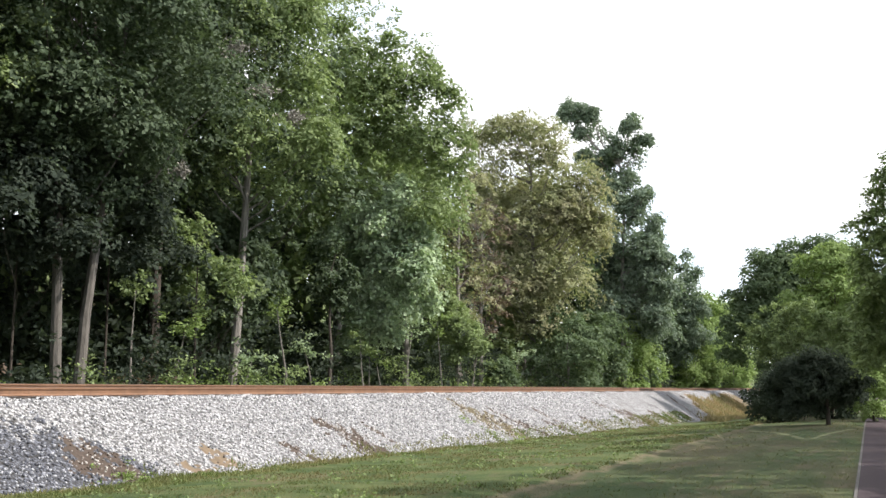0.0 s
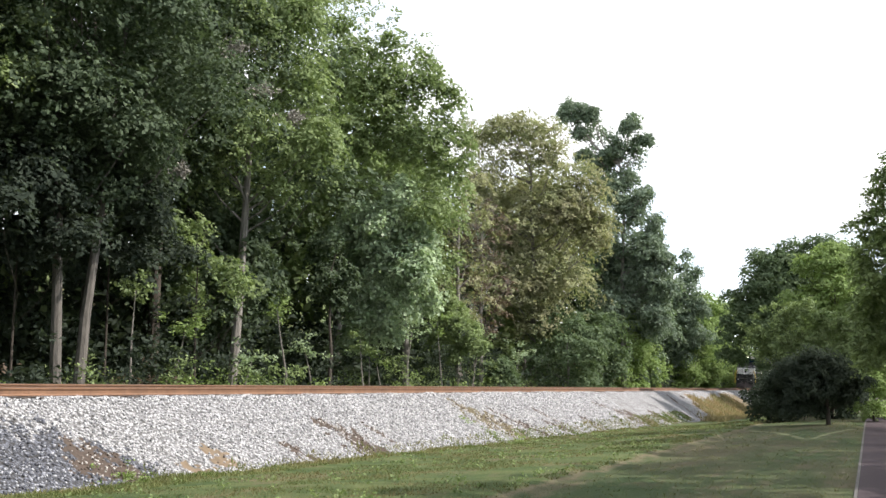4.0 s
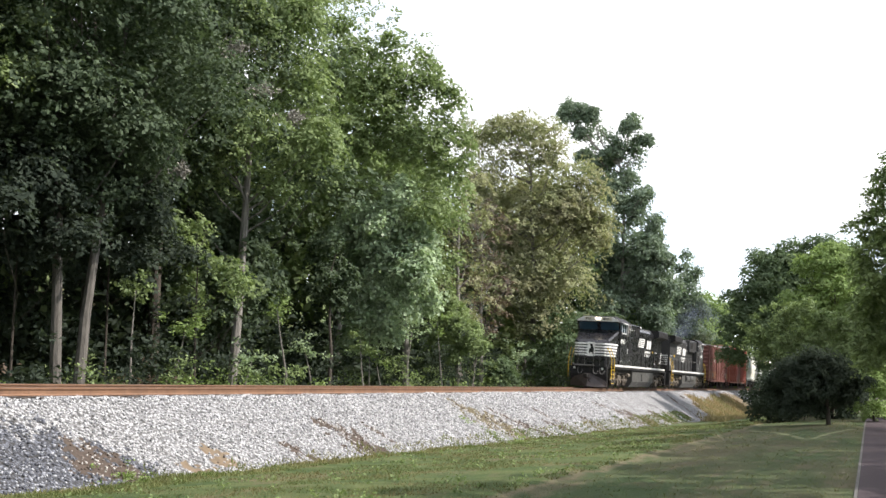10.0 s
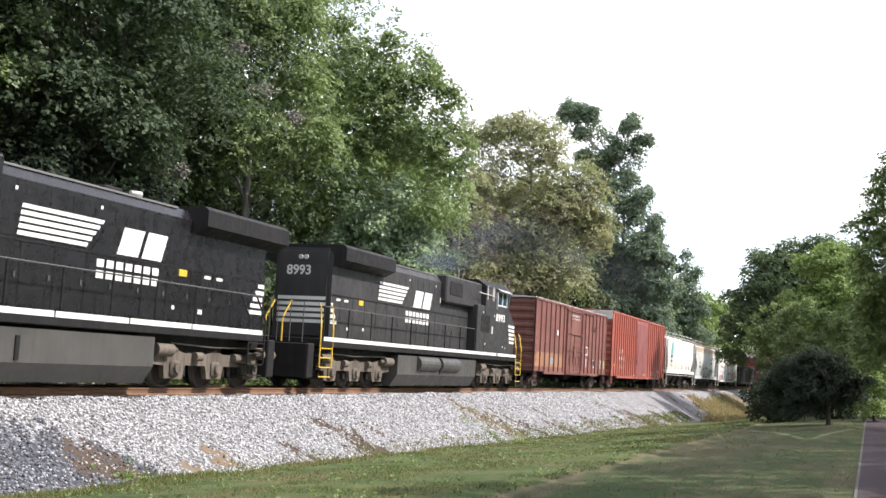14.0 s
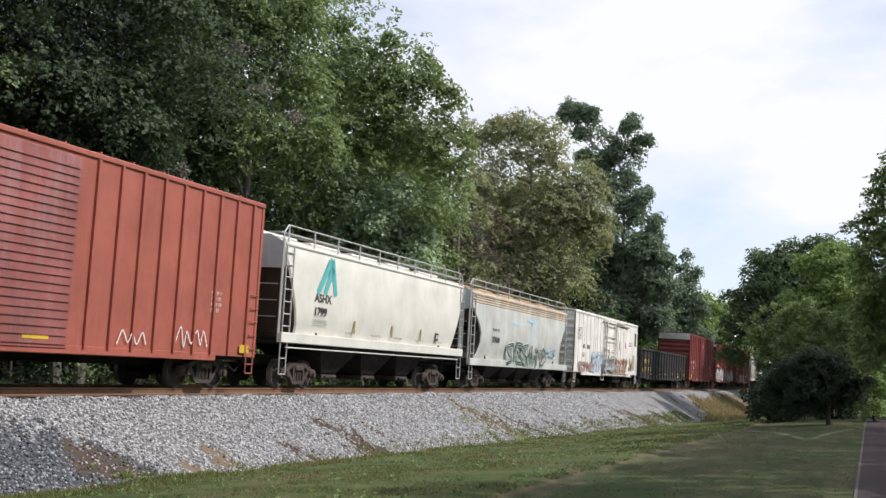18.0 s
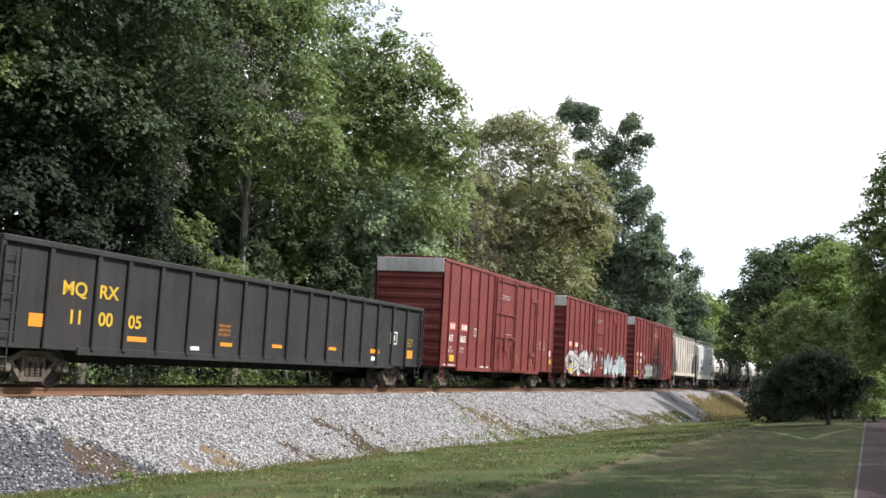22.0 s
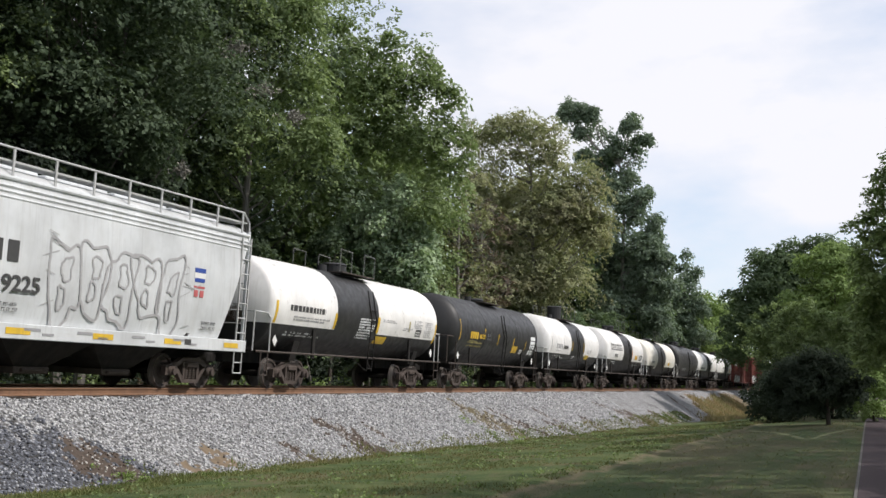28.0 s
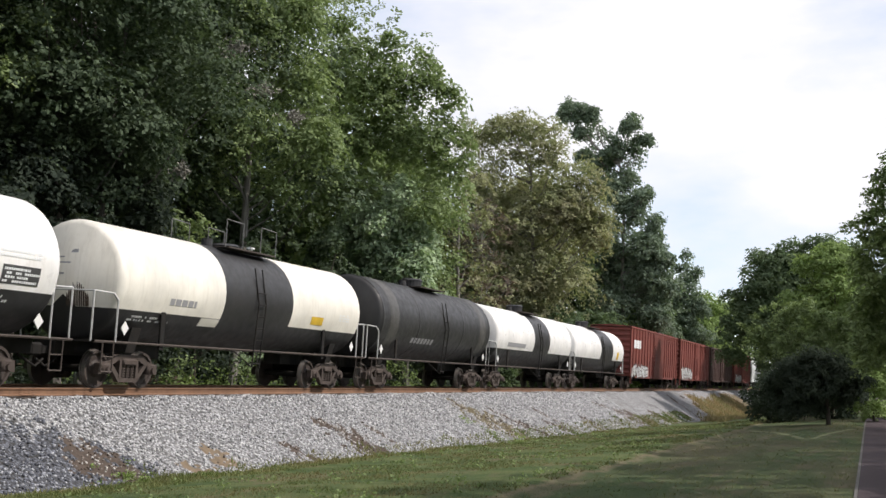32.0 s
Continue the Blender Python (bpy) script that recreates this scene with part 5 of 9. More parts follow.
def side_frame_mesh():
    if "side_frame" not in CACHE:
        s = Shell()
        s.prism_x([(-1.14, 0.34), (-1.12, 0.58), (-0.70, 0.66), (-0.40, 0.80), (0.40, 0.80), (0.70, 0.66), (1.12, 0.58), (1.14, 0.34), (1.01, 0.34), (0.98, 0.48), (0.62, 0.56), (0.34, 0.69), (-0.34, 0.69), (-0.62, 0.56), (-0.98, 0.48), (-1.01, 0.34)], 0.93, 1.07)
        s.prism_x([(-0.74, 0.56), (-0.36, 0.15), (0.36, 0.15), (0.74, 0.56), (0.62, 0.58), (0.29, 0.25), (-0.29, 0.25), (-0.62, 0.58)], 0.94, 1.06)
        for y in (-0.36, 0.28):
            s.box(0.93, 1.07, y, y + 0.09, 0.24, 0.72)
        for y in (-0.88, 0.88):
            s.box(0.94, 1.13, y - 0.16, y + 0.16, 0.34, 0.60, 0.05)
            s.tube((1.06, y, 0.44), (1.19, y, 0.44), 0.10, 0.085, 10)
        for y in (-0.17, 0.0, 0.17):
            s.tube((1.0, y, 0.25), (1.0, y, 0.58), 0.055, 0.055, 8)
            for k in range(5):
                s.tube((1.0, y, 0.275 + 0.06 * k), (1.0, y, 0.31 + 0.06 * k), 0.078, 0.078, 8)
        s.box(0.90, 1.13, -0.27, 0.27, 0.55, 0.70, 0.03)
        CACHE["side_frame"] = s.mesh("side_frame", True)
    return CACHE["side_frame"]


def freight_truck(parent, y, steel=FRAME_BROWN, r=0.44):
    key = ("truck_core",)
    if key not in CACHE:
        s = Shell()
        s.box(-0.95, 0.95, -0.2, 0.2, 0.5, 0.78, 0.03)
        for q in (-0.88, 0.88):
            s.tube((-0.9, q, 0.44), (0.9, q, 0.44), 0.085, 0.085, 10)
            s.box(-0.7, 0.7, q * 0.45 - 0.05, q * 0.45 + 0.05, 0.33, 0.43)
        CACHE[key] = s.mesh("truck")
        CACHE[key].materials.append(UNDER)
    t = part("truck", CACHE[key], UNDER, parent, "two-axle freight truck")
    t.location = (0, y, 0)
    me = side_frame_mesh()
    mk = ("frame", steel.name)
    if mk not in CACHE:
        CACHE[mk] = me.copy()
        CACHE[mk].materials.append(steel)
    for k in (0, 180):
        f = part("side_frame", CACHE[mk], steel, t, "cast steel side frame")
        f.rotation_euler = (0, 0, radians(k))
    for q in (-0.88, 0.88):
        for sx in (1, -1):
            w = part("wheel", wheel_mesh(r), WHEEL, t, "steel wheel with worn tread")
            w.matrix_basis = pose(0.755 * sx, q, r, 0, 0, 0 if sx > 0 else 180)
    return t


def coupler(parent, y, d):
    s = Shell().box(-0.09, 0.09, min(y, y + d * 0.62), max(y, y + d * 0.62), 0.72, 0.92, 0.02)
    e = y + d * 0.62
    s.box(-0.14, 0.14, min(e, e + d * 0.26), max(e, e + d * 0.26), 0.68, 0.98, 0.05)
    s.tube((0.16, y, 0.7), (0.24, y + d * 0.5, 0.45), 0.028, 0.028, 6)
    s.tube((0.24, y + d * 0.5, 0.45), (0.2, y + d * 0.8, 0.62), 0.028, 0.028, 6)
    part("coupler", s, UNDER, parent, "knuckle coupler with air hose")


def rung_mesh(length, r, material):
    key = ("rung", round(length, 2), r, material.name)
    if key not in CACHE:
        CACHE[key] = Shell().tube((0, 0, 0), (0, length, 0), r, r, 6).mesh("rung", True)
        CACHE[key].materials.append(material)
    return CACHE[key]


def ladder(parent, x, y0, y1, z0, z1, rungs, material, r=0.017, stiles=True):
    """Rungs on a side wall, with or without side rails."""
    holder = parent
    if stiles:
        s = Shell()
        for y in (y0, y1):
            s.box(x - 0.02, x + 0.02, y - 0.02, y + 0.02, z0, z1)
        holder = part("ladder", s, material, parent)
    me = rung_mesh(y1 - y0, r, material)
    for i in range(rungs):
        o = part("rung" if stiles else "grab_iron", me, material, holder)
        o.location = (x, y0, z0 + (z1 - z0) * (i + 0.5) / rungs)


def end_ladder(parent, y, x0, x1, z0, z1, rungs, material, r=0.017):
    me = rung_mesh(x1 - x0, r, material)
    for i in range(rungs):
        o = part("grab_iron", me, material, parent)
        o.matrix_basis = pose(x1, y, z0 + (z1 - z0) * (i + 0.5) / rungs, 0, 0, 90)


def stirrup(parent, y, material, w=0.36, z0=0.45, z1=0.95, x=1.48):
    s = Shell().line([(x, y, z1), (x, y, z0), (x, y + w, z0), (x, y + w, z1)], 0.02, 5)
    s.tube((x, y, (z0 + z1) / 2), (x, y + w, (z0 + z1) / 2), 0.018, 0.018, 5)
    part("stirrup_step", s, material, parent)


def vehicle(name, label, category, s0, s1, group="cars of the freight train", turned=False):
    t = thing(name, label, category, group)
    CONSIST.append((t, (s0 + s1) / 2, turned))
    return t, (s1 - s0) / 2


# ---------------- boxcars ----------------
def boxcar(label, s0, s1, top, skin, door, ribs, door_skin=None, white_end=False, style="plug", floor=0.95, drop=(2.0, 2.0), roof_skin=None, x=1.5,
           rib_w=0.085, end_skin=None, name="boxcar", inset=1.8, truck_steel=FRAME_BROWN, rib_deep=0.065, trim_skin=None):
    t, h = vehicle(name, label, "boxcar", s0, s1)
    trim = trim_skin or skin
    for sx in (1, -1):
        part("side_wall", Shell().box(min(sx * (x - 0.06), sx * x), max(sx * (x - 0.06), sx * x), -h, h, floor, top), skin, t)
        part("side_sill", Shell().box(min(sx * (x - 0.1), sx * (x + 0.012)), max(sx * (x - 0.1), sx * (x + 0.012)), -h + drop[0], h - drop[1], floor - 0.14, floor + 0.05, 0.01), trim, t)
        part("top_chord", Shell().box(min(sx * (x - 0.02), sx * (x + 0.05)), max(sx * (x - 0.02), sx * (x + 0.05)), -h, h, top - 0.10, top + 0.02, 0.015), trim, t)
        rm = Shell().prism_x([(-rib_w / 2, floor + 0.02), (rib_w / 2, floor + 0.02), (rib_w / 2, top - 0.1), (-rib_w / 2, top - 0.1)], 0.0, rib_deep).mesh("rib")
        rm.materials.append(skin)
        for y in ribs:
            r = part("rib", rm, skin, t)
            r.matrix_basis = pose(sx * x, y - h, 0, 0, 0, 0 if sx > 0 else 180)
        for y in (-h, h - 0.12):
            part("corner_post", Shell().box(min(sx * (x - 0.1), sx * (x + 0.03)), max(sx * (x - 0.1), sx * (x + 0.03)), y, y + 0.12, floor - 0.02, top - 0.1, 0.012), trim, t)
    # ends with pressed ridges
    for e in (-1, 1):
        prof, n = [], 9
        zt = top - (0.55 if white_end else 0.05)
        for i in range(n):
            z0 = floor + (zt - floor) * i / n
            dz = (zt - floor) / n
            prof += [(0.0, z0), (0.0, z0 + dz * 0.3), (0.085, z0 + dz * 0.5), (0.085, z0 + dz * 0.75), (0.0, z0 + dz * 0.95)]
        outline = [(e * (h - 0.10 + a), z) for a, z in prof] + [(e * (h - 0.10), zt), (e * (h - 0.3), zt), (e * (h - 0.3), floor)]
        part("end_wall", Shell().prism_x(outline, -x + 0.06, x - 0.06), end_skin or skin, t, "pressed steel end wall")
        if white_end:
            part("end_panel", Shell().box(-x + 0.02, x - 0.02, min(e * (h - 0.2), e * (h + 0.03)), max(e * (h - 0.2), e * (h + 0.03)), zt, top + 0.02, 0.015), END_GREY, t, "bare galvanised top panel of the end")
        end_ladder(t, e * (h + 0.07), 0.95, 1.4, floor + 0.1, floor + 2.0, 6, trim)
        part("end_platform", Shell().box(-0.8, 0.8, min(e * (h - 0.05), e * (h + 0.28)), max(e * (h - 0.05), e * (h + 0.28)), floor + 0.1, floor + 0.14), trim, t)
        coupler(t, e * (h - 0.1), e)
        ladder(t, x + 0.06, *((-h + 0.06, -h + 0.46) if e < 0 else (h - 0.46, h - 0.06)), floor + 0.05, floor + 1.9, 5, trim, stiles=False)
        stirrup(t, (-h + 0.08) if e < 0 else (h - 0.44), trim, x=x)
        freight_truck(t, e * (h - inset), truck_steel)
    # roof with cross seams
    s = Shell().prism_y([(-x, top), (x, top), (x - 0.05, top + 0.05), (0, top + 0.14), (-x + 0.05, top + 0.05)], -h, h)
    roof = part("roof", s, roof_skin or trim, t)
    s = Shell()
    k = int(2 * h / 1.2)
    for i in range(1, k):
        y = -h + 2 * h * i / k
        s.prism_y([(-x + 0.05, top + 0.055), (0, top + 0.145), (x - 0.05, top + 0.055), (x - 0.05, top + 0.09), (0, top + 0.18), (-x + 0.05, top + 0.09)], y - 0.03, y + 0.03)
    part("roof_seam", s, roof_skin or trim, roof)
    part("underframe", Shell().box(-1.3, 1.3, -h + 0.1, h - 0.1, floor - 0.1, floor - 0.002).box(-0.2, 0.2, -h, h, floor - 0.35, floor - 0.1).box(-1.1, 1.1, -0.5, 0.5, floor - 0.4, floor - 0.1), UNDER, t)
    s = Shell().tube((0.7, -1.6, floor - 0.42), (0.7, -0.7, floor - 0.42), 0.16, 0.16, 10).tube((0.3, 1.0, floor - 0.35), (0.3, 4.5, floor - 0.3), 0.02, 0.02, 5)
    part("brake_reservoir", s, UNDER, t)
    # door
    d0, d1 = door[0] - h, door[1] - h
    zb, zt = floor - 0.02, top - 0.18
    ds = door_skin or skin
    X = x + 0.045
    dr = part("door", Shell().box(x - 0.01, X, d0, d1, zb, zt, 0.012), ds, t, "sliding plug door" if style == "plug" else "ribbed sliding door")
    w = d1 - d0
    if style == "plug":
        s = Shell()
        for z in (zb + 0.06, zb + (zt - zb) * 0.36, zb + (zt - zb) * 0.62, zt - 0.06):
            s.box(X, X + 0.065, d0 + 0.03, d1 - 0.03, z - 0.04, z + 0.04, 0.008)
        for y in (d0 + 0.05, d1 - 0.05):
            s.box(X, X + 0.065, y - 0.04, y + 0.04, zb + 0.03, zt - 0.03, 0.008)
        s.box(X, X + 0.03, d0 + w * 0.5 - 0.03, d0 + w * 0.5 + 0.03, zb + 0.1, zb + (zt - zb) * 0.62)
        part("door_frame", s, trim, dr)
        for a, b in ((0.2, 0.42), (0.62, 0.84)):
            z0, z1 = zb + (zt - zb) * 0.12, zb + (zt - zb) * 0.27
            s = Shell()
            for y in (d0 + w * a, d0 + w * b):
                s.box(X, X + 0.03, y - 0.025, y + 0.025, z0, z1)
            s.box(X, X + 0.03, d0 + w * a, d0 + w * b, z1, z1 + 0.05)
            part("door_brace", s, trim, dr)
        for y in (d0 + w * 0.17, d0 + w * 0.83):
            part("lock_rod", Shell().tube((X + 0.1, y, zb - 0.05), (X + 0.1, y, zt + 0.08), 0.03, 0.03, 6), trim, dr)
        part("lock_gear", Shell().box(X + 0.03, X + 0.09, d0 + w * 0.44, d0 + w * 0.58, zb + 0.9, zb + 1.6, 0.015).line([(X + 0.09, d0 + w * 0.5, zb + 1.5), (X + 0.11, d0 + w * 0.9, zb + 1.55)], 0.02, 5), trim, dr)
        part("door_rail", Shell().box(X, X + 0.06, d0 - 0.1, d1 + w * 0.75, zb - 0.06, zb - 0.005), trim, dr)
        part("door_rail", Shell().box(X, X + 0.05, d0 - 0.1, d1 + w * 0.75, zt + 0.005, zt + 0.06), trim, dr)
    else:
        n = 22
        for i in range(n):
            z = zb + 0.08 + (zt - zb - 0.16) * i / n
            part("door_ridge", Shell().prism_x([(d0 + 0.06, z), (d1 - 0.06, z), (d1 - 0.06, z + 0.055), (d0 + 0.06, z + 0.055)], X, X + 0.03), ds, dr)
        part("door_rail", Shell().box(X, X + 0.07, d0 - w * 0.1, d1 + w * 0.9, zb - 0.1, zb - 0.02), trim, dr)
        part("door_latch", Shell().box(X, X + 0.08, d0 + 0.02, d0 + 0.16, zb + 0.9, zb + 1.25, 0.01).line([(X + 0.06, d0 + 0.1, zb + 0.9), (X + 0.08, d0 + 0.1, zb + 2.6)], 0.018, 5), trim, dr)
    return t, h


def spread(a, b, n):
    return [a + (b - a) * i / (n - 1) for i in range(n)]


# ---------------- covered hoppers ----------------
def hopper(label, s0, s1, skin, roof_skin=None, ribs=0, eave=4.0, crest=4.3, sill=(1.05, 1.36), straight=False, end_skin=None, rail_z=4.56, chord_lines=0, inset=2.1, bays=3, cut=1.3, waisted=True):
    t, h = vehicle("covered_hopper", label, "hopper car", s0, s1)
    es = end_skin or UNDER
    X = 1.5
    if straight:
        steps = [(sill[1], 1.42, cut * 1.55), (2.2, 1.46, cut * 1.5), (2.3, 1.46, cut * 1.45), (eave - 0.6, 1.46, 0.06), (eave, 1.44, 0.02), (crest - 0.05, 1.0, 0.02), (crest, 0.4, 0.05)]
    elif not waisted:
        up = eave - sill[1]
        steps = [(sill[1] + up * u, w, cut * c) for u, w, c in ((0.0, 1.36, 0.78), (0.1, 1.43, 0.74), (0.25, 1.48, 0.62), (0.4, 1.50, 0.48), (0.55, 1.50, 0.34), (0.7, 1.49, 0.21), (0.82, 1.47, 0.09), (0.94, 1.45, 0.02), (1.0, 1.40, 0.0))]
        steps += [(crest - 0.1, 1.12, 0.0), (crest, 0.5, 0.05)]
    else:
        steps = [(sill[1], 1.34, cut * 0.8), (1.7, 1.42, cut * 1.0), (2.1, 1.48, cut * 1.12), (2.5, 1.50, cut * 1.05), (2.9, 1.50, cut * 0.8), (3.3, 1.49, cut * 0.42), (3.6, 1.47, 0.12), (eave - 0.2, 1.45, 0.02),
                 (eave, 1.40, 0.0), (crest - 0.1, 1.12, 0.0), (crest, 0.5, 0.05)]
    rings = []
    for z, w, c in steps:
        l = h - c - 0.05
        k = 0.05
        rings.append([(-w, -l + k, z), (-w + k, -l, z), (w - k, -l, z), (w, -l + k, z), (w, l - k, z), (w - k, l, z), (-w + k, l, z), (-w, l - k, z)])
    body = part("hopper_body", Shell().loft(rings), skin, t, "", not straight)
    # lower end faces get the dark colour that paints in their shade
    body.data.materials.append(SLOPE_SHADE)
    for face in body.data.polygons:
        if face.index < 8 * (len(rings) - 1) and face.index % 8 in (1, 5) and face.center.z < (eave - 0.5 if skin is not HOP_GREY else eave - 1.0):
            face.material_index = 1
    if roof_skin:
        rr = []
        for z, w, c in steps[-3:]:
            l = h - 0.04
            rr.append([(-w - 0.006, -l, z + 0.006), (w + 0.006, -l, z + 0.006), (w + 0.006, l, z + 0.006), (-w - 0.006, l, z + 0.006)])
        part("roof_sheet", Shell().loft(rr), roof_skin, t, "rust-stained roof sheet")
    for i in range(chord_lines):
        z = eave - 0.42 + 0.11 * i
        for sx in (1, -1):
            part("chord_ridge", Shell().tube((sx * 1.45, -h + 0.15, z), (sx * 1.45, h - 0.15, z), 0.035, 0.035, 6), roof_skin or skin, t)
    for y in (spread(-h + cut * 1.75, h - cut * 1.75, ribs) if ribs else []):
        for sx in (1, -1):
            part("side_post", Shell().box(min(sx * 1.45, sx * 1.53), max(sx * 1.45, sx * 1.53), y - 0.045, y + 0.045, sill[1], eave - 0.02, 0.01), skin, t)
    for sx in (1, -1):
        part("side_sill", Shell().box(min(sx * 1.36, sx * 1.54), max(sx * 1.36, sx * 1.54), -h, h, sill[0], sill[1], 0.015), skin, t)
        part("roof_edge", Shell().tube((sx * 1.43, -h + 0.06, eave - 0.03), (sx * 1.43, h - 0.06, eave - 0.03), 0.05, 0.05, 8), skin, t)
    # discharge bays
    span = (2 * h - 2 * 3.2) / bays
    for i in range(bays):
        y0 = -h + 3.2 + span * i
        ym = y0 + span / 2
        part("hopper_bay", Shell().loft([[(-1.2, y0, sill[0]), (1.2, y0, sill[0]), (1.2, y0 + span, sill[0]), (-1.2, y0 + span, sill[0])],
                                         [(-0.75, ym - 0.5, 0.45), (0.75, ym - 0.5, 0.45), (0.75, ym + 0.5, 0.45), (-0.75, ym + 0.5, 0.45)]]), UNDER, t)
        part("outlet_gate", Shell().box(-0.8, 0.8, ym - 0.55, ym + 0.55, 0.30, 0.45, 0.02).tube((0.85, ym - 0.4, 0.38), (0.85, ym + 0.4, 0.38), 0.04, 0.04, 6), TRUCK_DARK, t)
    part("center_sill", Shell().box(-0.25, 0.25, -h, h, 0.68, 1.0), UNDER, t)
    # ends: slope sheet, frame, ladders, platform
    for e in (-1, 1):
        part("slope_sheet", Shell().loft([[(-1.38, e * (h - cut * 1.9), sill[1]), (1.38, e * (h - cut * 1.9), sill[1]), (1.38, e * (h - cut * 2.0), sill[1]), (-1.38, e * (h - cut * 2.0), sill[1])],
                                          [(-1.4, e * (h - 0.1), eave - 0.3), (1.4, e * (h - 0.1), eave - 0.3), (1.4, e * (h - 0.25), eave - 0.3), (-1.4, e * (h - 0.25), eave - 0.3)]]), es, t, "sloping end sheet")
        part("end_cap", Shell().prism_y([(-1.45, eave - 0.75), (1.45, eave - 0.75), (1.44, eave), (0.9, crest - 0.02), (-0.9, crest - 0.02), (-1.44, eave)], min(e * (h - 0.10), e * (h - 0.03)), max(e * (h - 0.10), e * (h - 0.03))), HOP_GREY if skin is not HOP_TAN else skin, t, "grey upper end sheet")
        s = Shell()
        for px in (-1.40, 1.40):
            s.tube((px, e * (h - 0.03), sill[0]), (px, e * (h - 0.03), eave + 0.1), 0.045, 0.045, 6)
        for px in (-0.5, 0.5):
            s.tube((px, e * (h - 0.1), sill[1]), (px, e * (h - 0.1), eave - 0.7), 0.05, 0.05, 6)
        part("end_post", s, skin, t)
        part("end_platform", Shell().box(-1.35, 1.35, min(e * (h - 1.4), e * h), max(e * (h - 1.4), e * h), sill[0] - 0.05, sill[0] + 0.05), UNDER, t)
        y0, y1 = (-h + 0.05, -h + 0.5) if e < 0 else (h - 0.5, h - 0.05)
        ladder(t, 1.50, y0, y1, sill[1], eave - 0.1, 7, RAILING, 0.02)
        end_ladder(t, e * (h + 0.03), 0.55, 1.3, sill[1] + 0.2, eave - 0.5, 4, RAILING)
        stirrup(t, y0, RAILING, 0.4, 0.45, sill[0])
        coupler(t, e * (h - 0.15), e)
        freight_truck(t, e * (h - inset))
    # roof: running boards, hatches, railing
    for sx in (1, -1):
        part("running_board", Shell().box(min(sx * 0.85, sx * 1.3), max(sx * 0.85, sx * 1.3), -h, h, crest + 0.02, crest + 0.06), RAILING, t)
        s = Shell()
        ys = spread(-h + 0.35, h - 0.35, 10)
        for y in ys:
            s.box(sx * 1.36 - 0.015, sx * 1.36 + 0.015, y - 0.028, y + 0.028, eave + 0.02, rail_z)
        s.line([(sx * 1.40, -h, eave - 0.1), (sx * 1.38, -h + 0.02, rail_z - 0.25), (sx * 1.36, -h + 0.3, rail_z), (sx * 1.36, h - 0.3, rail_z), (sx * 1.38, h - 0.02, rail_z - 0.25), (sx * 1.40, h, eave - 0.1)], 0.024, 6)
        part("roof_railing", s, RAILING, t, "galvanised roof railing")
    for i in range(5):
        y = -h + 2 * h * (i + 0.5) / 5
        part("hatch_cover", Shell().box(-0.4, 0.4, y - 1.1, y + 1.1, crest + 0.01, crest + 0.13, 0.03), roof_skin or skin, t)
    return t, h


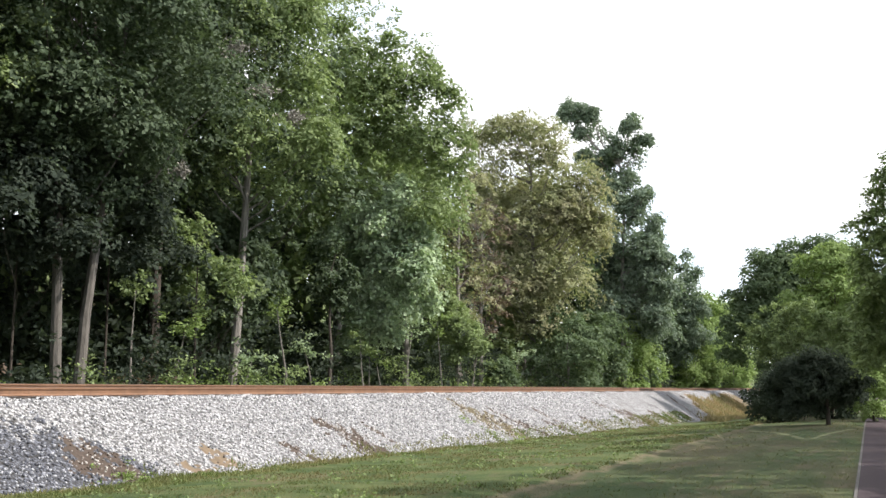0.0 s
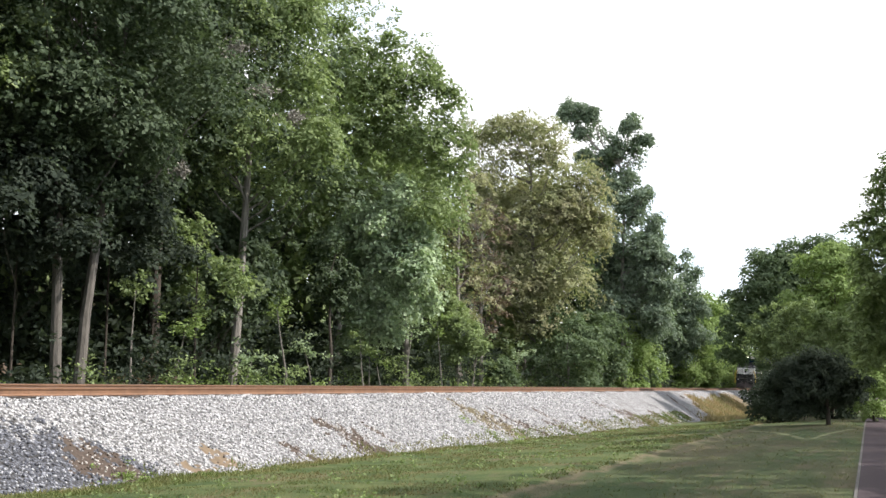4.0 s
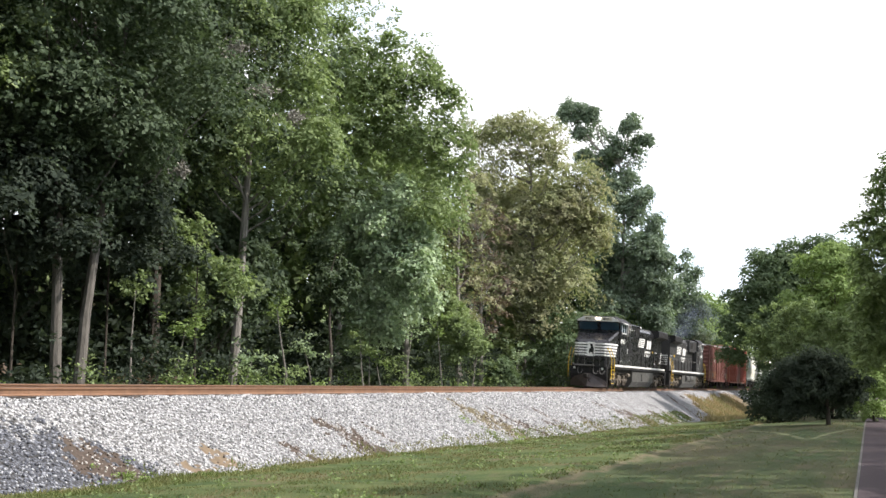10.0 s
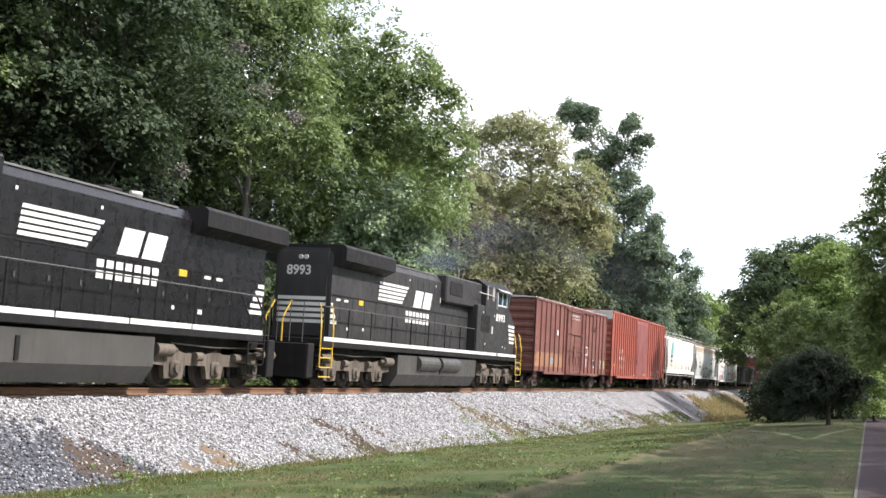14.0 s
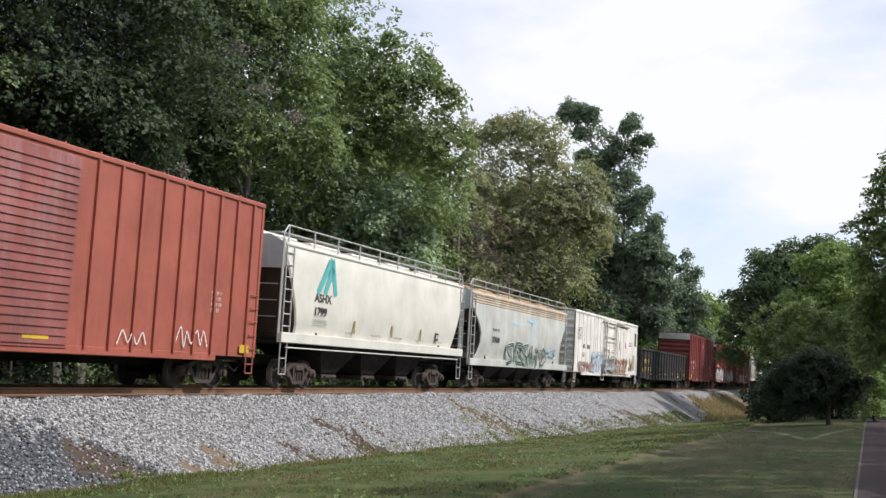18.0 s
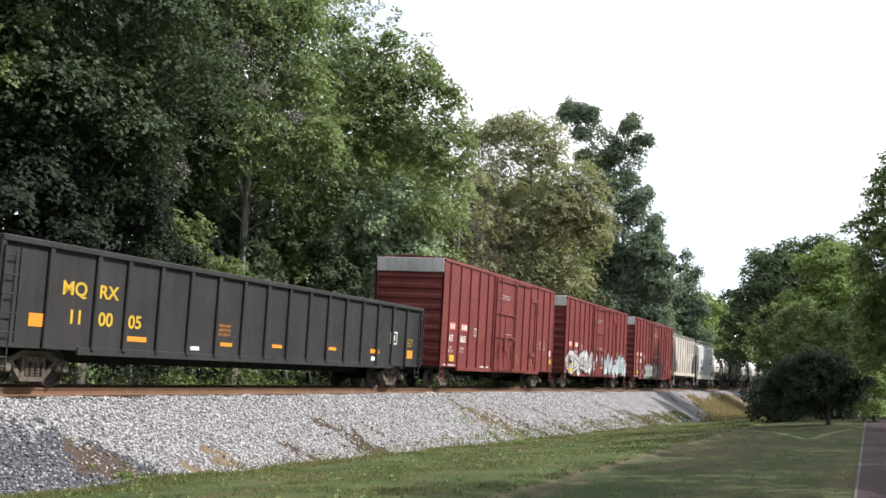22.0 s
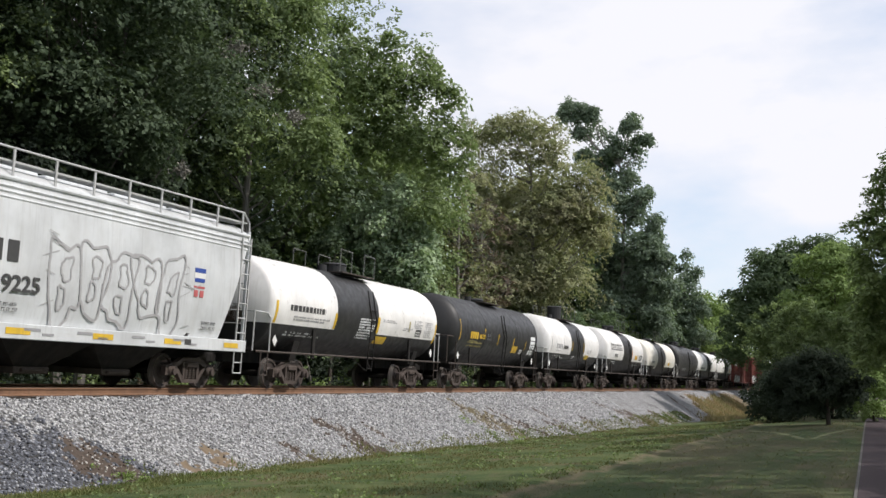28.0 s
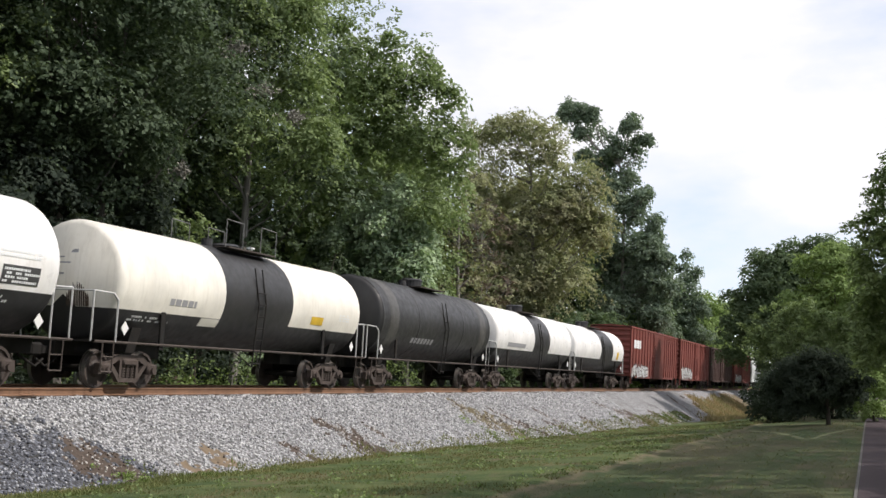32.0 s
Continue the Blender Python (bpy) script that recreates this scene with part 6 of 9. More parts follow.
# ---------------- tank cars ----------------
def tank_car(label, a, b, R, zc, skin, white=None, bands=(), water=None, trucks=None, top_rail=False, cap=TANK_BLACK, dome=True, low_rail=RAILING, high=0.3, round_head=False, bulge=0.40, ladder_y=0.3):
    """a and b are the seams of the shell; bands are the dark stretches of a white tank, water the height below which it is dark."""
    mid = (a + b) / 2
    t = thing("tank_car", label, "tank car", "cars of the freight train")
    CONSIST.append((t, mid, False))
    h = (b - a) / 2
    n = 40

    def angles(r):
        """Corners of one ring: the upper half of them lies above the paint line."""
        wa = -0.3 if water is None else math.asin(max(-1, min(1, (water - zc) / max(r, 0.01))))
        up = n // 2 + 4
        return [wa + (math.pi - 2 * wa) * i / up for i in range(up)] + [math.pi - wa + (math.pi + 2 * wa) * i / (n - up) for i in range(n - up)]

    # shallow dished heads with a tight knuckle
    deep = lambda q: bulge * math.sqrt(max(0.0, 1 - q * q)) if round_head else 0.10 + (bulge - 0.10) * (1 - q * q)
    dish = [(deep(q), max(0.001, R * q)) for q in (0.0, 0.25, 0.5, 0.7, 0.82, 0.9, 0.95)]
    dish += [(deep(0.975), R * 0.975), (deep(0.993), R * 0.993)] if round_head else [(0.095, R * 0.968), (0.065, R * 0.986), (0.025, R * 0.997)]
    cuts = sorted({y - mid for q in bands for y in q} | {-h, -h + 0.02, h - 0.02, h})
    st = [(-h - d, r) for d, r in dish] + [(y, R) for y in cuts] + [(h + d, r) for d, r in reversed(dish)]
    pales, dark = {}, Shell()
    for (y0, r0), (y1, r1) in zip(st, st[1:]):
        g0, g1 = angles(r0), angles(r1)
        for i in range(n):
            j = (i + 1) % n
            q = [(r0 * math.cos(g0[i]), y0, zc + r0 * math.sin(g0[i])), (r0 * math.cos(g0[j]), y0, zc + r0 * math.sin(g0[j])),
                 (r1 * math.cos(g1[j]), y1, zc + r1 * math.sin(g1[j])), (r1 * math.cos(g1[i]), y1, zc + r1 * math.sin(g1[i]))]
            my = (y0 + y1) / 2 + mid
            is_white = white is not None and not any(u < my < v for u, v in bands) and (water is None or i < n // 2 + 4)
            stretch = sum(my > v for u, v in bands)
            (pales.setdefault(stretch, Shell()) if is_white else dark).add(q, [(0, 1, 2, 3)])

    def welded(shell, name, material, lab=""):
        me = bpy.data.meshes.new(name)
        me.from_pydata(shell.v, [], shell.f)
        bm = bmesh.new()
        bm.from_mesh(me)
        bmesh.ops.remove_doubles(bm, verts=bm.verts, dist=0.0008)
        bmesh.ops.recalc_face_normals(bm, faces=bm.faces)
        bm.to_mesh(me)
        bm.free()
        me.shade_smooth()
        part(name, me, material, t, lab)

    if dark.v:
        welded(dark, "tank_shell", skin)
    for pale in pales.values():
        welded(pale, "painted_shell", white, "white painted part of the tank")
    for y in (-h, -h * 0.42, h * 0.42, h) if white is None else ():
        rings = [[((R + q) * math.cos(6.28319 * i / 40), yy, zc + (R + q) * math.sin(6.28319 * i / 40)) for i in range(40)] for yy, q in ((y - 0.06, 0.0), (y - 0.05, 0.007), (y + 0.05, 0.007), (y + 0.06, 0.0))]
        part("weld_seam", Shell().loft(rings, True, False), skin, t, "", True)
    # sill, saddles, side rails
    L = h + 0.85
    part("stub_sill", Shell().box(-0.3, 0.3, -L, -h + 3.2, 0.72, 1.05, 0.02), UNDER, t)
    part("stub_sill", Shell().box(-0.3, 0.3, h - 3.2, L, 0.72, 1.05, 0.02), UNDER, t)
    ty = trucks or (a + 1.0, b - 1.0)
    for k in ty:
        y = k - mid
        part("saddle", Shell().prism_y([(-1.05, 0.85), (1.05, 0.85), (1.2, zc - R * 0.72), (0.7, zc - R * 0.93), (0, zc - R - 0.0), (-0.7, zc - R * 0.93), (-1.2, zc - R * 0.72)], y - 0.18, y + 0.18), UNDER, t)
        freight_truck(t, y)
    for sx in (1, -1):
        s = Shell().tube((sx * 1.34, -L, 1.08), (sx * 1.34, L, 1.08), 0.035, 0.035, 6)
        for k in ty:
            y = k - mid + (0.9 if k < mid else -0.9)
            part("bracket", sbox(Shell(), sx, 1.26, 1.32, y - 0.09, y + 0.09, 0.95, zc - R * 0.42, 0.01), UNDER, t)
        part("side_handrail", s, TRUCK_DARK, t, "thin handrail along the tank")
    for e in (-1, 1):
        part("end_platform", Shell().box(-1.35, 1.35, min(e * (L - 0.75), e * L), max(e * (L - 0.75), e * L), 1.05, 1.11), UNDER, t)
        s = Shell()
        s.line([(1.36, e * (L - 0.75), 1.08), (1.36, e * (L - 0.75), 2.05), (1.3, e * (L - 0.65), 2.2), (1.25, e * L, 2.22), (-1.25, e * L, 2.22), (-1.36, e * (L - 0.75), 2.05), (-1.36, e * (L - 0.75), 1.08)], 0.024, 6)
        s.tube((1.25, e * L, 1.08), (1.25, e * L, 2.22), 0.024, 0.024, 6)
        part("placard", Shell().prism_x([(e * (h - 0.25), 1.25), (e * (h - 0.25) + 0.14, 1.42), (e * (h - 0.25), 1.59), (e * (h - 0.25) - 0.14, 1.42)], 1.33, 1.345), WHITE, t, "white diamond placard")
        part("end_railing", s, low_rail, t, "pale tubular end railing")
        stirrup(t, e * (L - 0.5) - 0.2, TRUCK_DARK, 0.4, 0.4, 1.08, 1.36)
        coupler(t, e * (L - 0.3), e)
    if white is not None:
        dish_y = lambda px, pz: -h - 0.012 - deep(math.sqrt((px * px + (pz - zc) ** 2)) / R)
        s, rng = Shell(), random.Random(int(a))
        for k in range(11):
            px, w = 0.10 + 0.055 * k, 0.034 + 0.02 * rng.random()
            top, low = zc - 0.02 - 0.018 * abs(k - 5) ** 1.7 - 0.12 * rng.random(), water + 0.01
            for j in range(4):
                z0, z1 = low + (top - low) * j / 4, low + (top - low) * (j + 1) / 4
                s.add([(u, dish_y(u, v), v) for u, v in ((px, z0), (px + w, z0), (px + w * (0.3 if j == 3 else 1), z1), (px, z1))], [(0, 1, 2, 3)])
        tagged(part("drip_stain", s, RUST_DRIP, t, "dark brown drip stain on the tank head"), kind="stuff")
        s = Shell()
        for k in range(5):
            z = zc + 0.62 - 0.13 * k
            w = (0.75, 0.4, 0.6, 0.3, 0.45)[k]
            s.add([(px, dish_y(px, pz), pz) for px, pz in ((-0.45, z), (-0.45 + w, z), (-0.45 + w, z + (0.08 if k == 0 else 0.035)), (-0.45, z + (0.08 if k == 0 else 0.035)))], [(0, 1, 2, 3)])
        tagged(part("small_print", s, GREY_SPRAY, t, "small print on the tank head"), kind="stuff")
    # ladder and platform
    s = Shell()
    ya, yb = ladder_y - 0.2, ladder_y + 0.2
    for y in (ya, yb):
        s.line([(1.42, y, 0.62), (R + 0.07, y, zc - 0.1), (R * 0.9, y, zc + R * 0.62)], 0.022, 5)
    for i in range(7):
        z = 0.72 + i * 0.33
        xx = 1.42 + (R + 0.07 - 1.42) * min(1, (z - 0.62) / (zc - 0.72)) if z < zc else R * math.cos(math.asin(min(0.99, (z - zc) / R))) + 0.07
        s.tube((xx, ya, z), (xx, yb, z), 0.018, 0.018, 5)
    s.line([(1.42, ya, 0.62), (1.0, ya - 0.45, 1.1)], 0.02, 5).line([(1.42, yb, 0.62), (1.0, yb + 0.45, 1.1)], 0.02, 5)
    part("side_ladder", s, UNDER, t, "black ladder to the manway")
    zt = zc + R
    if dome:
        part("manway", Shell().tube((0, 0, zt - 0.05), (0, 0, zt + high), 0.42, 0.42, 18).tube((0, 0, zt + high), (0, 0, zt + high + 0.06), 0.46, 0.38, 18), cap, t)
        part("valve_bonnet", Shell().tube((0, -0.95, zt - 0.05), (0, -0.95, zt + 0.22), 0.17, 0.15, 12), cap, t)
        part("vent_pipe", Shell().tube((0.0, 0.8, zt - 0.05), (0.0, 0.8, zt + 0.18), 0.1, 0.1, 10), cap, t)
    part("top_platform", Shell().box(0.42, 0.95, -1.3, 1.3, zt - 0.06, zt - 0.02).box(-0.95, -0.42, -1.3, 1.3, zt - 0.06, zt - 0.02), TRUCK_DARK, t)
    if top_rail:
        for y in (-0.95, 0.95):
            for sx in (0.9, -0.9):
                s = Shell().line([(sx, y - 0.45, zt - 0.06), (sx, y - 0.45, zt + 0.72), (sx, y + 0.45, zt + 0.69), (sx, y + 0.45, zt - 0.06)], 0.015, 5)
                part("platform_railing", s, RAILING_DULL, t, "thin grey railing beside the manway")
    return t, h


def on_tank(parent, R, zc, y0, y1, z0, z1, material, lift=0.006, name="stencil", label="painted marking"):
    """A marking that follows the tank's curve."""
    a0, a1 = math.asin((z0 - zc) / R), math.asin((z1 - zc) / R)
    rings = []
    for k in range(5):
        a = a0 + (a1 - a0) * k / 4
        rings.append([((R + lift) * math.cos(a), y0, zc + (R + lift) * math.sin(a)), ((R + lift) * math.cos(a), y1, zc + (R + lift) * math.sin(a))])
    s = Shell().loft(rings, False, False)
    return part(name, s, material, parent, label)


def tank_print(parent, R, zc, y0, y1, z0, z1, rows, material, seed=1, fill=0.85, label="rows of unreadable small print"):
    """Unreadable print in rows of short bars on the tank's curve."""
    rng, s, pitch = random.Random(seed), Shell(), (z1 - z0) / rows
    for i in range(rows):
        lo, y = z0 + pitch * i, y0
        end = y1 - (y1 - y0) * 0.35 * rng.random()
        while y < end:
            w = pitch * (0.35 + 0.5 * rng.random())
            if rng.random() < fill:
                g = [math.asin((z - zc) / R) for z in (lo, lo + pitch * 0.58)]
                s.add([((R + 0.008) * math.cos(q), u, zc + (R + 0.008) * math.sin(q)) for q, u in ((g[0], y), (g[0], min(y + w, end)), (g[1], min(y + w, end)), (g[1], y))], [(0, 1, 2, 3)])
            y += w + pitch * 0.18
    return tagged(part("small_print", s, material, parent, label), kind="stuff")


# ---------------- locomotives ----------------
def loco_truck(parent, y):
    key = ("loco_truck",)
    if key not in CACHE:
        s = Shell()
        s.box(-0.9, 0.9, -2.5, 2.5, 0.62, 0.8, 0.03)
        for q in (-1.9, 0, 1.9):
            s.tube((-0.95, q, 0.53), (0.95, q, 0.53), 0.1, 0.1, 10)
            s.tube((-0.5, q + 0.5, 0.55), (0.5, q + 0.5, 0.55), 0.3, 0.3, 12)
        CACHE[key] = s.mesh("truck")
        CACHE[key].materials.append(UNDER)
        s = Shell()
        out = [(-2.95, 0.62), (-2.8, 0.98), (-2.0, 1.02), (-1.5, 0.92), (-0.4, 0.92), (0.0, 1.02), (0.4, 0.92), (1.5, 0.92), (2.0, 1.02), (2.8, 0.98), (2.95, 0.62),
               (2.35, 0.58), (2.3, 0.26), (1.5, 0.26), (1.4, 0.60), (0.45, 0.60), (0.35, 0.26), (-0.35, 0.26), (-0.45, 0.60), (-1.4, 0.60), (-1.5, 0.26), (-2.3, 0.26), (-2.35, 0.58)]
        s.prism_x(out, 1.0, 1.14)
        for q in (-1.9, 0, 1.9):
            s.box(1.12, 1.22, q - 0.2, q + 0.2, 0.32, 0.72, 0.05)
            s.tube((1.2, q, 0.53), (1.29, q, 0.53), 0.15, 0.13, 12)
            for k in (-0.32, 0.32):
                for j in range(4):
                    s.tube((1.07, q + k, 0.5 + 0.07 * j), (1.07, q + k, 0.53 + 0.07 * j), 0.09, 0.09, 8)
        for q in (-2.55, 2.55):
            s.tube((1.22, q - 0.35, 0.98), (1.22, q + 0.35, 0.98), 0.16, 0.16, 12)
            s.tube((1.22, q + 0.35 * (1 if q < 0 else -1), 0.98), (1.22, q + 0.6 * (1 if q < 0 else -1), 0.98), 0.06, 0.06, 8)
        for q in (-0.95, 0.95):
            s.tube((1.2, q - 0.16, 0.84), (1.2, q + 0.16, 0.84), 0.12, 0.12, 10)
        s.line([(1.25, -2.3, 1.15), (1.25, -0.3, 1.1), (1.25, 2.3, 1.15)], 0.025, 6)
        CACHE["loco_frame"] = s.mesh("side_frame", True)
        CACHE["loco_frame"].materials.append(TRUCK_TAN)
        CACHE["shoe"] = Shell().box(0.95, 1.05, -0.07, 0.07, 0.3, 0.75, 0.02).mesh("brake_shoe")
        CACHE["shoe"].materials.append(UNDER)
    t = part("truck", CACHE[key], UNDER, parent, "three-axle locomotive truck")
    t.location = (0, y, 0)
    for k in (0, 180):
        f = part("side_frame", CACHE["loco_frame"], TRUCK_TAN, t, "dusty cast steel side frame")
        f.rotation_euler = (0, 0, radians(k))
    for q in (-1.9, 0, 1.9):
        for sx in (1, -1):
            w = part("wheel", wheel_mesh(0.53), WHEEL, t)
            w.matrix_basis = pose(0.755 * sx, q, 0.53, 0, 0, 0 if sx > 0 else 180)
            b = part("brake_shoe", CACHE["shoe"], UNDER, t)
            b.matrix_basis = pose(0, q + 0.62, 0, 0, 0, 0 if sx > 0 else 180)


def both(fn):
    for sx in (1, -1):
        fn(sx)


def locomotive(label, s0, s1, number, logo_y, turned, tanks, tail_number, wing, tank, bogies, skin=BLACK):
    t, h = vehicle("locomotive", label, "locomotive", s0, s1, "locomotives of the freight train", turned)
    Y = lambda v: v - h
    E = 2 * h
    near = -1 if turned else 1
    tail = 2.9 if turned else 1.0          # depth of the platform behind the long hood
    part("frame", Shell().box(-1.5, 1.5, Y(3.1), Y(E - 1.6), 1.34, 1.60, 0.02).box(-1.1, 1.1, Y(1.9), Y(E - 0.9), 1.1, 1.42, 0.02).box(-1.0, 1.0, Y(3), Y(E - 3), 0.95, 1.34), BLACK_DULL, t)
    # white frame stripe in pieces
    for sx in (1, -1):
        for a, b in ((3.15, 6.0), (6.2, 9.0), (9.05, 11.6), (11.65, 14.2), (14.25, 16.8), (16.85, 19.4), (19.45, E - 1.7)):
            part("frame_stripe", sbox(Shell(), sx, 1.5, 1.508, Y(a), Y(b), 1.53, 1.66), WHITE, t, "white stripe along the frame")
    # pilot and plow
    part("pilot", Shell().prism_x([(Y(1.75), 0.95), (Y(1.75), 1.42), (Y(2.2), 1.42), (Y(2.2), 0.4), (Y(2.0), 0.4)], -1.25, 1.25), BLACK_DULL, t)
    part("snow_plow", Shell().loft([[(-1.24, Y(2.0), 1.0), (0, Y(1.7), 1.0), (1.24, Y(2.0), 1.0), (1.24, Y(2.2), 1.0), (-1.24, Y(2.2), 1.0)],
                                    [(-1.24, Y(1.9), 0.12), (0, Y(1.35), 0.12), (1.24, Y(1.9), 0.12), (1.24, Y(2.15), 0.12), (-1.24, Y(2.15), 0.12)]]), PLOW, t, "dusty brownish black snow plow")
    part("rear_pilot", Shell().box(-1.45, 1.45, Y(E - 1.2), Y(E - 0.8), 0.35, 1.42, 0.03), BLACK_DULL, t)
    part("front_deck", Shell().box(-1.25, 1.25, Y(1.7), Y(3.1), 1.40, 1.47, 0.01), BLACK_DULL, t)
    part("anticlimber", Shell().box(-1.0, 0.4, Y(1.55), Y(1.75), 1.46, 1.56, 0.03), TANK_GREY, t)
    for q in (-0.7, 0.35, 0.8):
        part("air_hose", Shell().line([(q, Y(1.74), 1.35), (q + 0.03, Y(1.55), 1.1), (q + 0.12, Y(1.5), 0.95), (q + 0.26, Y(1.55), 0.98), (q + 0.34, Y(1.66), 1.2)], 0.026, 6), TANK_GREY, t, "hanging air hose")
    coupler(t, Y(1.75), -1)
    coupler(t, Y(E - 0.75), 1)
    # step wells with yellow edges, at both ends
    for sx in (1, -1):
        for y0 in (2.2, E - 2.35):
            st = part("step_well", sbox(Shell(), sx, 0.95, 1.0, Y(y0), Y(y0 + 0.8), 0.3, 1.5), BLACK_DULL, t)
            for i in range(4):
                z = 0.38 + 0.3 * i
                part("step", sbox(Shell(), sx, 1.0, 1.46, Y(y0), Y(y0 + 0.8), z, z + 0.03), BLACK_DULL, st)
                part("step_edge", sbox(Shell(), sx, 1.455, 1.475, Y(y0), Y(y0 + 0.8), z, z + 0.035), YELLOW if y0 < 3 or turned else BLACK_DULL, st)
            for yy, b in ((y0 - 0.03, 0.0), (y0 + 0.83, 0.0)):
                part("grab_rail", Shell().line([(sx * 1.48, Y(yy), 0.7), (sx * 1.48, Y(yy), 1.95), (sx * 1.3, Y(yy - 0.25), 2.6), (sx * 1.2, Y(yy - 0.3), 2.72)], 0.024, 6), YELLOW if y0 < 3 or turned else BLACK_DULL, t, "painted grab rail")
    # end railings
    s = Shell()
    for y in (1.8, E - 0.8):
        for a, b in ((-1.2, -0.3), (0.3, 1.2)):
            s = Shell()
            for q in (a, (a + b) / 2, b):
                s.tube((q, Y(y), 1.45), (q, Y(y), 2.7), 0.016, 0.016, 6)
            for z in (2.7, 2.2):
                s.tube((a, Y(y), z), (b, Y(y), z), 0.016, 0.016, 6)
            part("end_railing", s, TANK_GREY, t, "grey end railing")
    # nose
    def ring(y, w, zs, c=0.22):
        lo, hi = zs
        return [(-w, Y(y + c), lo), (-w + c, Y(y), lo), (w - c, Y(y), lo), (w, Y(y + c), lo), (w, Y(y + c), hi), (w - c, Y(y), hi), (-w + c, Y(y), hi), (-w, Y(y + c), hi)]
    nose = Shell()
    prof = [(2.35, 1.46, 1.15), (2.35, 3.05, 1.15), (2.5, 3.25, 1.16), (3.0, 3.45, 1.2), (4.45, 3.98, 1.3)]
    top = [(y, z) for y, z, w in prof]
    L = []
    for y, w in ((2.35, 0.92), (2.55, 1.18), (4.6, 1.44)):
        zt = 3.08 if y < 2.4 else (3.26 if y < 2.6 else 4.03)
        L.append([(-w, Y(y), 1.46), (w, Y(y), 1.46), (w, Y(y), zt - 0.12), (w - 0.1, Y(y), zt), (-w + 0.1, Y(y), zt), (-w, Y(y), zt - 0.12)])
    nose.loft(L)
    part("nose", nose, skin, t, "glossy black wide nose")
    # five stripes wrapped round the nose
    for i in range(5):
        z0 = 2.18 + 0.19 * i
        hgt = 0.115
        part("nose_stripe", Shell().box(-0.93, 0.93, Y(2.338), Y(2.349), z0, z0 + hgt), WHITE, t, "white nose stripe")
        for sx in (1, -1):
            e = 4.25 - 0.1 * (4 - i)
            we = 1.18 + (1.44 - 1.18) * (e - 2.55) / 2.05
            s = Shell()
            s.add([(sx * 0.925, Y(2.34), z0), (sx * 1.19, Y(2.545), z0), (sx * 1.19, Y(2.545), z0 + hgt), (sx * 0.925, Y(2.34), z0 + hgt)], [(0, 1, 2, 3)])
            s.add([(sx * 1.19, Y(2.545), z0), (sx * (we + 0.012), Y(e), z0), (sx * (we + 0.012), Y(e + 0.03), z0 + hgt), (sx * 1.19, Y(2.545), z0 + hgt)], [(0, 1, 2, 3)])
            part("nose_stripe", s, WHITE, t, "white nose stripe")
    part("nose_emblem", Shell().box(-0.26, 0.26, Y(2.328), Y(2.337), 2.14, 3.1), WHITE, t, "white emblem panel")
    part("emblem_figure", Shell().prism_y([(-0.16, 2.3), (0.02, 2.42), (0.14, 2.25), (0.17, 2.6), (0.08, 2.95), (-0.12, 3.0), (-0.02, 2.75), (-0.14, 2.6)], Y(2.322), Y(2.327)), skin, t)
    for q in (0.62, -0.62):
        part("marker_light", Shell().tube((q, Y(2.4), 1.95), (q, Y(2.28), 1.95), 0.1, 0.1, 14), BLACK_DULL, t)
    part("ditch_light", Shell().tube((0.95, Y(1.78), 1.32), (0.95, Y(1.68), 1.32), 0.08, 0.08, 14), SILVER, t, "ditch light")
    part("ditch_light", Shell().tube((-0.95, Y(1.78), 1.32), (-0.95, Y(1.68), 1.32), 0.08, 0.08, 14), SILVER, t, "ditch light")
    # cab
    part("cab", Shell().loft([[(-1.5, Y(4.55), 1.6), (1.5, Y(4.55), 1.6), (1.5, Y(8.05), 1.6), (-1.5, Y(8.05), 1.6)], [(-1.5, Y(4.55), 4.0), (1.5, Y(4.55), 4.0), (1.5, Y(8.05), 4.0), (-1.5, Y(8.05), 4.0)],
                              [(-1.5, Y(4.28), 4.58), (1.5, Y(4.28), 4.58), (1.5, Y(8.05), 4.58), (-1.5, Y(8.05), 4.58)]]), skin, t, "black cab with wide windows")
    part("cab_roof", Shell().loft([[(-1.54, Y(y), 4.56), (1.54, Y(y), 4.56), (1.5, Y(y), 4.64), (1.1, Y(y), zt), (-1.1, Y(y), zt), (-1.5, Y(y), 4.64)] for y, zt in ((4.15, 4.93), (4.6, 4.98), (8.15, 4.90))]), BLACK_DULL, t)
    part("brow", Shell().prism_y([(-1.52, 4.60), (1.52, 4.60), (1.42, 4.70), (1.05, 4.91), (-1.05, 4.91), (-1.42, 4.70)], Y(4.08), Y(4.145)), SILVER, t, "silver brow over the windshield")
    for sx in (1, -1):
        part("number_board", Shell().box(min(sx * 0.3, sx * 0.95), max(sx * 0.3, sx * 0.95), Y(4.05), Y(4.079), 4.67, 4.87, 0.008), BOARD, t, "pale lit number board")
        ob = part("lettering", letters(number, 0.19), INK, t, "dark number on the board")
        ob.matrix_basis = Matrix(((1, 0, 0, 0.36 if sx > 0 else -0.89), (0, 0, -1, Y(4.045)), (0, 1, 0, 4.70), (0, 0, 0, 1)))
    part("headlight", Shell().tube((-0.1, Y(4.10), 4.78), (-0.1, Y(4.02), 4.78), 0.075, 0.075, 16).tube((0.12, Y(4.10), 4.78), (0.12, Y(4.02), 4.78), 0.075, 0.075, 16), LAMP, t, "lit twin headlight")
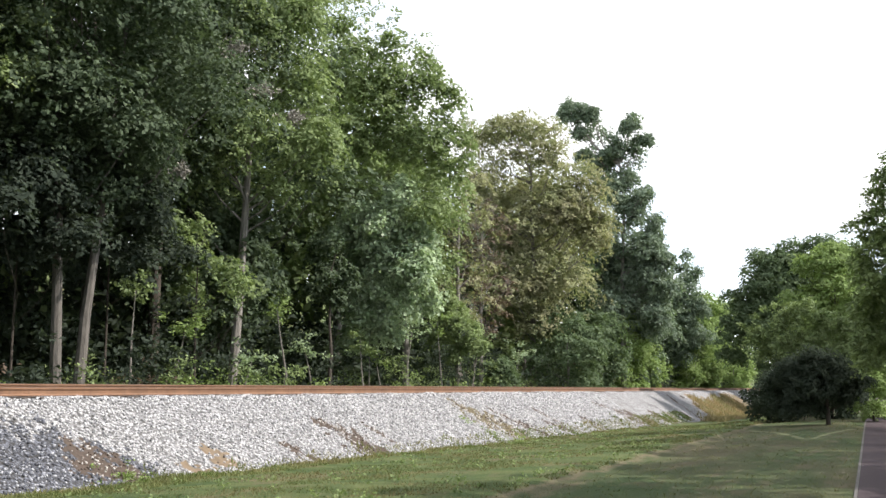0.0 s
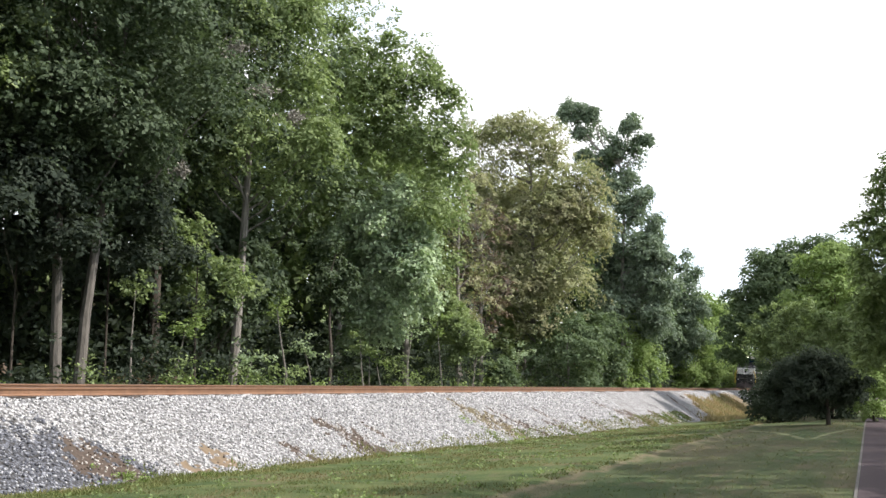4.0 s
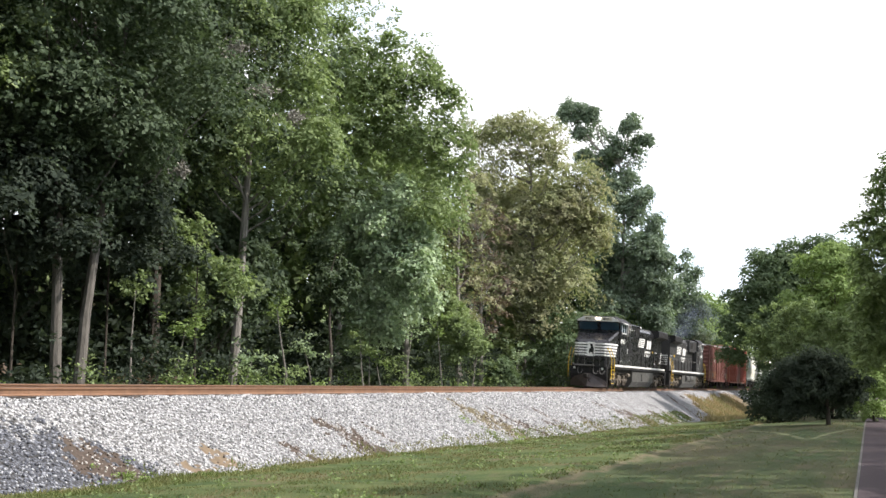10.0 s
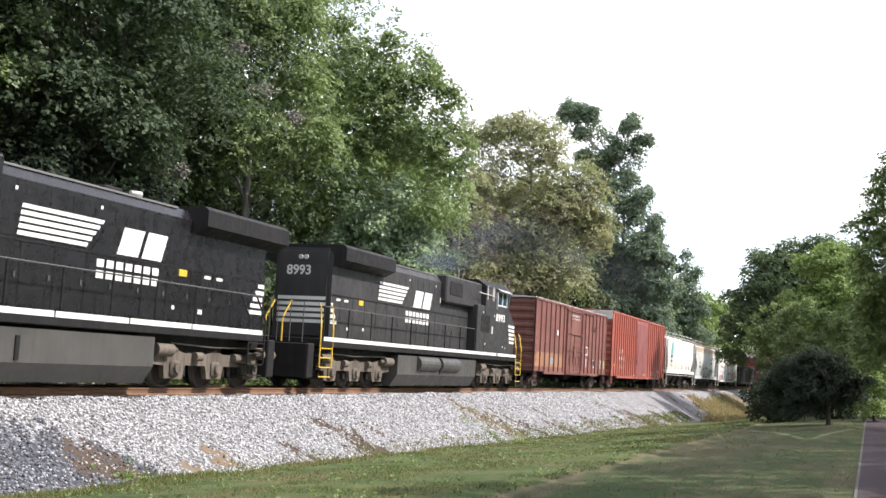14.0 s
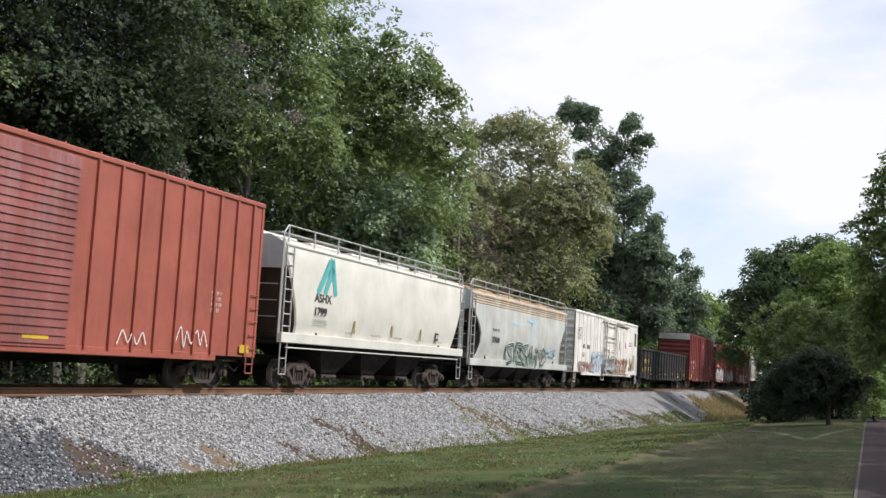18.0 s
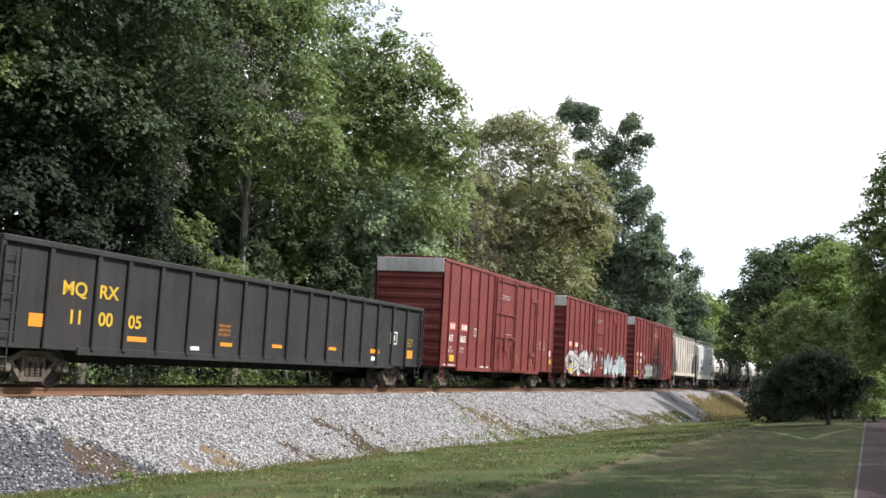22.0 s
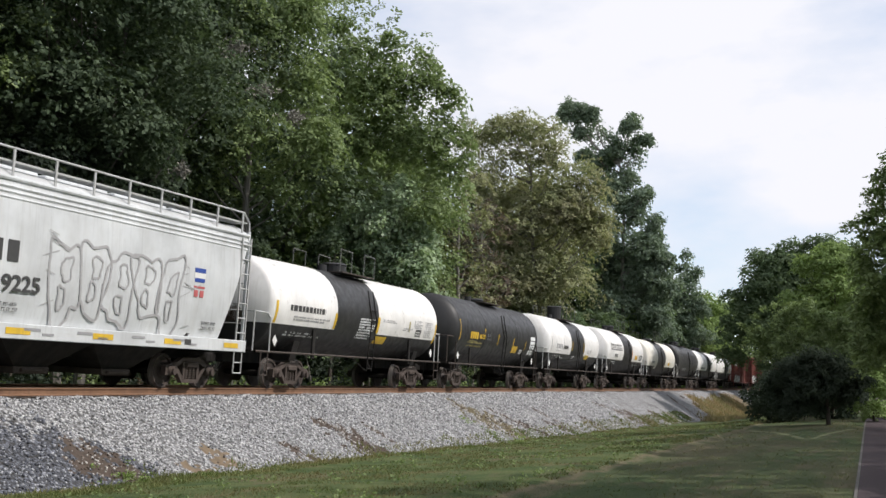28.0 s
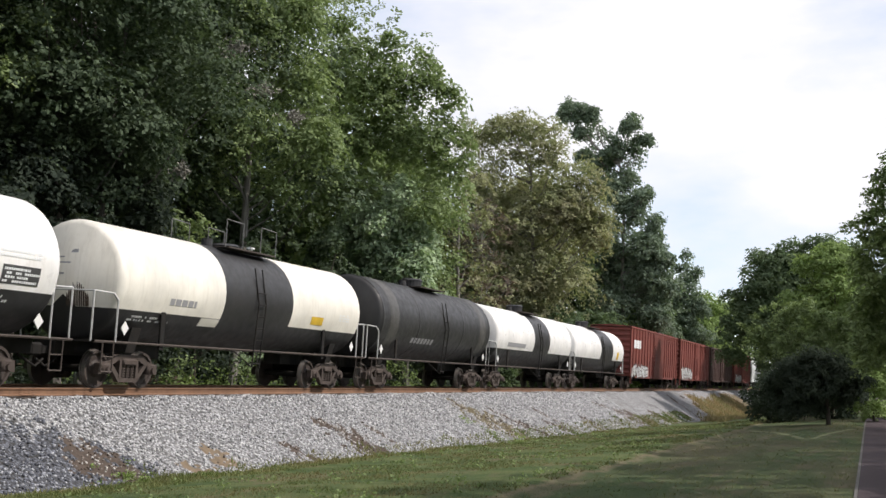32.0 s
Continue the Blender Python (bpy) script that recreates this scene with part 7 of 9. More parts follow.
    for x0, x1 in ((-1.38, -0.12), (0.12, 1.38)):
        part("windshield", Shell().loft([[(x0, Y(4.525), 4.04), (x1, Y(4.525), 4.04), (x1, Y(4.27), 4.55), (x0, Y(4.27), 4.55)], [(x0, Y(4.54), 4.04), (x1, Y(4.54), 4.04), (x1, Y(4.295), 4.55), (x0, Y(4.295), 4.55)]]), GLASS, t, "dark blue windshield")
    for sx in (1, -1):
        fr = Shell()
        for a, b, z0, z1 in ((4.98, 5.07, 3.84, 4.52), (5.66, 5.74, 3.88, 4.52), (6.36, 6.45, 3.84, 4.52), (4.98, 6.45, 3.82, 3.90), (4.98, 6.45, 4.46, 4.53)):
            sbox(fr, sx, 1.5, 1.53, Y(a), Y(b), z0, z1)
        win = part("side_window", fr, SILVER, t, "white-framed cab window")
        part("pane", sbox(Shell(), sx, 1.498, 1.512, Y(5.07), Y(6.36), 3.90, 4.46), GLASS, win)
        part("quarter_window", sbox(Shell(), sx, 1.5, 1.508, Y(4.66), Y(4.88), 4.05, 4.48), GLASS, t)
        part("awning", Shell().prism_y([(sx * 1.5, 4.62), (sx * 1.74, 4.50), (sx * 1.74, 4.48), (sx * 1.5, 4.58)], Y(4.9), Y(6.5)), SILVER, t, "pale metal sunshade")
        part("mirror", sbox(Shell(), sx, 1.52, 1.62, Y(6.62), Y(6.68), 3.66, 4.4), SILVER, t)
        # white frames behind the cab
        for a in (6.95, 7.12, 7.85):
            part("white_post", sbox(Shell(), sx, 1.5, 1.535, Y(a), Y(a + 0.07), 4.0, 4.62), SILVER, t)
        part("grille", sbox(Shell(), sx, 1.5, 1.515, Y(7.22), Y(7.83), 4.02, 4.54), TRUCK_DARK, t, "dark intake grille")
        part("handrail", Shell().tube((sx * 1.56, Y(6.9), 4.2), (sx * 1.56, Y(9.2), 4.25), 0.022, 0.022, 6), SILVER, t)
        # auxiliary cab behind, full width
        part("battery_box", sbox(Shell(), sx, 1.0, 1.5, Y(8.06), Y(9.1), 1.6, 3.72, 0.03), skin, t)
        part("access_door", sbox(Shell(), sx, 1.5, 1.515, Y(7.4), Y(8.6), 2.55, 3.3, 0.004), BLACK_DULL, t)
        part("louvre", sbox(Shell(), sx, 1.5, 1.52, Y(6.95), Y(7.12), 2.5, 2.85), SILVER, t)
        bars(t, sx * 1.501, [(Y(4.9), 1.9, 0.1, 0.06), (Y(5.3), 1.95, 0.1, 0.06), (Y(8.3), 3.38, 0.08, 0.08), (Y(6.7), 3.3, 0.09, 0.09), (Y(7.9), 1.98, 0.09, 0.09)], WHITE, "sticker", "small white safety markings", sx)
    # long hood
    part("hood", Shell().prism_y([(-1.05, 1.6), (1.05, 1.6), (1.05, 4.35), (0.85, 4.62), (-0.85, 4.62), (-1.05, 4.35)], Y(8.06), Y(E - tail)), skin, t, "black long hood")
    # grey strips that put the hood's edge highlight into colour
    part("hood_edge_highlight", Shell().box(0.82, 0.90, Y(12.8), Y(19.3), 4.60, 4.65).box(-0.90, -0.82, Y(12.8), Y(19.3), 4.60, 4.65), RAILING_DULL, t, "highlight painted along the hood's top edge")
    part("inverter_cab", Shell().box(-1.3, 1.3, Y(8.1), Y(12.6), 3.55, 4.70, 0.06), skin, t)
    part("intake_screen", Shell().box(-1.32, 1.32, Y(10.7), Y(12.2), 3.9, 4.45), BLACK_DULL, t)
    part("radiator_wing", Shell().prism_y([(-1.06, 4.02), (1.06, 4.02), (1.5, 4.22), (1.5, 4.64), (1.38, 4.74), (-1.38, 4.74), (-1.5, 4.64), (-1.5, 4.22)], Y(wing[0]), Y(wing[1])), BLACK_DULL, t, "overhanging radiator section")
    part("exhaust_stack", Shell().box(-0.35, 0.35, Y(17.0), Y(17.7), 4.6, 4.85, 0.03), BLACK_DULL, t)
    part("horn", Shell().tube((0.2, Y(18.2), 4.85), (0.2, Y(18.6), 4.85), 0.05, 0.09, 8).tube((0.2, Y(18.4), 4.6), (0.2, Y(18.4), 4.85), 0.03, 0.03, 6), SILVER, t)
    for sx in (1, -1):
        for i in range(13):
            a = 9.3 + i * (E - tail - 9.95) / 13
            w = (E - tail - 9.95) / 13 - 0.06
            d = part("hood_door", sbox(Shell(), sx, 1.05, 1.062, Y(a), Y(a + w), 1.72, 3.05, 0.005), skin, t)
            part("door_latch", sbox(Shell(), sx, 1.062, 1.085, Y(a + w - 0.12), Y(a + w - 0.06), 2.3, 2.42), TANK_GREY, d)
        for i in range(9):
            a = 12.8 + i * (wing[0] - 13.0) / 9
            part("hood_panel", sbox(Shell(), sx, 1.05, 1.060, Y(a), Y(a + (wing[0] - 13.0) / 9 - 0.05), 3.14, 4.26, 0.004), skin, t)
        # a yellow painted patch, built as a thin slab
        part("hood_patch", sbox(Shell(), sx, 1.05, 1.09, Y(E - 5.4), Y(E - 5.05), 2.86, 3.04, 0.01), YELLOW, t, "small yellow patch on the hood")
        part("hood_ledge", sbox(Shell(), sx, 1.05, 1.075, Y(9.1), Y(E - tail - 0.05), 3.06, 3.10), BLACK_DULL, t)
        s = Shell()
        ys = spread(9.3, E - 1.7, 9)
        for y in ys:
            s.tube((sx * 1.46, Y(y), 1.55), (sx * 1.46, Y(y), 2.62), 0.026, 0.026, 6)
        rail = part("walkway_railing", s, BLACK_DULL, t, "thin black walkway railing")
        # grey instead of black: the light caught by the rail, put into colour
        part("top_rail", Shell().tube((sx * 1.46, Y(9.3), 2.62), (sx * 1.46, Y(E - 1.7), 2.62), 0.022, 0.022, 6), TANK_GREY, rail, "top rail in grey, its caught light painted on")
        # painted emblem: slanted stripes, dark figure, two slanted blocks
        for i in range(5):
            z0 = 3.18 + 0.145 * i
            a, b = logo_y, logo_y + 2.95 + 0.13 * i
            s = Shell()
            X = sx * 1.074
            if near == 1:
                s.add([(X, Y(a - 0.05 + 0.02 * i), z0), (X, Y(b - 0.75), z0), (X, Y(b - 0.7), z0 + 0.095), (X, Y(a - 0.03 + 0.02 * i), z0 + 0.095)], [(0, 1, 2, 3)])
            else:
                a2 = logo_y + 5.3
                s.add([(X, Y(a2 + 0.05 - 0.02 * i), z0), (X, Y(a2 - (b - a) + 0.75), z0), (X, Y(a2 - (b - a) + 0.7), z0 + 0.095), (X, Y(a2 + 0.03 - 0.02 * i), z0 + 0.095)], [(0, 1, 2, 3)])
            part("emblem_stripe", s, WHITE, t, "white emblem stripe")
        f = (lambda v: Y(logo_y + v * 1.12 - 0.3)) if near == 1 else (lambda v: Y(logo_y + 5.6 - v * 1.12))
        X = sx * 1.072
        for pts, m in (([(2.35, 3.10), (3.15, 3.10), (3.05, 3.45), (3.2, 3.90), (2.75, 3.70), (2.6, 3.40)], skin), ([(3.22, 3.14), (3.95, 3.14), (4.15, 3.80), (3.42, 3.80)], WHITE),
                       ([(4.08, 3.14), (4.81, 3.14), (5.01, 3.80), (4.28, 3.80)], WHITE)):
            s = Shell().add([(X + sx * (0.004 if m is skin else 0), f(a), z) for a, z in pts], [tuple(range(len(pts)))])
            part("emblem_block", s, m, t, "white slanted emblem block" if m is WHITE else "dark figure on the stripes")
        rects = []
        for z in (2.52, 2.78):
            for k in range(7):
                rects.append((min(f(2.6 + 0.32 * k), f(2.6 + 0.32 * k + 0.24)), z, 0.26, 0.18))
        bars(t, sx * 1.063, rects, WHITE, "stencil", "white painted bars", sx)
        bars(t, sx * 1.063, [(Y(10.4), 3.6, 0.1, 0.1), (Y(11.2), 3.62, 0.1, 0.1), (Y(12.6), 3.5, 0.1, 0.22), (Y(13.2), 4.1, 0.08, 0.08), (Y(16), 4.1, 0.08, 0.08), (Y(E - 5.6), 2.0, 0.12, 0.1), (Y(E - 4.4), 1.95, 0.2, 0.12), (Y(E - 4.2), 2.9, 0.3, 0.08),
                                (Y(E - 3.6), 2.9, 0.3, 0.08)], WHITE, "sticker", "small white safety markings", sx)
        # stripes at the tail of the hood
        for i in range(5):
            s = Shell()
            sbox(s, sx, 1.065, 1.07, Y(E - tail - (0.5 if turned else 0.85) + 0.12 * i), Y(E - tail - 0.02), 2.12 + 0.19 * i, 2.235 + 0.19 * i)
            part("tail_stripe", s, WHITE, t, "white stripe on the hood's end")
        write(t, number, sx * 1.502, Y(4.72) if sx > 0 else Y(6.5), 3.14, 0.46, WHITE, sx, "white locomotive number", 1.5)
    part("fuel_tank", Shell().prism_y([(-1.42, 0.55), (-1.15, 0.14), (1.15, 0.14), (1.42, 0.55), (1.42, 1.26), (-1.42, 1.26)], Y(tank[0]), Y(tank[1])), TANK_GREY, t, "grey fuel tank")
    part("tank_gauge", Shell().box(1.42, 1.45, Y(13.2), Y(13.32), 0.6, 1.1).box(-1.45, -1.42, Y(13.2), Y(13.32), 0.6, 1.1), BLACK_DULL, t)
    if tanks:
        for a in (11.2, 13.6):
            for sx in (1, -1):
                part("air_reservoir", Shell().tube((sx * 1.32, Y(a), 0.98), (sx * 1.32, Y(a + 2.1), 0.98), 0.3, 0.3, 16).tube((sx * 1.32, Y(a - 0.12), 0.98), (sx * 1.32, Y(a), 0.98), 0.14, 0.3, 16), TANK_GREY, t, "grey air reservoir")
    part("tail_face", Shell().box(-0.9, 0.9, Y(E - tail), Y(E - tail + 0.05), 1.7, 4.5, 0.01), skin, t)
    for i in range(5):
        part("tail_stripe", Shell().box(-0.88, 0.88, Y(E - tail + 0.05), Y(E - tail + 0.058), 2.12 + 0.19 * i, 2.235 + 0.19 * i), WHITE, t)
    if turned:
        for q in (-0.45, 0.15, 0.75):
            part("end_grab_rail", Shell().line([(q, Y(E - 0.85), 1.45), (q, Y(E - 0.85), 2.2), (q - 0.12, Y(E - 1.15), 2.75)], 0.026, 6), YELLOW, t, "yellow grab rail on the end platform")
        ob = part("lettering", letters(tail_number, 0.44), WHITE, t, "white locomotive number")
        ob.matrix_basis = Matrix(((-1.05, 0, 0, 0.62), (0, 0, 1, Y(E - tail + 0.056)), (0, 1, 0, 3.72), (0, 0, 0, 1)))
    part("tail_light", Shell().tube((0.1, Y(E - tail), 4.3), (0.1, Y(E - tail + 0.12), 4.3), 0.08, 0.08, 12).tube((-0.1, Y(E - tail), 4.3), (-0.1, Y(E - tail + 0.12), 4.3), 0.08, 0.08, 12), SILVER, t)
    loco_truck(t, Y(bogies[0]))
    loco_truck(t, Y(bogies[1]))
    return t, h


locomotive("black wide-nosed diesel locomotive with white nose stripes", -95.8, -71.1, "8943", 13.4, False, False, "8943", (19.8, 24.2), (9.6, 18.0), (6.2, 21.2))
locomotive("black diesel locomotive running tail first behind the leader", -70.6, -45.0, "8993", 13.6, True, True, "8993", (18.5, 22.65), (8.8, 17.6), (4.9, 20.7), BLACK_DUSTY)

# ---------------- the cars, in their order ----------------
t, h = boxcar("faded brown boxcar with plug door and rusty patch", -44.9, -28.2, 4.72, RED_BROWN, (6.3, 10.0), [1.0, 1.95, 2.9, 3.85, 4.8, 5.75, 10.9, 11.85, 12.8, 13.75, 14.7, 15.6], floor=0.95, roof_skin=END_GREY)
bars(t, 1.503, [(-h + 0.1, 1.2, 5.6, 0.75)], paint("tan_patch", (0.36, 0.19, 0.10), 0.7, (0.25, 0.1, 0.06), 0.6), "patch", "tan repainted patch")
bars(t, 1.507, [(-h + 3.0, 1.35, 0.7, 0.35)], plain("grey_blue_box", (0.2, 0.27, 0.28)), "patch", "grey painted box")
bars(t, 1.548, [(-h + 4.2, 2.95, 0.3, 0.3)], WHITE)
bars(t, 1.548, [(h - 0.85, 1.3, 0.45, 0.5)], DULL_YELLOW, "patch", "dull yellow label")
blurred_text(t, 1.60, -h + 6.9, 3.95, 2.2, 0.35, 2, WHITE, 3)
for k, c in enumerate((11.0, 12.9, 14.9)):
    blurred_text(t, 1.503, -h + c, 1.3, 0.7, 0.55, 4, WHITE, 5 + k)

for z in (3.62, 1.55):
    part("lock_handle", Shell().box(1.55, 1.60, h - 3.9, h - 3.0, z, z + 0.05, 0.01).box(1.55, 1.59, h - 3.53, h - 3.43, z, z + 0.2, 0.01), DARK_OLD, t, "dark lever on the side")
part("emblem", Shell().box(1.503, 1.508, -h + 11.0, -h + 11.75, 2.05, 2.55), WHITE, t, "white framed square mark")
part("emblem", Shell().box(1.508, 1.512, -h + 11.08, -h + 11.67, 2.11, 2.49), RED_BROWN, t)

t, h = boxcar("orange-red boxcar with ribbed sliding door and white scribbles", -26.35, -5.75, 5.20, RED_ORANGE, (8.5, 12.6), spread(0.86, 8.06, 11) + spread(13.2, 20.0, 9), RED_DOOR, True, "rib", floor=0.9)
write(t, "FL", 1.505, -h + 2.39, 2.5, 0.38, WHITE)
write(t, "OX", 1.505, -h + 3.09, 2.5, 0.38, WHITE)
for k, q in enumerate(("10", "00", "01")):
    write(t, q, 1.505, -h + 2.39 + 0.71 * k, 1.98, 0.38, WHITE)
blurred_text(t, 1.503, -h + 2.3, 1.4, 0.8, 0.3, 2, WHITE, 8)
blurred_text(t, 1.503, -h + 3.4, 1.4, 0.8, 0.3, 2, WHITE, 9)
chalk, rng = Shell(), random.Random(37)
for y_a, n_c, tall in ((h - 6.3, 7, 0.32), (h - 4.0, 9, 0.5)):
    zig = [(y_a + 0.19 * i + 0.12 * (rng.random() - 0.5), 1.05 + tall * ((i % 2) * 0.75 + 0.3 * rng.random())) for i in range(n_c)]
    ribbon(chalk, bend_line(zig, 4), 0.035, 1.55)
tagged(part("graffiti", chalk, PALE_SPRAY, t, "thin white chalk scribble"), kind="stuff")
blurred_text(t, 1.503, h - 2.4, 2.0, 0.5, 0.6, 4, WHITE, 10)
bars(t, 1.503, [(-h + 0.75, 1.5, 0.5, 0.26), (-h + 4.4, 1.45, 0.35, 0.12)], YELLOW, "patch", "yellow label")
bars(t, 1.55, [(h - 0.9, 1.0, 0.5, 0.22), (-h + 7.3, 0.96, 0.6, 0.08), (-h + 11.2, 1.05, 0.8, 0.12)], YELLOW, "patch", "yellow reflective mark")

t, h = hopper("off-white covered hopper with rounded sides and teal emblem", -4.3, 11.5, HOP_WHITE, bays=3, eave=4.32, crest=4.60, rail_z=4.87, sill=(1.38, 1.68), waisted=False)
s = Shell()
for a, b in (((2.25, 3.06), (3.0, 4.05)), ((2.72, 3.06), (3.12, 3.78)), ((3.12, 4.05), (3.42, 3.06))):
    ribbon(s, [(-h + a[0], a[1]), (-h + b[0], b[1])], 0.25, 1.512)
part("emblem", s, TEAL, t, "teal pointed emblem")
write(t, "ASHX", 1.512, -h + 2.0, 2.72, 0.36, INK, 1, "dark stencilled letters")
write(t, "1799", 1.512, -h + 2.0, 2.30, 0.36, INK)
blurred_text(t, 1.495, -h + 2.0, 1.98, 1.0, 0.22, 2, GREY_SPRAY, 4)
for k in range(5):
    blurred_text(t, 1.478, -h + 4.4 + 2.05 * k, 1.80, 0.8, 0.10, 1, GREY_SPRAY, 140 + k)
part("train_line", Shell().tube((1.47, -h + 0.4, 1.24), (1.47, h - 0.4, 1.24), 0.022, 0.022, 6), HOP_WHITE, t, "thin pale pipe under the sill")
bars(t, 1.494, [(h - 3.2, 1.92, 0.34, 0.30)], INK, "decal", "dark square decal")
bars(t, 1.50, [(h - 3.12, 2.0, 0.08, 0.14), (h - 2.98, 1.97, 0.06, 0.18)], WHITE, "decal")
for a in (5.0, 8.2, 11.0):
    part("yellow_rod", Shell().box(1.486, 1.50, -h + a, -h + a + 0.10, 1.86, 2.28), DULL_YELLOW, t, "dull yellow upright mark")

t, h = hopper("pale grey covered hopper with rusty roof and green graffiti", 12.5, 29.2, HOP_BLUE, RUSTY, chord_lines=4, eave=4.24, crest=4.52, rail_z=4.8, bays=4)
write(t, "27660", 1.508, -h + 3.0, 2.15, 0.36, INK)
blurred_text(t, 1.508, -h + 3.1, 2.6, 1.0, 0.22, 1, INK, 6)
graffiti(t, 1.548, -h + 5.2, h - 4.9, 1.06, 2.35, 8, 12, GREEN_SPRAY, PALE_SPRAY, 0.24, "dark green graffiti with white outlines")
graffiti(t, 1.512, h - 4.6, h - 2.6, 1.75, 2.25, 3, 14, SKY_SPRAY, HOP_BLUE, 0.2, "faint blue scribble")
s = Shell()
ribbon(s, [(-h + 8.6, 3.45), (-h + 10.0, 3.4)], 0.14, 1.508)
ribbon(s, [(-h + 9.7, 3.45), (-h + 9.3, 2.4)], 0.22, 1.508)
ribbon(s, [(-h + 6.0, 3.2), (-h + 7.2, 3.1)], 0.12, 1.508)
tagged(part("graffiti", s, SKY_SPRAY, t, "pale blue paint strokes"), kind="stuff")
bars(t, 1.50, [(h - 3.0, 1.7, 0.35, 0.3)], WHITE, "decal")
bars(t, 1.506, [(h - 2.95, 1.74, 0.25, 0.22)], INK, "decal", "dark square decal")

t, h = boxcar("dirty white refrigerator car covered in graffiti", 30.9, 49.75, 4.63, REEF_WHITE, (7.5, 11.1), [0.9, 1.9, 2.9, 3.9, 4.9, 5.9, 6.8, 12.0, 13.0, 14.0], floor=1.0, name="refrigerator_car", end_skin=REEF_WHITE, rib_deep=0.035)
write(t, "AR", 1.506, -h + 2.05, 2.45, 0.38, INK)
write(t, "MN", 1.506, -h + 3.15, 2.45, 0.38, INK)
write(t, "762", 1.506, -h + 1.9, 1.95, 0.36, INK)
graffiti(t, 1.545, -h + 4.4, -h + 7.6, 1.05, 2.4, 4, 51, PALE_SPRAY, BLUE_SPRAY, 0.34, "blue outlined graffiti")
graffiti(t, 1.545, -h + 1.1, -h + 4.5, 1.05, 1.7, 5, 52, plain("pink_spray", (0.5, 0.3, 0.28)), GREY_SPRAY, 0.25, "faded pink and grey scribbles")
block_graffiti(t, 1.645, -h + 7.6, -h + 11.0, 1.1, 2.1, 4, 53, GREY_SPRAY, INK, PALE_SPRAY, "black and grey graffiti on the door")
block_graffiti(t, 1.545, -h + 11.3, -h + 15.0, 1.0, 2.1, 4, 54, plain("tan_spray", (0.50, 0.27, 0.18), 0.6, 0, 0.4, 3.0), PINK_SPRAY, PALE_SPRAY, "brick red graffiti")
graffiti(t, 1.545, -h + 0.5, -h + 1.6, 2.9, 3.7, 3, 55, INK, INK, 0.06, "thin black tag")
bars(t, 1.504, [(h - 0.95, 3.1, 0.6, 0.95)], INK, "vent", "dark machinery vent")
bars(t, 1.504, [(h - 1.5, 1.35, 0.7, 1.1)], GREY_SPRAY, "vent", "grey louvred panel")
bars(t, 1.504, [(h - 4.3, 2.85, 0.32, 0.3)], RED_MARK, "emblem", "small red and blue shield shape")
bars(t, 1.508, [(h - 4.3, 3.15, 0.32, 0.1)], BLUE_SPRAY, "emblem")
blurred_text(t, 1.504, h - 3.0, 3.0, 1.1, 0.35, 2, GREY_SPRAY, 21)
bars(t, 1.504, [(h - 6.2, 2.6, 0.12, 0.7), (h - 5.7, 2.2, 0.06, 1.1)], SAND, "patch", "orange rust stain")
graffiti(t, 1.545, h - 2.6, h - 1.9, 1.3, 2.2, 1, 57, YELLOW, INK, 0.3, "small yellow figure of paint")
part("side_ladder", Shell().line([(1.56, h - 0.45, 1.0), (1.56, h - 0.45, 2.3)], 0.02, 5).line([(1.56, h - 0.1, 1.0), (1.56, h - 0.1, 2.3)], 0.02, 5), REEF_WHITE, t)
s = Shell().line([(1.45, -h + 7.4, 0.95), (1.45, -h + 7.5, 0.6), (1.45, -h + 8.2, 0.6), (1.45, -h + 8.3, 0.95)], 0.02, 5)
part("stirrup_step", s, REEF_WHITE, t)
part("fuel_tank", Shell().box(0.6, 1.3, h - 7.0, h - 4.6, 0.45, 0.85, 0.04), UNDER, t)
ROD = paint("rust_stained_rod", (0.30, 0.26, 0.21), 0.7, (0.13, 0.07, 0.04), 0.8)
part("door_track", Shell().box(1.52, 1.60, -h + 7.2, h - 3.4, 4.28, 4.36, 0.01), ROD, t, "rust-stained door track")
part("door_track", Shell().box(1.52, 1.62, -h + 7.2, h - 3.4, 0.98, 1.05, 0.01), ROD, t, "rust-stained door track")
for y in (7.55, 8.05, 10.55, 11.05):
    part("lock_rod", Shell().tube((1.62, -h + y, 1.05), (1.62, -h + y, 4.25), 0.022, 0.022, 6), ROD, t, "upright door lock rod")
for z in (1.75, 2.55, 3.4, 4.1):
    part("door_hinge", Shell().box(1.59, 1.63, -h + 7.5, -h + 11.1, z - 0.02, z + 0.02), ROD, t)
bars(t, 1.504, [(-h + 0.2, 1.0, 7.0, 0.05), (-h + 11.4, 1.0, 7.0, 0.05), (-h + 12.2, 2.2, 0.05, 1.7), (-h + 5.4, 1.3, 0.05, 2.0), (-h + 2.4, 2.9, 0.04, 1.2)], ROD, "rust_run", "brown rust run")
bars(t, 1.507, [(h - 2.9, 1.25, 0.3, 0.3)], INK, "decal", "dark square decal")


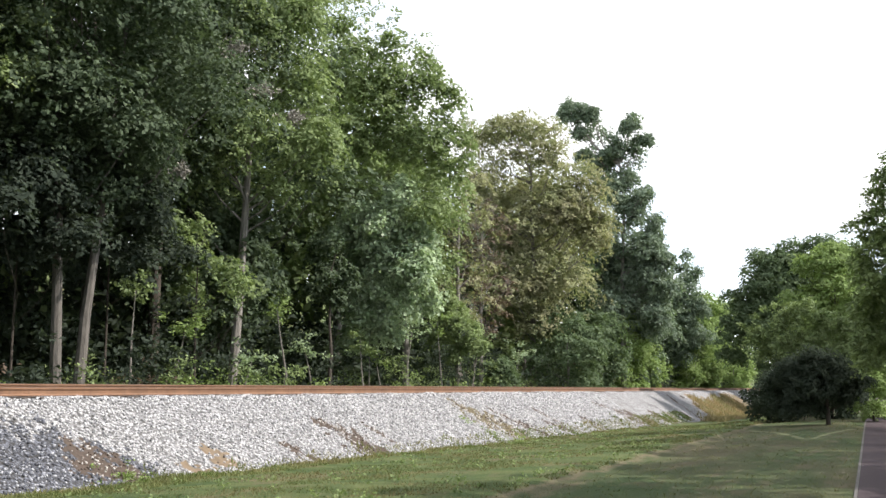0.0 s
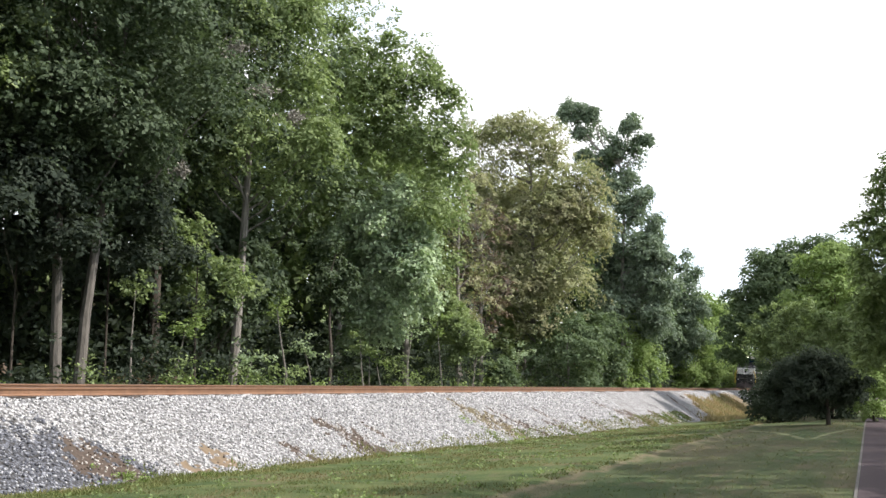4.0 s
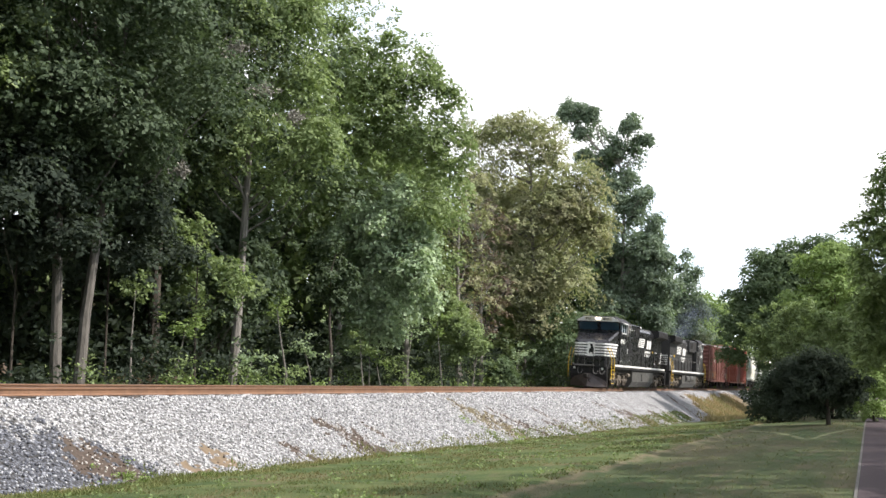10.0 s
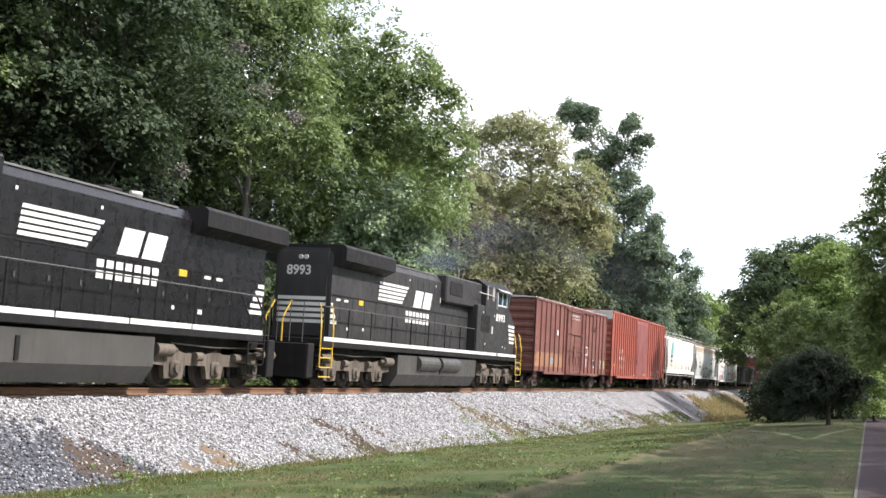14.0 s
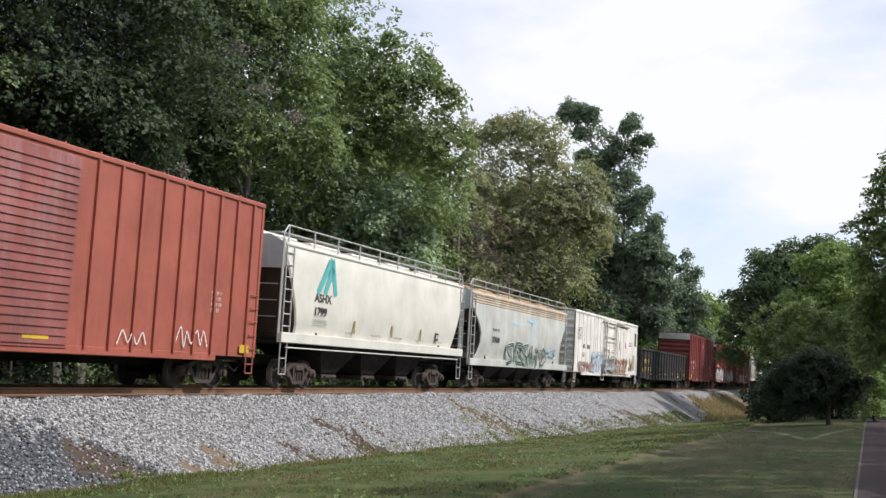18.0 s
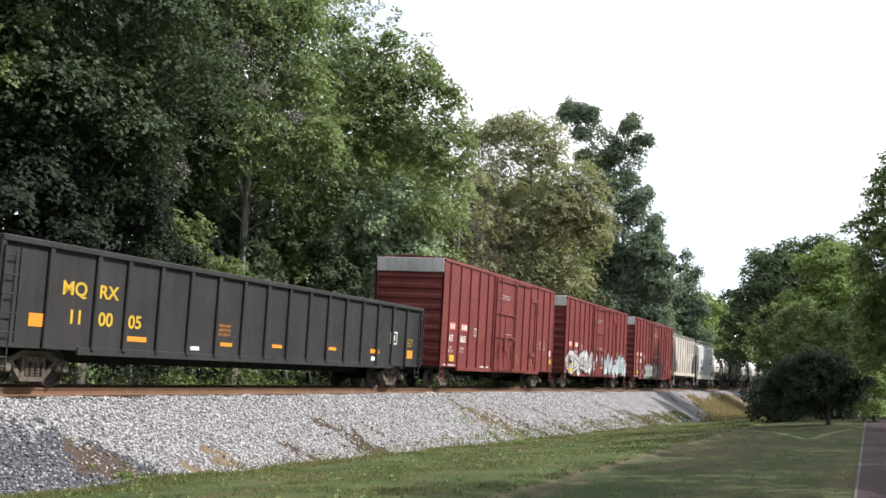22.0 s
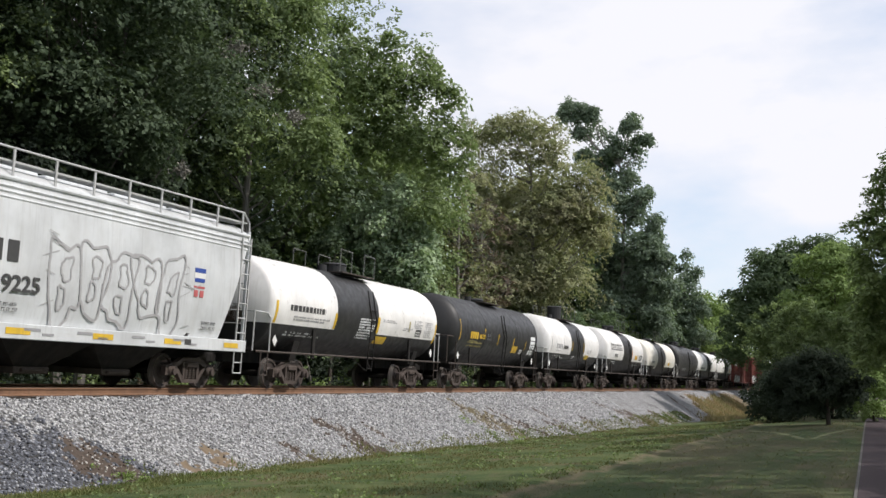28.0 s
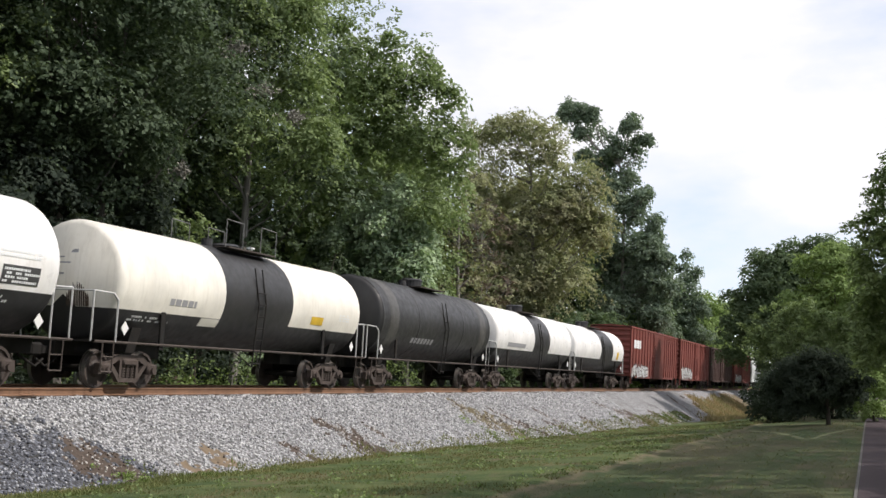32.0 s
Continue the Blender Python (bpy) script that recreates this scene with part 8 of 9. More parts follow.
def gondola(label, s0, s1, top, floor, skin, n):
    t, h = vehicle("gondola", label, "gondola car", s0, s1)
    for sx in (1, -1):
        part("side_wall", sbox(Shell(), sx, 1.42, 1.46, -h, h, floor, top), skin, t)
        part("top_chord", sbox(Shell(), sx, 1.38, 1.56, -h, h, top - 0.02, top + 0.12, 0.02), skin, t)
        part("bottom_sill", sbox(Shell(), sx, 1.40, 1.5, -h + 2.6, h - 2.6, floor - 0.1, floor + 0.08, 0.01), skin, t)
        for y in [-h + 0.05, -h + 1.5, -h + 3.08] + spread(-h + 4.2, h - 1.5, n - 3) + [h - 0.05]:
            part("rib", sbox(Shell(), sx, 1.46, 1.54, y - 0.07, y + 0.07, floor, top, 0.02), skin, t)
    for e in (-1, 1):
        part("end_wall", Shell().box(-1.42, 1.42, min(e * (h - 0.12), e * (h - 0.04)), max(e * (h - 0.12), e * (h - 0.04)), floor, top), skin, t)
        for z in (1.3, 1.9, 2.5, top):
            part("end_rib", Shell().box(-1.45, 1.45, min(e * (h - 0.05), e * (h + 0.05)), max(e * (h - 0.05), e * (h + 0.05)), z - 0.06, z + 0.08, 0.02), skin, t)
        ladder(t, 1.58, *((-h + 0.05, -h + 0.5) if e < 0 else (h - 0.5, h - 0.05)), floor + 0.1, top - 0.1, 5, skin, stiles=True)
        end_ladder(t, e * (h + 0.09), 0.9, 1.35, floor + 0.2, top - 0.1, 5, skin)
        stirrup(t, (-h + 0.08) if e < 0 else (h - 0.44), skin, z1=floor)
        coupler(t, e * (h - 0.1), e)
        freight_truck(t, e * (h - 1.75), TRUCK_TAN)
    part("floor", Shell().box(-1.42, 1.42, -h + 0.1, h - 0.1, floor, floor + 0.06), UNDER, t)
    part("center_sill", Shell().box(-0.35, 0.35, -h, h, floor - 0.3, floor - 0.002), UNDER, t)
    return t, h


t, h = gondola("empty charcoal black gondola with yellow lettering", 51.3, 74.0, 2.98, 0.85, GON, 17)
for q, dy, z, sz in (("MQ", 1.95, 2.04, 0.42), ("RX", 3.2, 2.04, 0.42), ("11", 2.2, 1.43, 0.42), ("00", 3.24, 1.43, 0.42), ("05", 4.34, 1.43, 0.42)):
    write(t, q, 1.466, -h + dy, z, sz, YELLOW, 1, "yellow stencilled letters")
bars(t, 1.466, [(-h + 1.0, 1.3, 0.6, 0.28), (-h + 4.3, 1.12, 0.8, 0.12), (-h + 8.4, 1.15, 0.6, 0.1), (-h + 11.2, 1.2, 0.6, 0.1), (-h + 14.8, 1.25, 0.6, 0.1), (h - 4.6, 1.25, 0.75, 0.14), (h - 1.3, 1.15, 0.55, 0.3)], ORANGE, "patch", "orange reflective patch")
bars(t, 1.466, [(-h + 7.0, 1.0, 0.4, 0.1), (h - 4.5, 1.0, 0.5, 0.14), (h - 2.9, 1.62, 0.6, 0.06), (h - 2.9, 2.02, 0.6, 0.06), (h - 2.9, 1.62, 0.06, 0.46), (h - 2.36, 1.62, 0.06, 0.46), (h - 2.7, 1.75, 0.2, 0.2)], WHITE)
blurred_text(t, 1.466, h - 1.3, 1.55, 0.5, 0.35, 3, YELLOW, 7)
blurred_text(t, 1.466, -h + 8.3, 1.4, 0.6, 0.35, 3, ORANGE, 9)

TIM = [0.75, 2.0, 3.25, 4.45, 5.65, 6.55, 10.1, 11.3, 12.5, 13.75, 14.95, 16.2]


def maroon_car(label, s0, s1, number, seed):
    t, h = boxcar(label, s0, s1, 5.26, MAROON, (6.75, 9.9), TIM, None, True, "plug", floor=0.92, inset=1.75, truck_steel=TRUCK_TAN, drop=(2.1, 2.6))
    bars(t, 1.503, [(-h + 0.95, 2.45, 0.7, 0.3), (-h + 2.35, 2.45, 0.75, 0.3)], plain("pinkish_red_panel", (0.6, 0.16, 0.13)), "patch", "pinkish red emblem panel")
    bars(t, 1.509, [(-h + 1.05, 2.5, 0.16, 0.2), (-h + 1.35, 2.5, 0.16, 0.2), (-h + 2.45, 2.5, 0.14, 0.2), (-h + 2.7, 2.5, 0.14, 0.2), (-h + 2.9, 2.5, 0.14, 0.2)], WHITE)
    write(t, number[:2], 1.505, -h + 0.95, 1.98, 0.38, WHITE)
    write(t, number[2:], 1.505, -h + 2.3, 1.98, 0.38, WHITE)
    blurred_text(t, 1.503, -h + 0.95, 1.5, 0.5, 0.3, 2, WHITE, seed)
    blurred_text(t, 1.503, -h + 2.35, 1.5, 0.45, 0.3, 2, WHITE, seed + 1)
    bars(t, 1.55, [(-h + 0.95, 1.15, 0.55, 0.26), (h - 0.75, 1.35, 0.4, 0.24)], YELLOW, "patch", "yellow warning label")
    bars(t, 1.504, [(-h + 4.0, 2.3, 0.3, 0.04), (-h + 4.0, 2.6, 0.3, 0.04), (-h + 4.0, 2.3, 0.04, 0.34), (-h + 4.28, 2.3, 0.04, 0.34), (h - 0.75, 1.75, 0.4, 0.3), (-h + 0.4, 0.98, 1.4, 0.04), (-h + 5.0, 0.97, 1.2, 0.05)], WHITE)
    blurred_text(t, 1.60, -h + 7.3, 4.15, 1.5, 0.25, 2, WHITE, seed + 2)
    blurred_text(t, 1.60, -h + 8.3, 2.5, 0.9, 0.12, 1, WHITE, seed + 3)
    part("door_stop", Shell().box(1.50, 1.585, -h + 12.62, -h + 13.55, 4.38, 4.60, 0.015).box(1.50, 1.56, -h + 13.36, -h + 13.50, 1.3, 4.38, 0.012).box(1.50, 1.585, -h + 12.62, -h + 13.5, 1.62, 1.86, 0.015), MAROON, t, "raised door stop bracket")
    bars(t, 1.504, [(-h + 10.55, 1.30, 0.11, 0.42), (h - 4.05, 1.18, 0.11, 0.42)], DULL_YELLOW, "patch", "dull yellow upright mark")
    for k in range(3):
        blurred_text(t, 1.503, h - 3.3 + 0.75 * k, 2.0, 0.3, 0.5, 4, WHITE, seed + 4 + k)
    return t, h


maroon_car("maroon high boxcar with galvanised end top", 76.1, 93.2, "65865", 70)
t, h = maroon_car("maroon high boxcar with large white graffiti", 95.85, 113.1, "65927", 80)
block_graffiti(t, 1.55, -h + 0.5, -h + 7.4, 0.86, 2.35, 5, 3, PALE_SPRAY, INK, INK, "large white graffiti with black outlines")
block_graffiti(t, 1.55, -h + 9.6, h - 0.6, 0.86, 2.35, 6, 4, plain("ice_blue_spray", (0.55, 0.70, 0.74), 0.6, 0, 0.3, 2.0), INK, PALE_SPRAY, "pale blue and cream graffiti with dark outlines")
bars(t, 1.57, [(-h + 9.0, 1.3, 0.4, 0.12), (-h + 1.1, 1.35, 0.5, 0.14), (-h + 1.0, 1.0, 0.8, 0.2)], YELLOW, "patch", "yellow paint dab")
t, h = maroon_car("maroon high boxcar with grey graffiti beside the door", 116.0, 132.95, "65868", 90)
block_graffiti(t, 1.61, -h + 3.9, -h + 9.2, 0.86, 2.2, 6, 8, plain("silver_spray", (0.42, 0.42, 0.41), 0.5, 0, 0.25, 3.0), INK, PALE_SPRAY, "silver grey graffiti with dark outlines")
bars(t, 1.506, [(-h + 10.25, 1.35, 1.0, 0.75), (-h + 11.4, 1.5, 1.0, 0.65), (-h + 12.62, 1.3, 1.05, 0.55)], NAVY, "patch", "dull navy sprayed patch")
graffiti(t, 1.55, -h + 2.4, -h + 3.8, 1.0, 1.6, 3, 9, plain("pale_pink_spray", (0.6, 0.35, 0.33)), MAROON, 0.2)

t, h = hopper("cream covered hopper with upright side posts", 134.3, 146.95, HOP_TAN, ribs=7, straight=True, bays=2, inset=1.6, eave=4.55, crest=4.70, rail_z=4.86, cut=1.2, sill=(1.22, 1.5))
LETTER_BROWN = plain("faded_brown_lettering", (0.115, 0.10, 0.09), 0.7, 0, 0.35, 4.0)
for k in range(4):
    y = h - 5.35 + 1.42 * k
    bars(t, 1.472, [(y, 3.45, 0.15, 0.86), (y + 0.47, 3.45, 0.15, 0.86), (y + 0.15, 3.45, 0.32, 0.14), (y + 0.15, 4.17, 0.32, 0.14)], LETTER_BROWN, "emblem", "large faded brown shape")
bars(t, 1.47, [(h - 4.1, 1.95, 0.62, 0.42)], INK, "decal", "dark printed panel")
blurred_text(t, 1.474, h - 4.05, 1.98, 0.55, 0.34, 3, PALE_SPRAY, 35)
bars(t, 1.545, [(h - 1.05, 1.26, 0.95, 0.15), (-h + 0.2, 1.26, 0.7, 0.15)], YELLOW, "patch", "yellow reflective stripe")
bars(t, 1.472, [(h - 4.55, 1.75, 0.1, 0.55)], DULL_YELLOW, "patch", "dull yellow upright mark")

t, h = hopper("light grey covered hopper with outlined graffiti", 149.05, 161.3, HOP_GREY, chord_lines=3, bays=2, eave=4.26, crest=4.56, rail_z=4.86, inset=1.9, sill=(1.02, 1.34), cut=1.4, waisted=False)
bars(t, 1.508, [(-h + 2.35, 2.56, 0.32, 0.44), (-h + 2.82, 2.56, 0.32, 0.44)], INK, "stencil", "dark plain blocks")
write(t, "219225", 1.508, -h + 2.15, 1.98, 0.46, INK)


def outline_graffiti(parent, x, y0, y1, z0, z1, n, seed, line, label):
    """Hollow rounded shapes side by side, drawn with one wide line, with loose strokes round them."""
    rng, s = random.Random(seed), Shell()
    pitch = (y1 - y0) / n
    side = lambda z: x - max(0.0, 2.5 - z) ** 2 * 0.075

    def ring(cy, cz, ry, rz, w, dx):
        ph, m, tilt = [rng.random() * 6.28 for _ in range(3)], 30, rng.uniform(-0.25, 0.25)
        pts = []
        for i in range(m):
            g = 6.28319 * i / m
            k = 1 + 0.12 * math.sin(2 * g + ph[0]) + 0.15 * math.sin(3 * g + ph[1]) + 0.10 * math.sin(5 * g + ph[2])
            c, d = math.cos(g), math.sin(g)
            v = rz * k * abs(d) ** 0.6 * (1 if d > 0 else -1)
            pts.append((cy + ry * k * abs(c) ** 0.6 * (1 if c > 0 else -1) + tilt * v, cz + v))
        for i in range(m):
            (ay, az), (by, bz) = pts[i], pts[(i + 1) % m]
            ln = max(0.001, math.hypot(by - ay, bz - az))
            ny, nz = -(bz - az) / ln * w / 2, (by - ay) / ln * w / 2
            s.add([(side(v) + dx, u, v) for u, v in ((ay - ny, az - nz), (by - ny, bz - nz), (by + ny, bz + nz), (ay + ny, az + nz))], [(0, 1, 2, 3)])

    for i in range(n):
        cy = y0 + pitch * (i + 0.5)
        cz = (z0 + z1) / 2 + 0.08 * (1 if i % 2 else -1)
        rz = (z1 - z0) * (0.46 - 0.05 * (i % 2))
        ring(cy, cz, pitch * 0.5, rz, 0.065, 0.001 * i)
        ring(cy + pitch * 0.06, cz + rz * 0.3, pitch * 0.17, rz * 0.28, 0.05, 0.001 * i + 0.0005)
        ring(cy - pitch * 0.05, cz - rz * 0.42, pitch * 0.12, rz * 0.25, 0.05, 0.001 * i + 0.0008)
    for i in range(16):
        y, z, g = (y0 - 0.1 if i % 2 else y1 + 0.1) + rng.uniform(-0.25, 0.25), rng.uniform(z0 + 0.1, z1), rng.uniform(-0.5, 0.5)
        l, w = rng.uniform(0.2, 0.55), 0.02
        s.add([(side(z) + 0.006, y + u * math.cos(g), z + u * math.sin(g) + v) for u, v in ((0, 0), (l, 0), (l, w), (0, w))], [(0, 1, 2, 3)])
    tagged(part("graffiti", s, line, parent, label), kind="stuff")


outline_graffiti(t, 1.510, -h + 4.1, h - 3.2, 1.45, 3.35, 5, 91, plain("faded_grey_spray", (0.36, 0.355, 0.36), 0.7, 0, 0.3), "grey outlined graffiti")
BLUE_DEEP, RED_DULL = plain("emblem_blue", (0.03, 0.07, 0.30), 0.6, 0, 0.2), plain("emblem_red", (0.42, 0.10, 0.10), 0.7, 0, 0.4, 5.0)
bars(t, 1.505, [(h - 2.72, 2.98, 0.5, 0.12), (h - 2.70, 2.74, 0.46, 0.10)], BLUE_DEEP, "emblem", "small blue and white emblem")
bars(t, 1.504, [(h - 2.72, 2.84, 0.5, 0.14)], WHITE, "emblem", "white band of the emblem")
bars(t, 1.505, [(h - 2.72, 2.58, 0.5, 0.06), (h - 2.70, 2.36, 0.18, 0.17), (h - 2.44, 2.36, 0.18, 0.17)], RED_DULL, "emblem", "small red mark below the emblem")
for k in range(5):
    bars(t, 1.545, [(-h + 0.2 + (2 * h - 1.35) * k / 4, 1.12, 0.95 if k == 0 else 0.72, 0.13)], YELLOW, "patch", "yellow reflective stripe")
    bars(t, 1.545, [(-h + 1.5 + (2 * h - 3.2) * k / 5 + 0.14 * (k % 2), 1.20, 0.5, 0.06), (-h + 2.2 + (2 * h - 3.2) * k / 5, 1.12, 0.35, 0.05)], GREY_SPRAY, "stencil", "worn grey stencil dashes")
bars(t, 1.545, [(h - 3.0, 1.13, 0.28, 0.14)], INK, "stencil", "small dark stencil")
blurred_text(t, 1.47, h - 2.2, 1.52, 0.7, 0.26, 2, INK, 33)
blurred_text(t, 1.47, -h + 2.1, 1.55, 1.2, 0.22, 2, INK, 34)

# tanks
t, h = tank_car("white and black banded tank car with dark underside", 163.0, 176.1, 1.45, 2.5, TANK_BLACK, TANK_WHITE, [(167.1, 170.4)], 1.92, trucks=(164.9, 174.6), top_rail=True, bulge=0.5)
tank_print(t, 1.45, 2.5, -h + 0.9, -h + 3.6, 2.35, 2.65, 1, INK, 41, 1.0, "dark block lettering")
tank_print(t, 1.45, 2.5, -h + 1.2, -h + 3.9, 2.08, 2.24, 2, GREY_SPRAY, 42)
on_tank(t, 1.45, 2.5, -h + 0.02, -h + 0.16, 1.94, 2.6, YELLOW, label="yellow stripe")
on_tank(t, 1.45, 2.5, 3.95 - h, 4.1 - h, 1.95, 2.45, YELLOW, label="yellow stripe")
on_tank(t, 1.45, 2.5, 7.36 - h, 7.54 - h, 1.95, 2.52, YELLOW, label="yellow stripe")
on_tank(t, 1.45, 2.5, 7.5 - h, 8.5 - h, 1.6, 1.86, YELLOW, label="yellow patch")
on_tank(t, 1.45, 2.5, 10.25 - h, 10.36 - h, 2.14, 2.52, DULL_YELLOW, label="worn yellow stripe")
on_tank(t, 1.45, 2.5, h - 0.14, h - 0.01, 1.8, 2.55, YELLOW, label="yellow stripe")
on_tank(t, 1.45, 2.5, h - 2.12, h - 1.58, 2.0, 2.26, INK, label="dark printed square")
tank_print(t, 1.45, 2.5, h - 2.08, h - 1.62, 2.05, 2.22, 2, WHITE, 43)
tank_print(t, 1.45, 2.5, h - 2.35, h - 1.45, 2.30, 2.62, 5, GREY_SPRAY, 44, 0.7)
tank_print(t, 1.45, 2.5, h - 1.25, h - 0.3, 2.0, 2.62, 8, GREY_SPRAY, 45, 0.7)
tank_print(t, 1.45, 2.5, h - 3.4, h - 2.4, 2.16, 2.30, 2, GREY_SPRAY, 46, 0.7)
tank_print(t, 1.45, 2.5, 7.8 - h, 9.2 - h, 2.38, 2.5, 2, GREY_SPRAY, 47, 0.8)
tank_print(t, 1.45, 2.5, 5.9 - h, 7.2 - h, 1.72, 2.45, 8, PALE_SPRAY, 48, 0.9)
tank_print(t, 1.45, 2.5, 1.0 - h, 3.4 - h, 1.60, 1.76, 2, PALE_SPRAY, 49, 0.6)

t, h = tank_car("plain black tank car with yellow lettering", 178.8, 190.5, 1.49, 2.52, TANK_BLACK, trucks=(179.8, 189.4), low_rail=TRUCK_DARK, high=0.12, round_head=True, bulge=0.66)
for k in range(4):
    on_tank(t, 1.49, 2.52, -h + 1.4 + 0.27 * k, -h + 1.60 + 0.27 * k, 2.2, 2.5, YELLOW, label="yellow block lettering")
write(t, "66121", 1.497, -h + 2.55, 2.24, 0.27, YELLOW, 1, "yellow number")
tank_print(t, 1.49, 2.52, -h + 1.35, -h + 2.6, 2.08, 2.15, 1, DULL_YELLOW, 50)
tank_print(t, 1.49, 2.52, -h + 3.7, -h + 4.3, 2.22, 2.5, 4, GREY_SPRAY, 51, 0.7)
for a, z in ((0.02, 2.1), (3.3, 2.5), (5.3, 2.05), (7.75, 1.95), (9.8, 1.9)):
    on_tank(t, 1.49, 2.52, -h + a, -h + a + 0.08, z, z + (0.85 if a < 1 else 0.2 if a < 4 else 0.5), YELLOW, label="yellow stripe")
on_tank(t, 1.49, 2.52, -h + 7.8, -h + 8.6, 1.76, 2.08, YELLOW, label="yellow label")
on_tank(t, 1.49, 2.52, -h + 9.1, -h + 9.5, 1.74, 1.95, WHITE)
on_tank(t, 1.49, 2.52, -h + 9.18, -h + 9.38, 1.79, 1.89, INK, label="dark printed square")
for z, w in ((1.74, 0.24), (2.02, 0.2), (2.26, 0.16), (2.46, 0.18)):
    on_tank(t, 1.49, 2.52, -h + 10.6, -h + 11.4, z, z + w, PALE_SPRAY, label="white printed panel")
tank_print(t, 1.49, 2.52, -h + 10.64, -h + 11.5, 1.76, 2.2, 5, INK, 52, 0.7)
for z in (2.0, 1.86):
    tank_print(t, 1.49, 2.52, -h + 1.2, -h + 3.6, z, z + 0.10, 1, DULL_YELLOW, 53)
s = Shell()
for k in range(7):
    px, w = -0.95 + 0.13 * k + (0.1 if k > 3 else 0), 0.09
    s.add([(u, -h - 0.01 - 0.66 * math.sqrt(1 - (u * u + (v - 2.52) ** 2) / 1.49 ** 2), v) for u, v in ((px, 2.82), (px + w, 2.82), (px + w, 2.94), (px, 2.94))], [(0, 1, 2, 3)])
tagged(part("small_print", s, DULL_YELLOW, t, "small yellow print on the tank head"), kind="stuff")

t, h = tank_car("white tank car with black band and dark underside", 193.5, 204.9, 1.5, 2.55, TANK_BLACK, TANK_WHITE, [(197.9, 201.15)], 1.98, trucks=(194.9, 203.3), top_rail=True, high=0.72, round_head=True, bulge=0.66)
for k in range(4):
    on_tank(t, 1.5, 2.55, -h + 1.15 + 0.34 * k, -h + 1.36 + 0.34 * k, 2.27, 2.52, GREY_SPRAY, label="dark block lettering")
write(t, "630248", 1.504, -h + 2.6, 2.28, 0.28, INK)
tank_print(t, 1.5, 2.55, -h + 1.2, -h + 2.6, 2.12, 2.2, 1, GREY_SPRAY, 54)
on_tank(t, 1.5, 2.55, -h + 0.05, -h + 0.13, 2.05, 2.85, GREY_SPRAY, label="worn grey stripe")
on_tank(t, 1.5, 2.55, -h + 2.65, -h + 2.71, 2.36, 2.75, GREY_SPRAY, label="thin grey stripe")
for a in (4.6, 7.3):
    on_tank(t, 1.5, 2.55, -h + a, -h + a + 0.09, 2.2, 2.75, YELLOW, label="yellow stripe")
on_tank(t, 1.5, 2.55, h - 3.3, h - 2.45, 1.80, 2.05, YELLOW, label="yellow label")
tank_print(t, 1.5, 2.55, h - 3.6, h - 2.2, 1.92, 2.05, 2, DULL_YELLOW, 55)
tank_print(t, 1.5, 2.55, h - 2.9, h - 1.7, 2.15, 2.4, 3, GREY_SPRAY, 56, 0.5)
tank_print(t, 1.5, 2.55, -h + 1.0, -h + 3.2, 1.74, 1.92, 2, PALE_SPRAY, 57, 0.45)
tank_print(t, 1.5, 2.55, -h + 5.0, -h + 5.7, 1.78, 1.94, 3, PALE_SPRAY, 58, 0.6)

t, h = tank_car("white and black tank car with large dark block lettering", 208.0, 220.05, 1.5, 2.58, TANK_BLACK, TANK_WHITE, [(212.8, 216.0)], 2.0, trucks=(208.8, 218.4), top_rail=True, bulge=0.62, ladder_y=0.85)
for k in range(6):
    y = -h + 0.7 + 0.62 * k
    for u, v, z0, z1 in ((0, 0.1, 2.64, 3.05), (0.36, 0.46, 2.64, 3.05), (0.1, 0.36, 2.97, 3.05), (0.1, 0.36, 2.64, 2.72)):
        on_tank(t, 1.5, 2.58, y + u, y + v, z0, z1, INK, label="dark block lettering")
write(t, "69963", 1.506, -h + 1.9, 2.2, 0.28, INK)
on_tank(t, 1.5, 2.58, 8.9 - h, 9.8 - h, 2.15, 2.45, YELLOW, label="yellow label")
tank_print(t, 1.5, 2.58, 8.95 - h, 9.7 - h, 2.2, 2.38, 2, ORANGE, 59, 0.8)
on_tank(t, 1.5, 2.58, 10.45 - h, 11.55 - h, 2.12, 2.50, INK, label="dark small print panel")
tank_print(t, 1.5, 2.58, 10.5 - h, 11.6 - h, 2.15, 2.48, 4, PALE_SPRAY, 60, 0.8)
on_tank(t, 1.5, 2.58, 9.98 - h, 10.05 - h, 2.2, 2.55, GREY_SPRAY, label="thin grey stripe")
tank_print(t, 1.5, 2.58, 10.3 - h, 11.8 - h, 2.66, 2.86, 2, PALE_SPRAY, 61, 0.9)
on_tank(t, 1.5, 2.58, 7.8 - h, 7.9 - h, 2.3, 2.8, ORANGE, label="orange stripe")
tank_print(t, 1.5, 2.58, 8.9 - h, 11.2 - h, 1.66, 1.92, 3, PALE_SPRAY, 62, 0.5)
tank_print(t, 1.5, 2.58, 1.2 - h, 3.2 - h, 1.72, 1.92, 2, PALE_SPRAY, 63, 0.5)

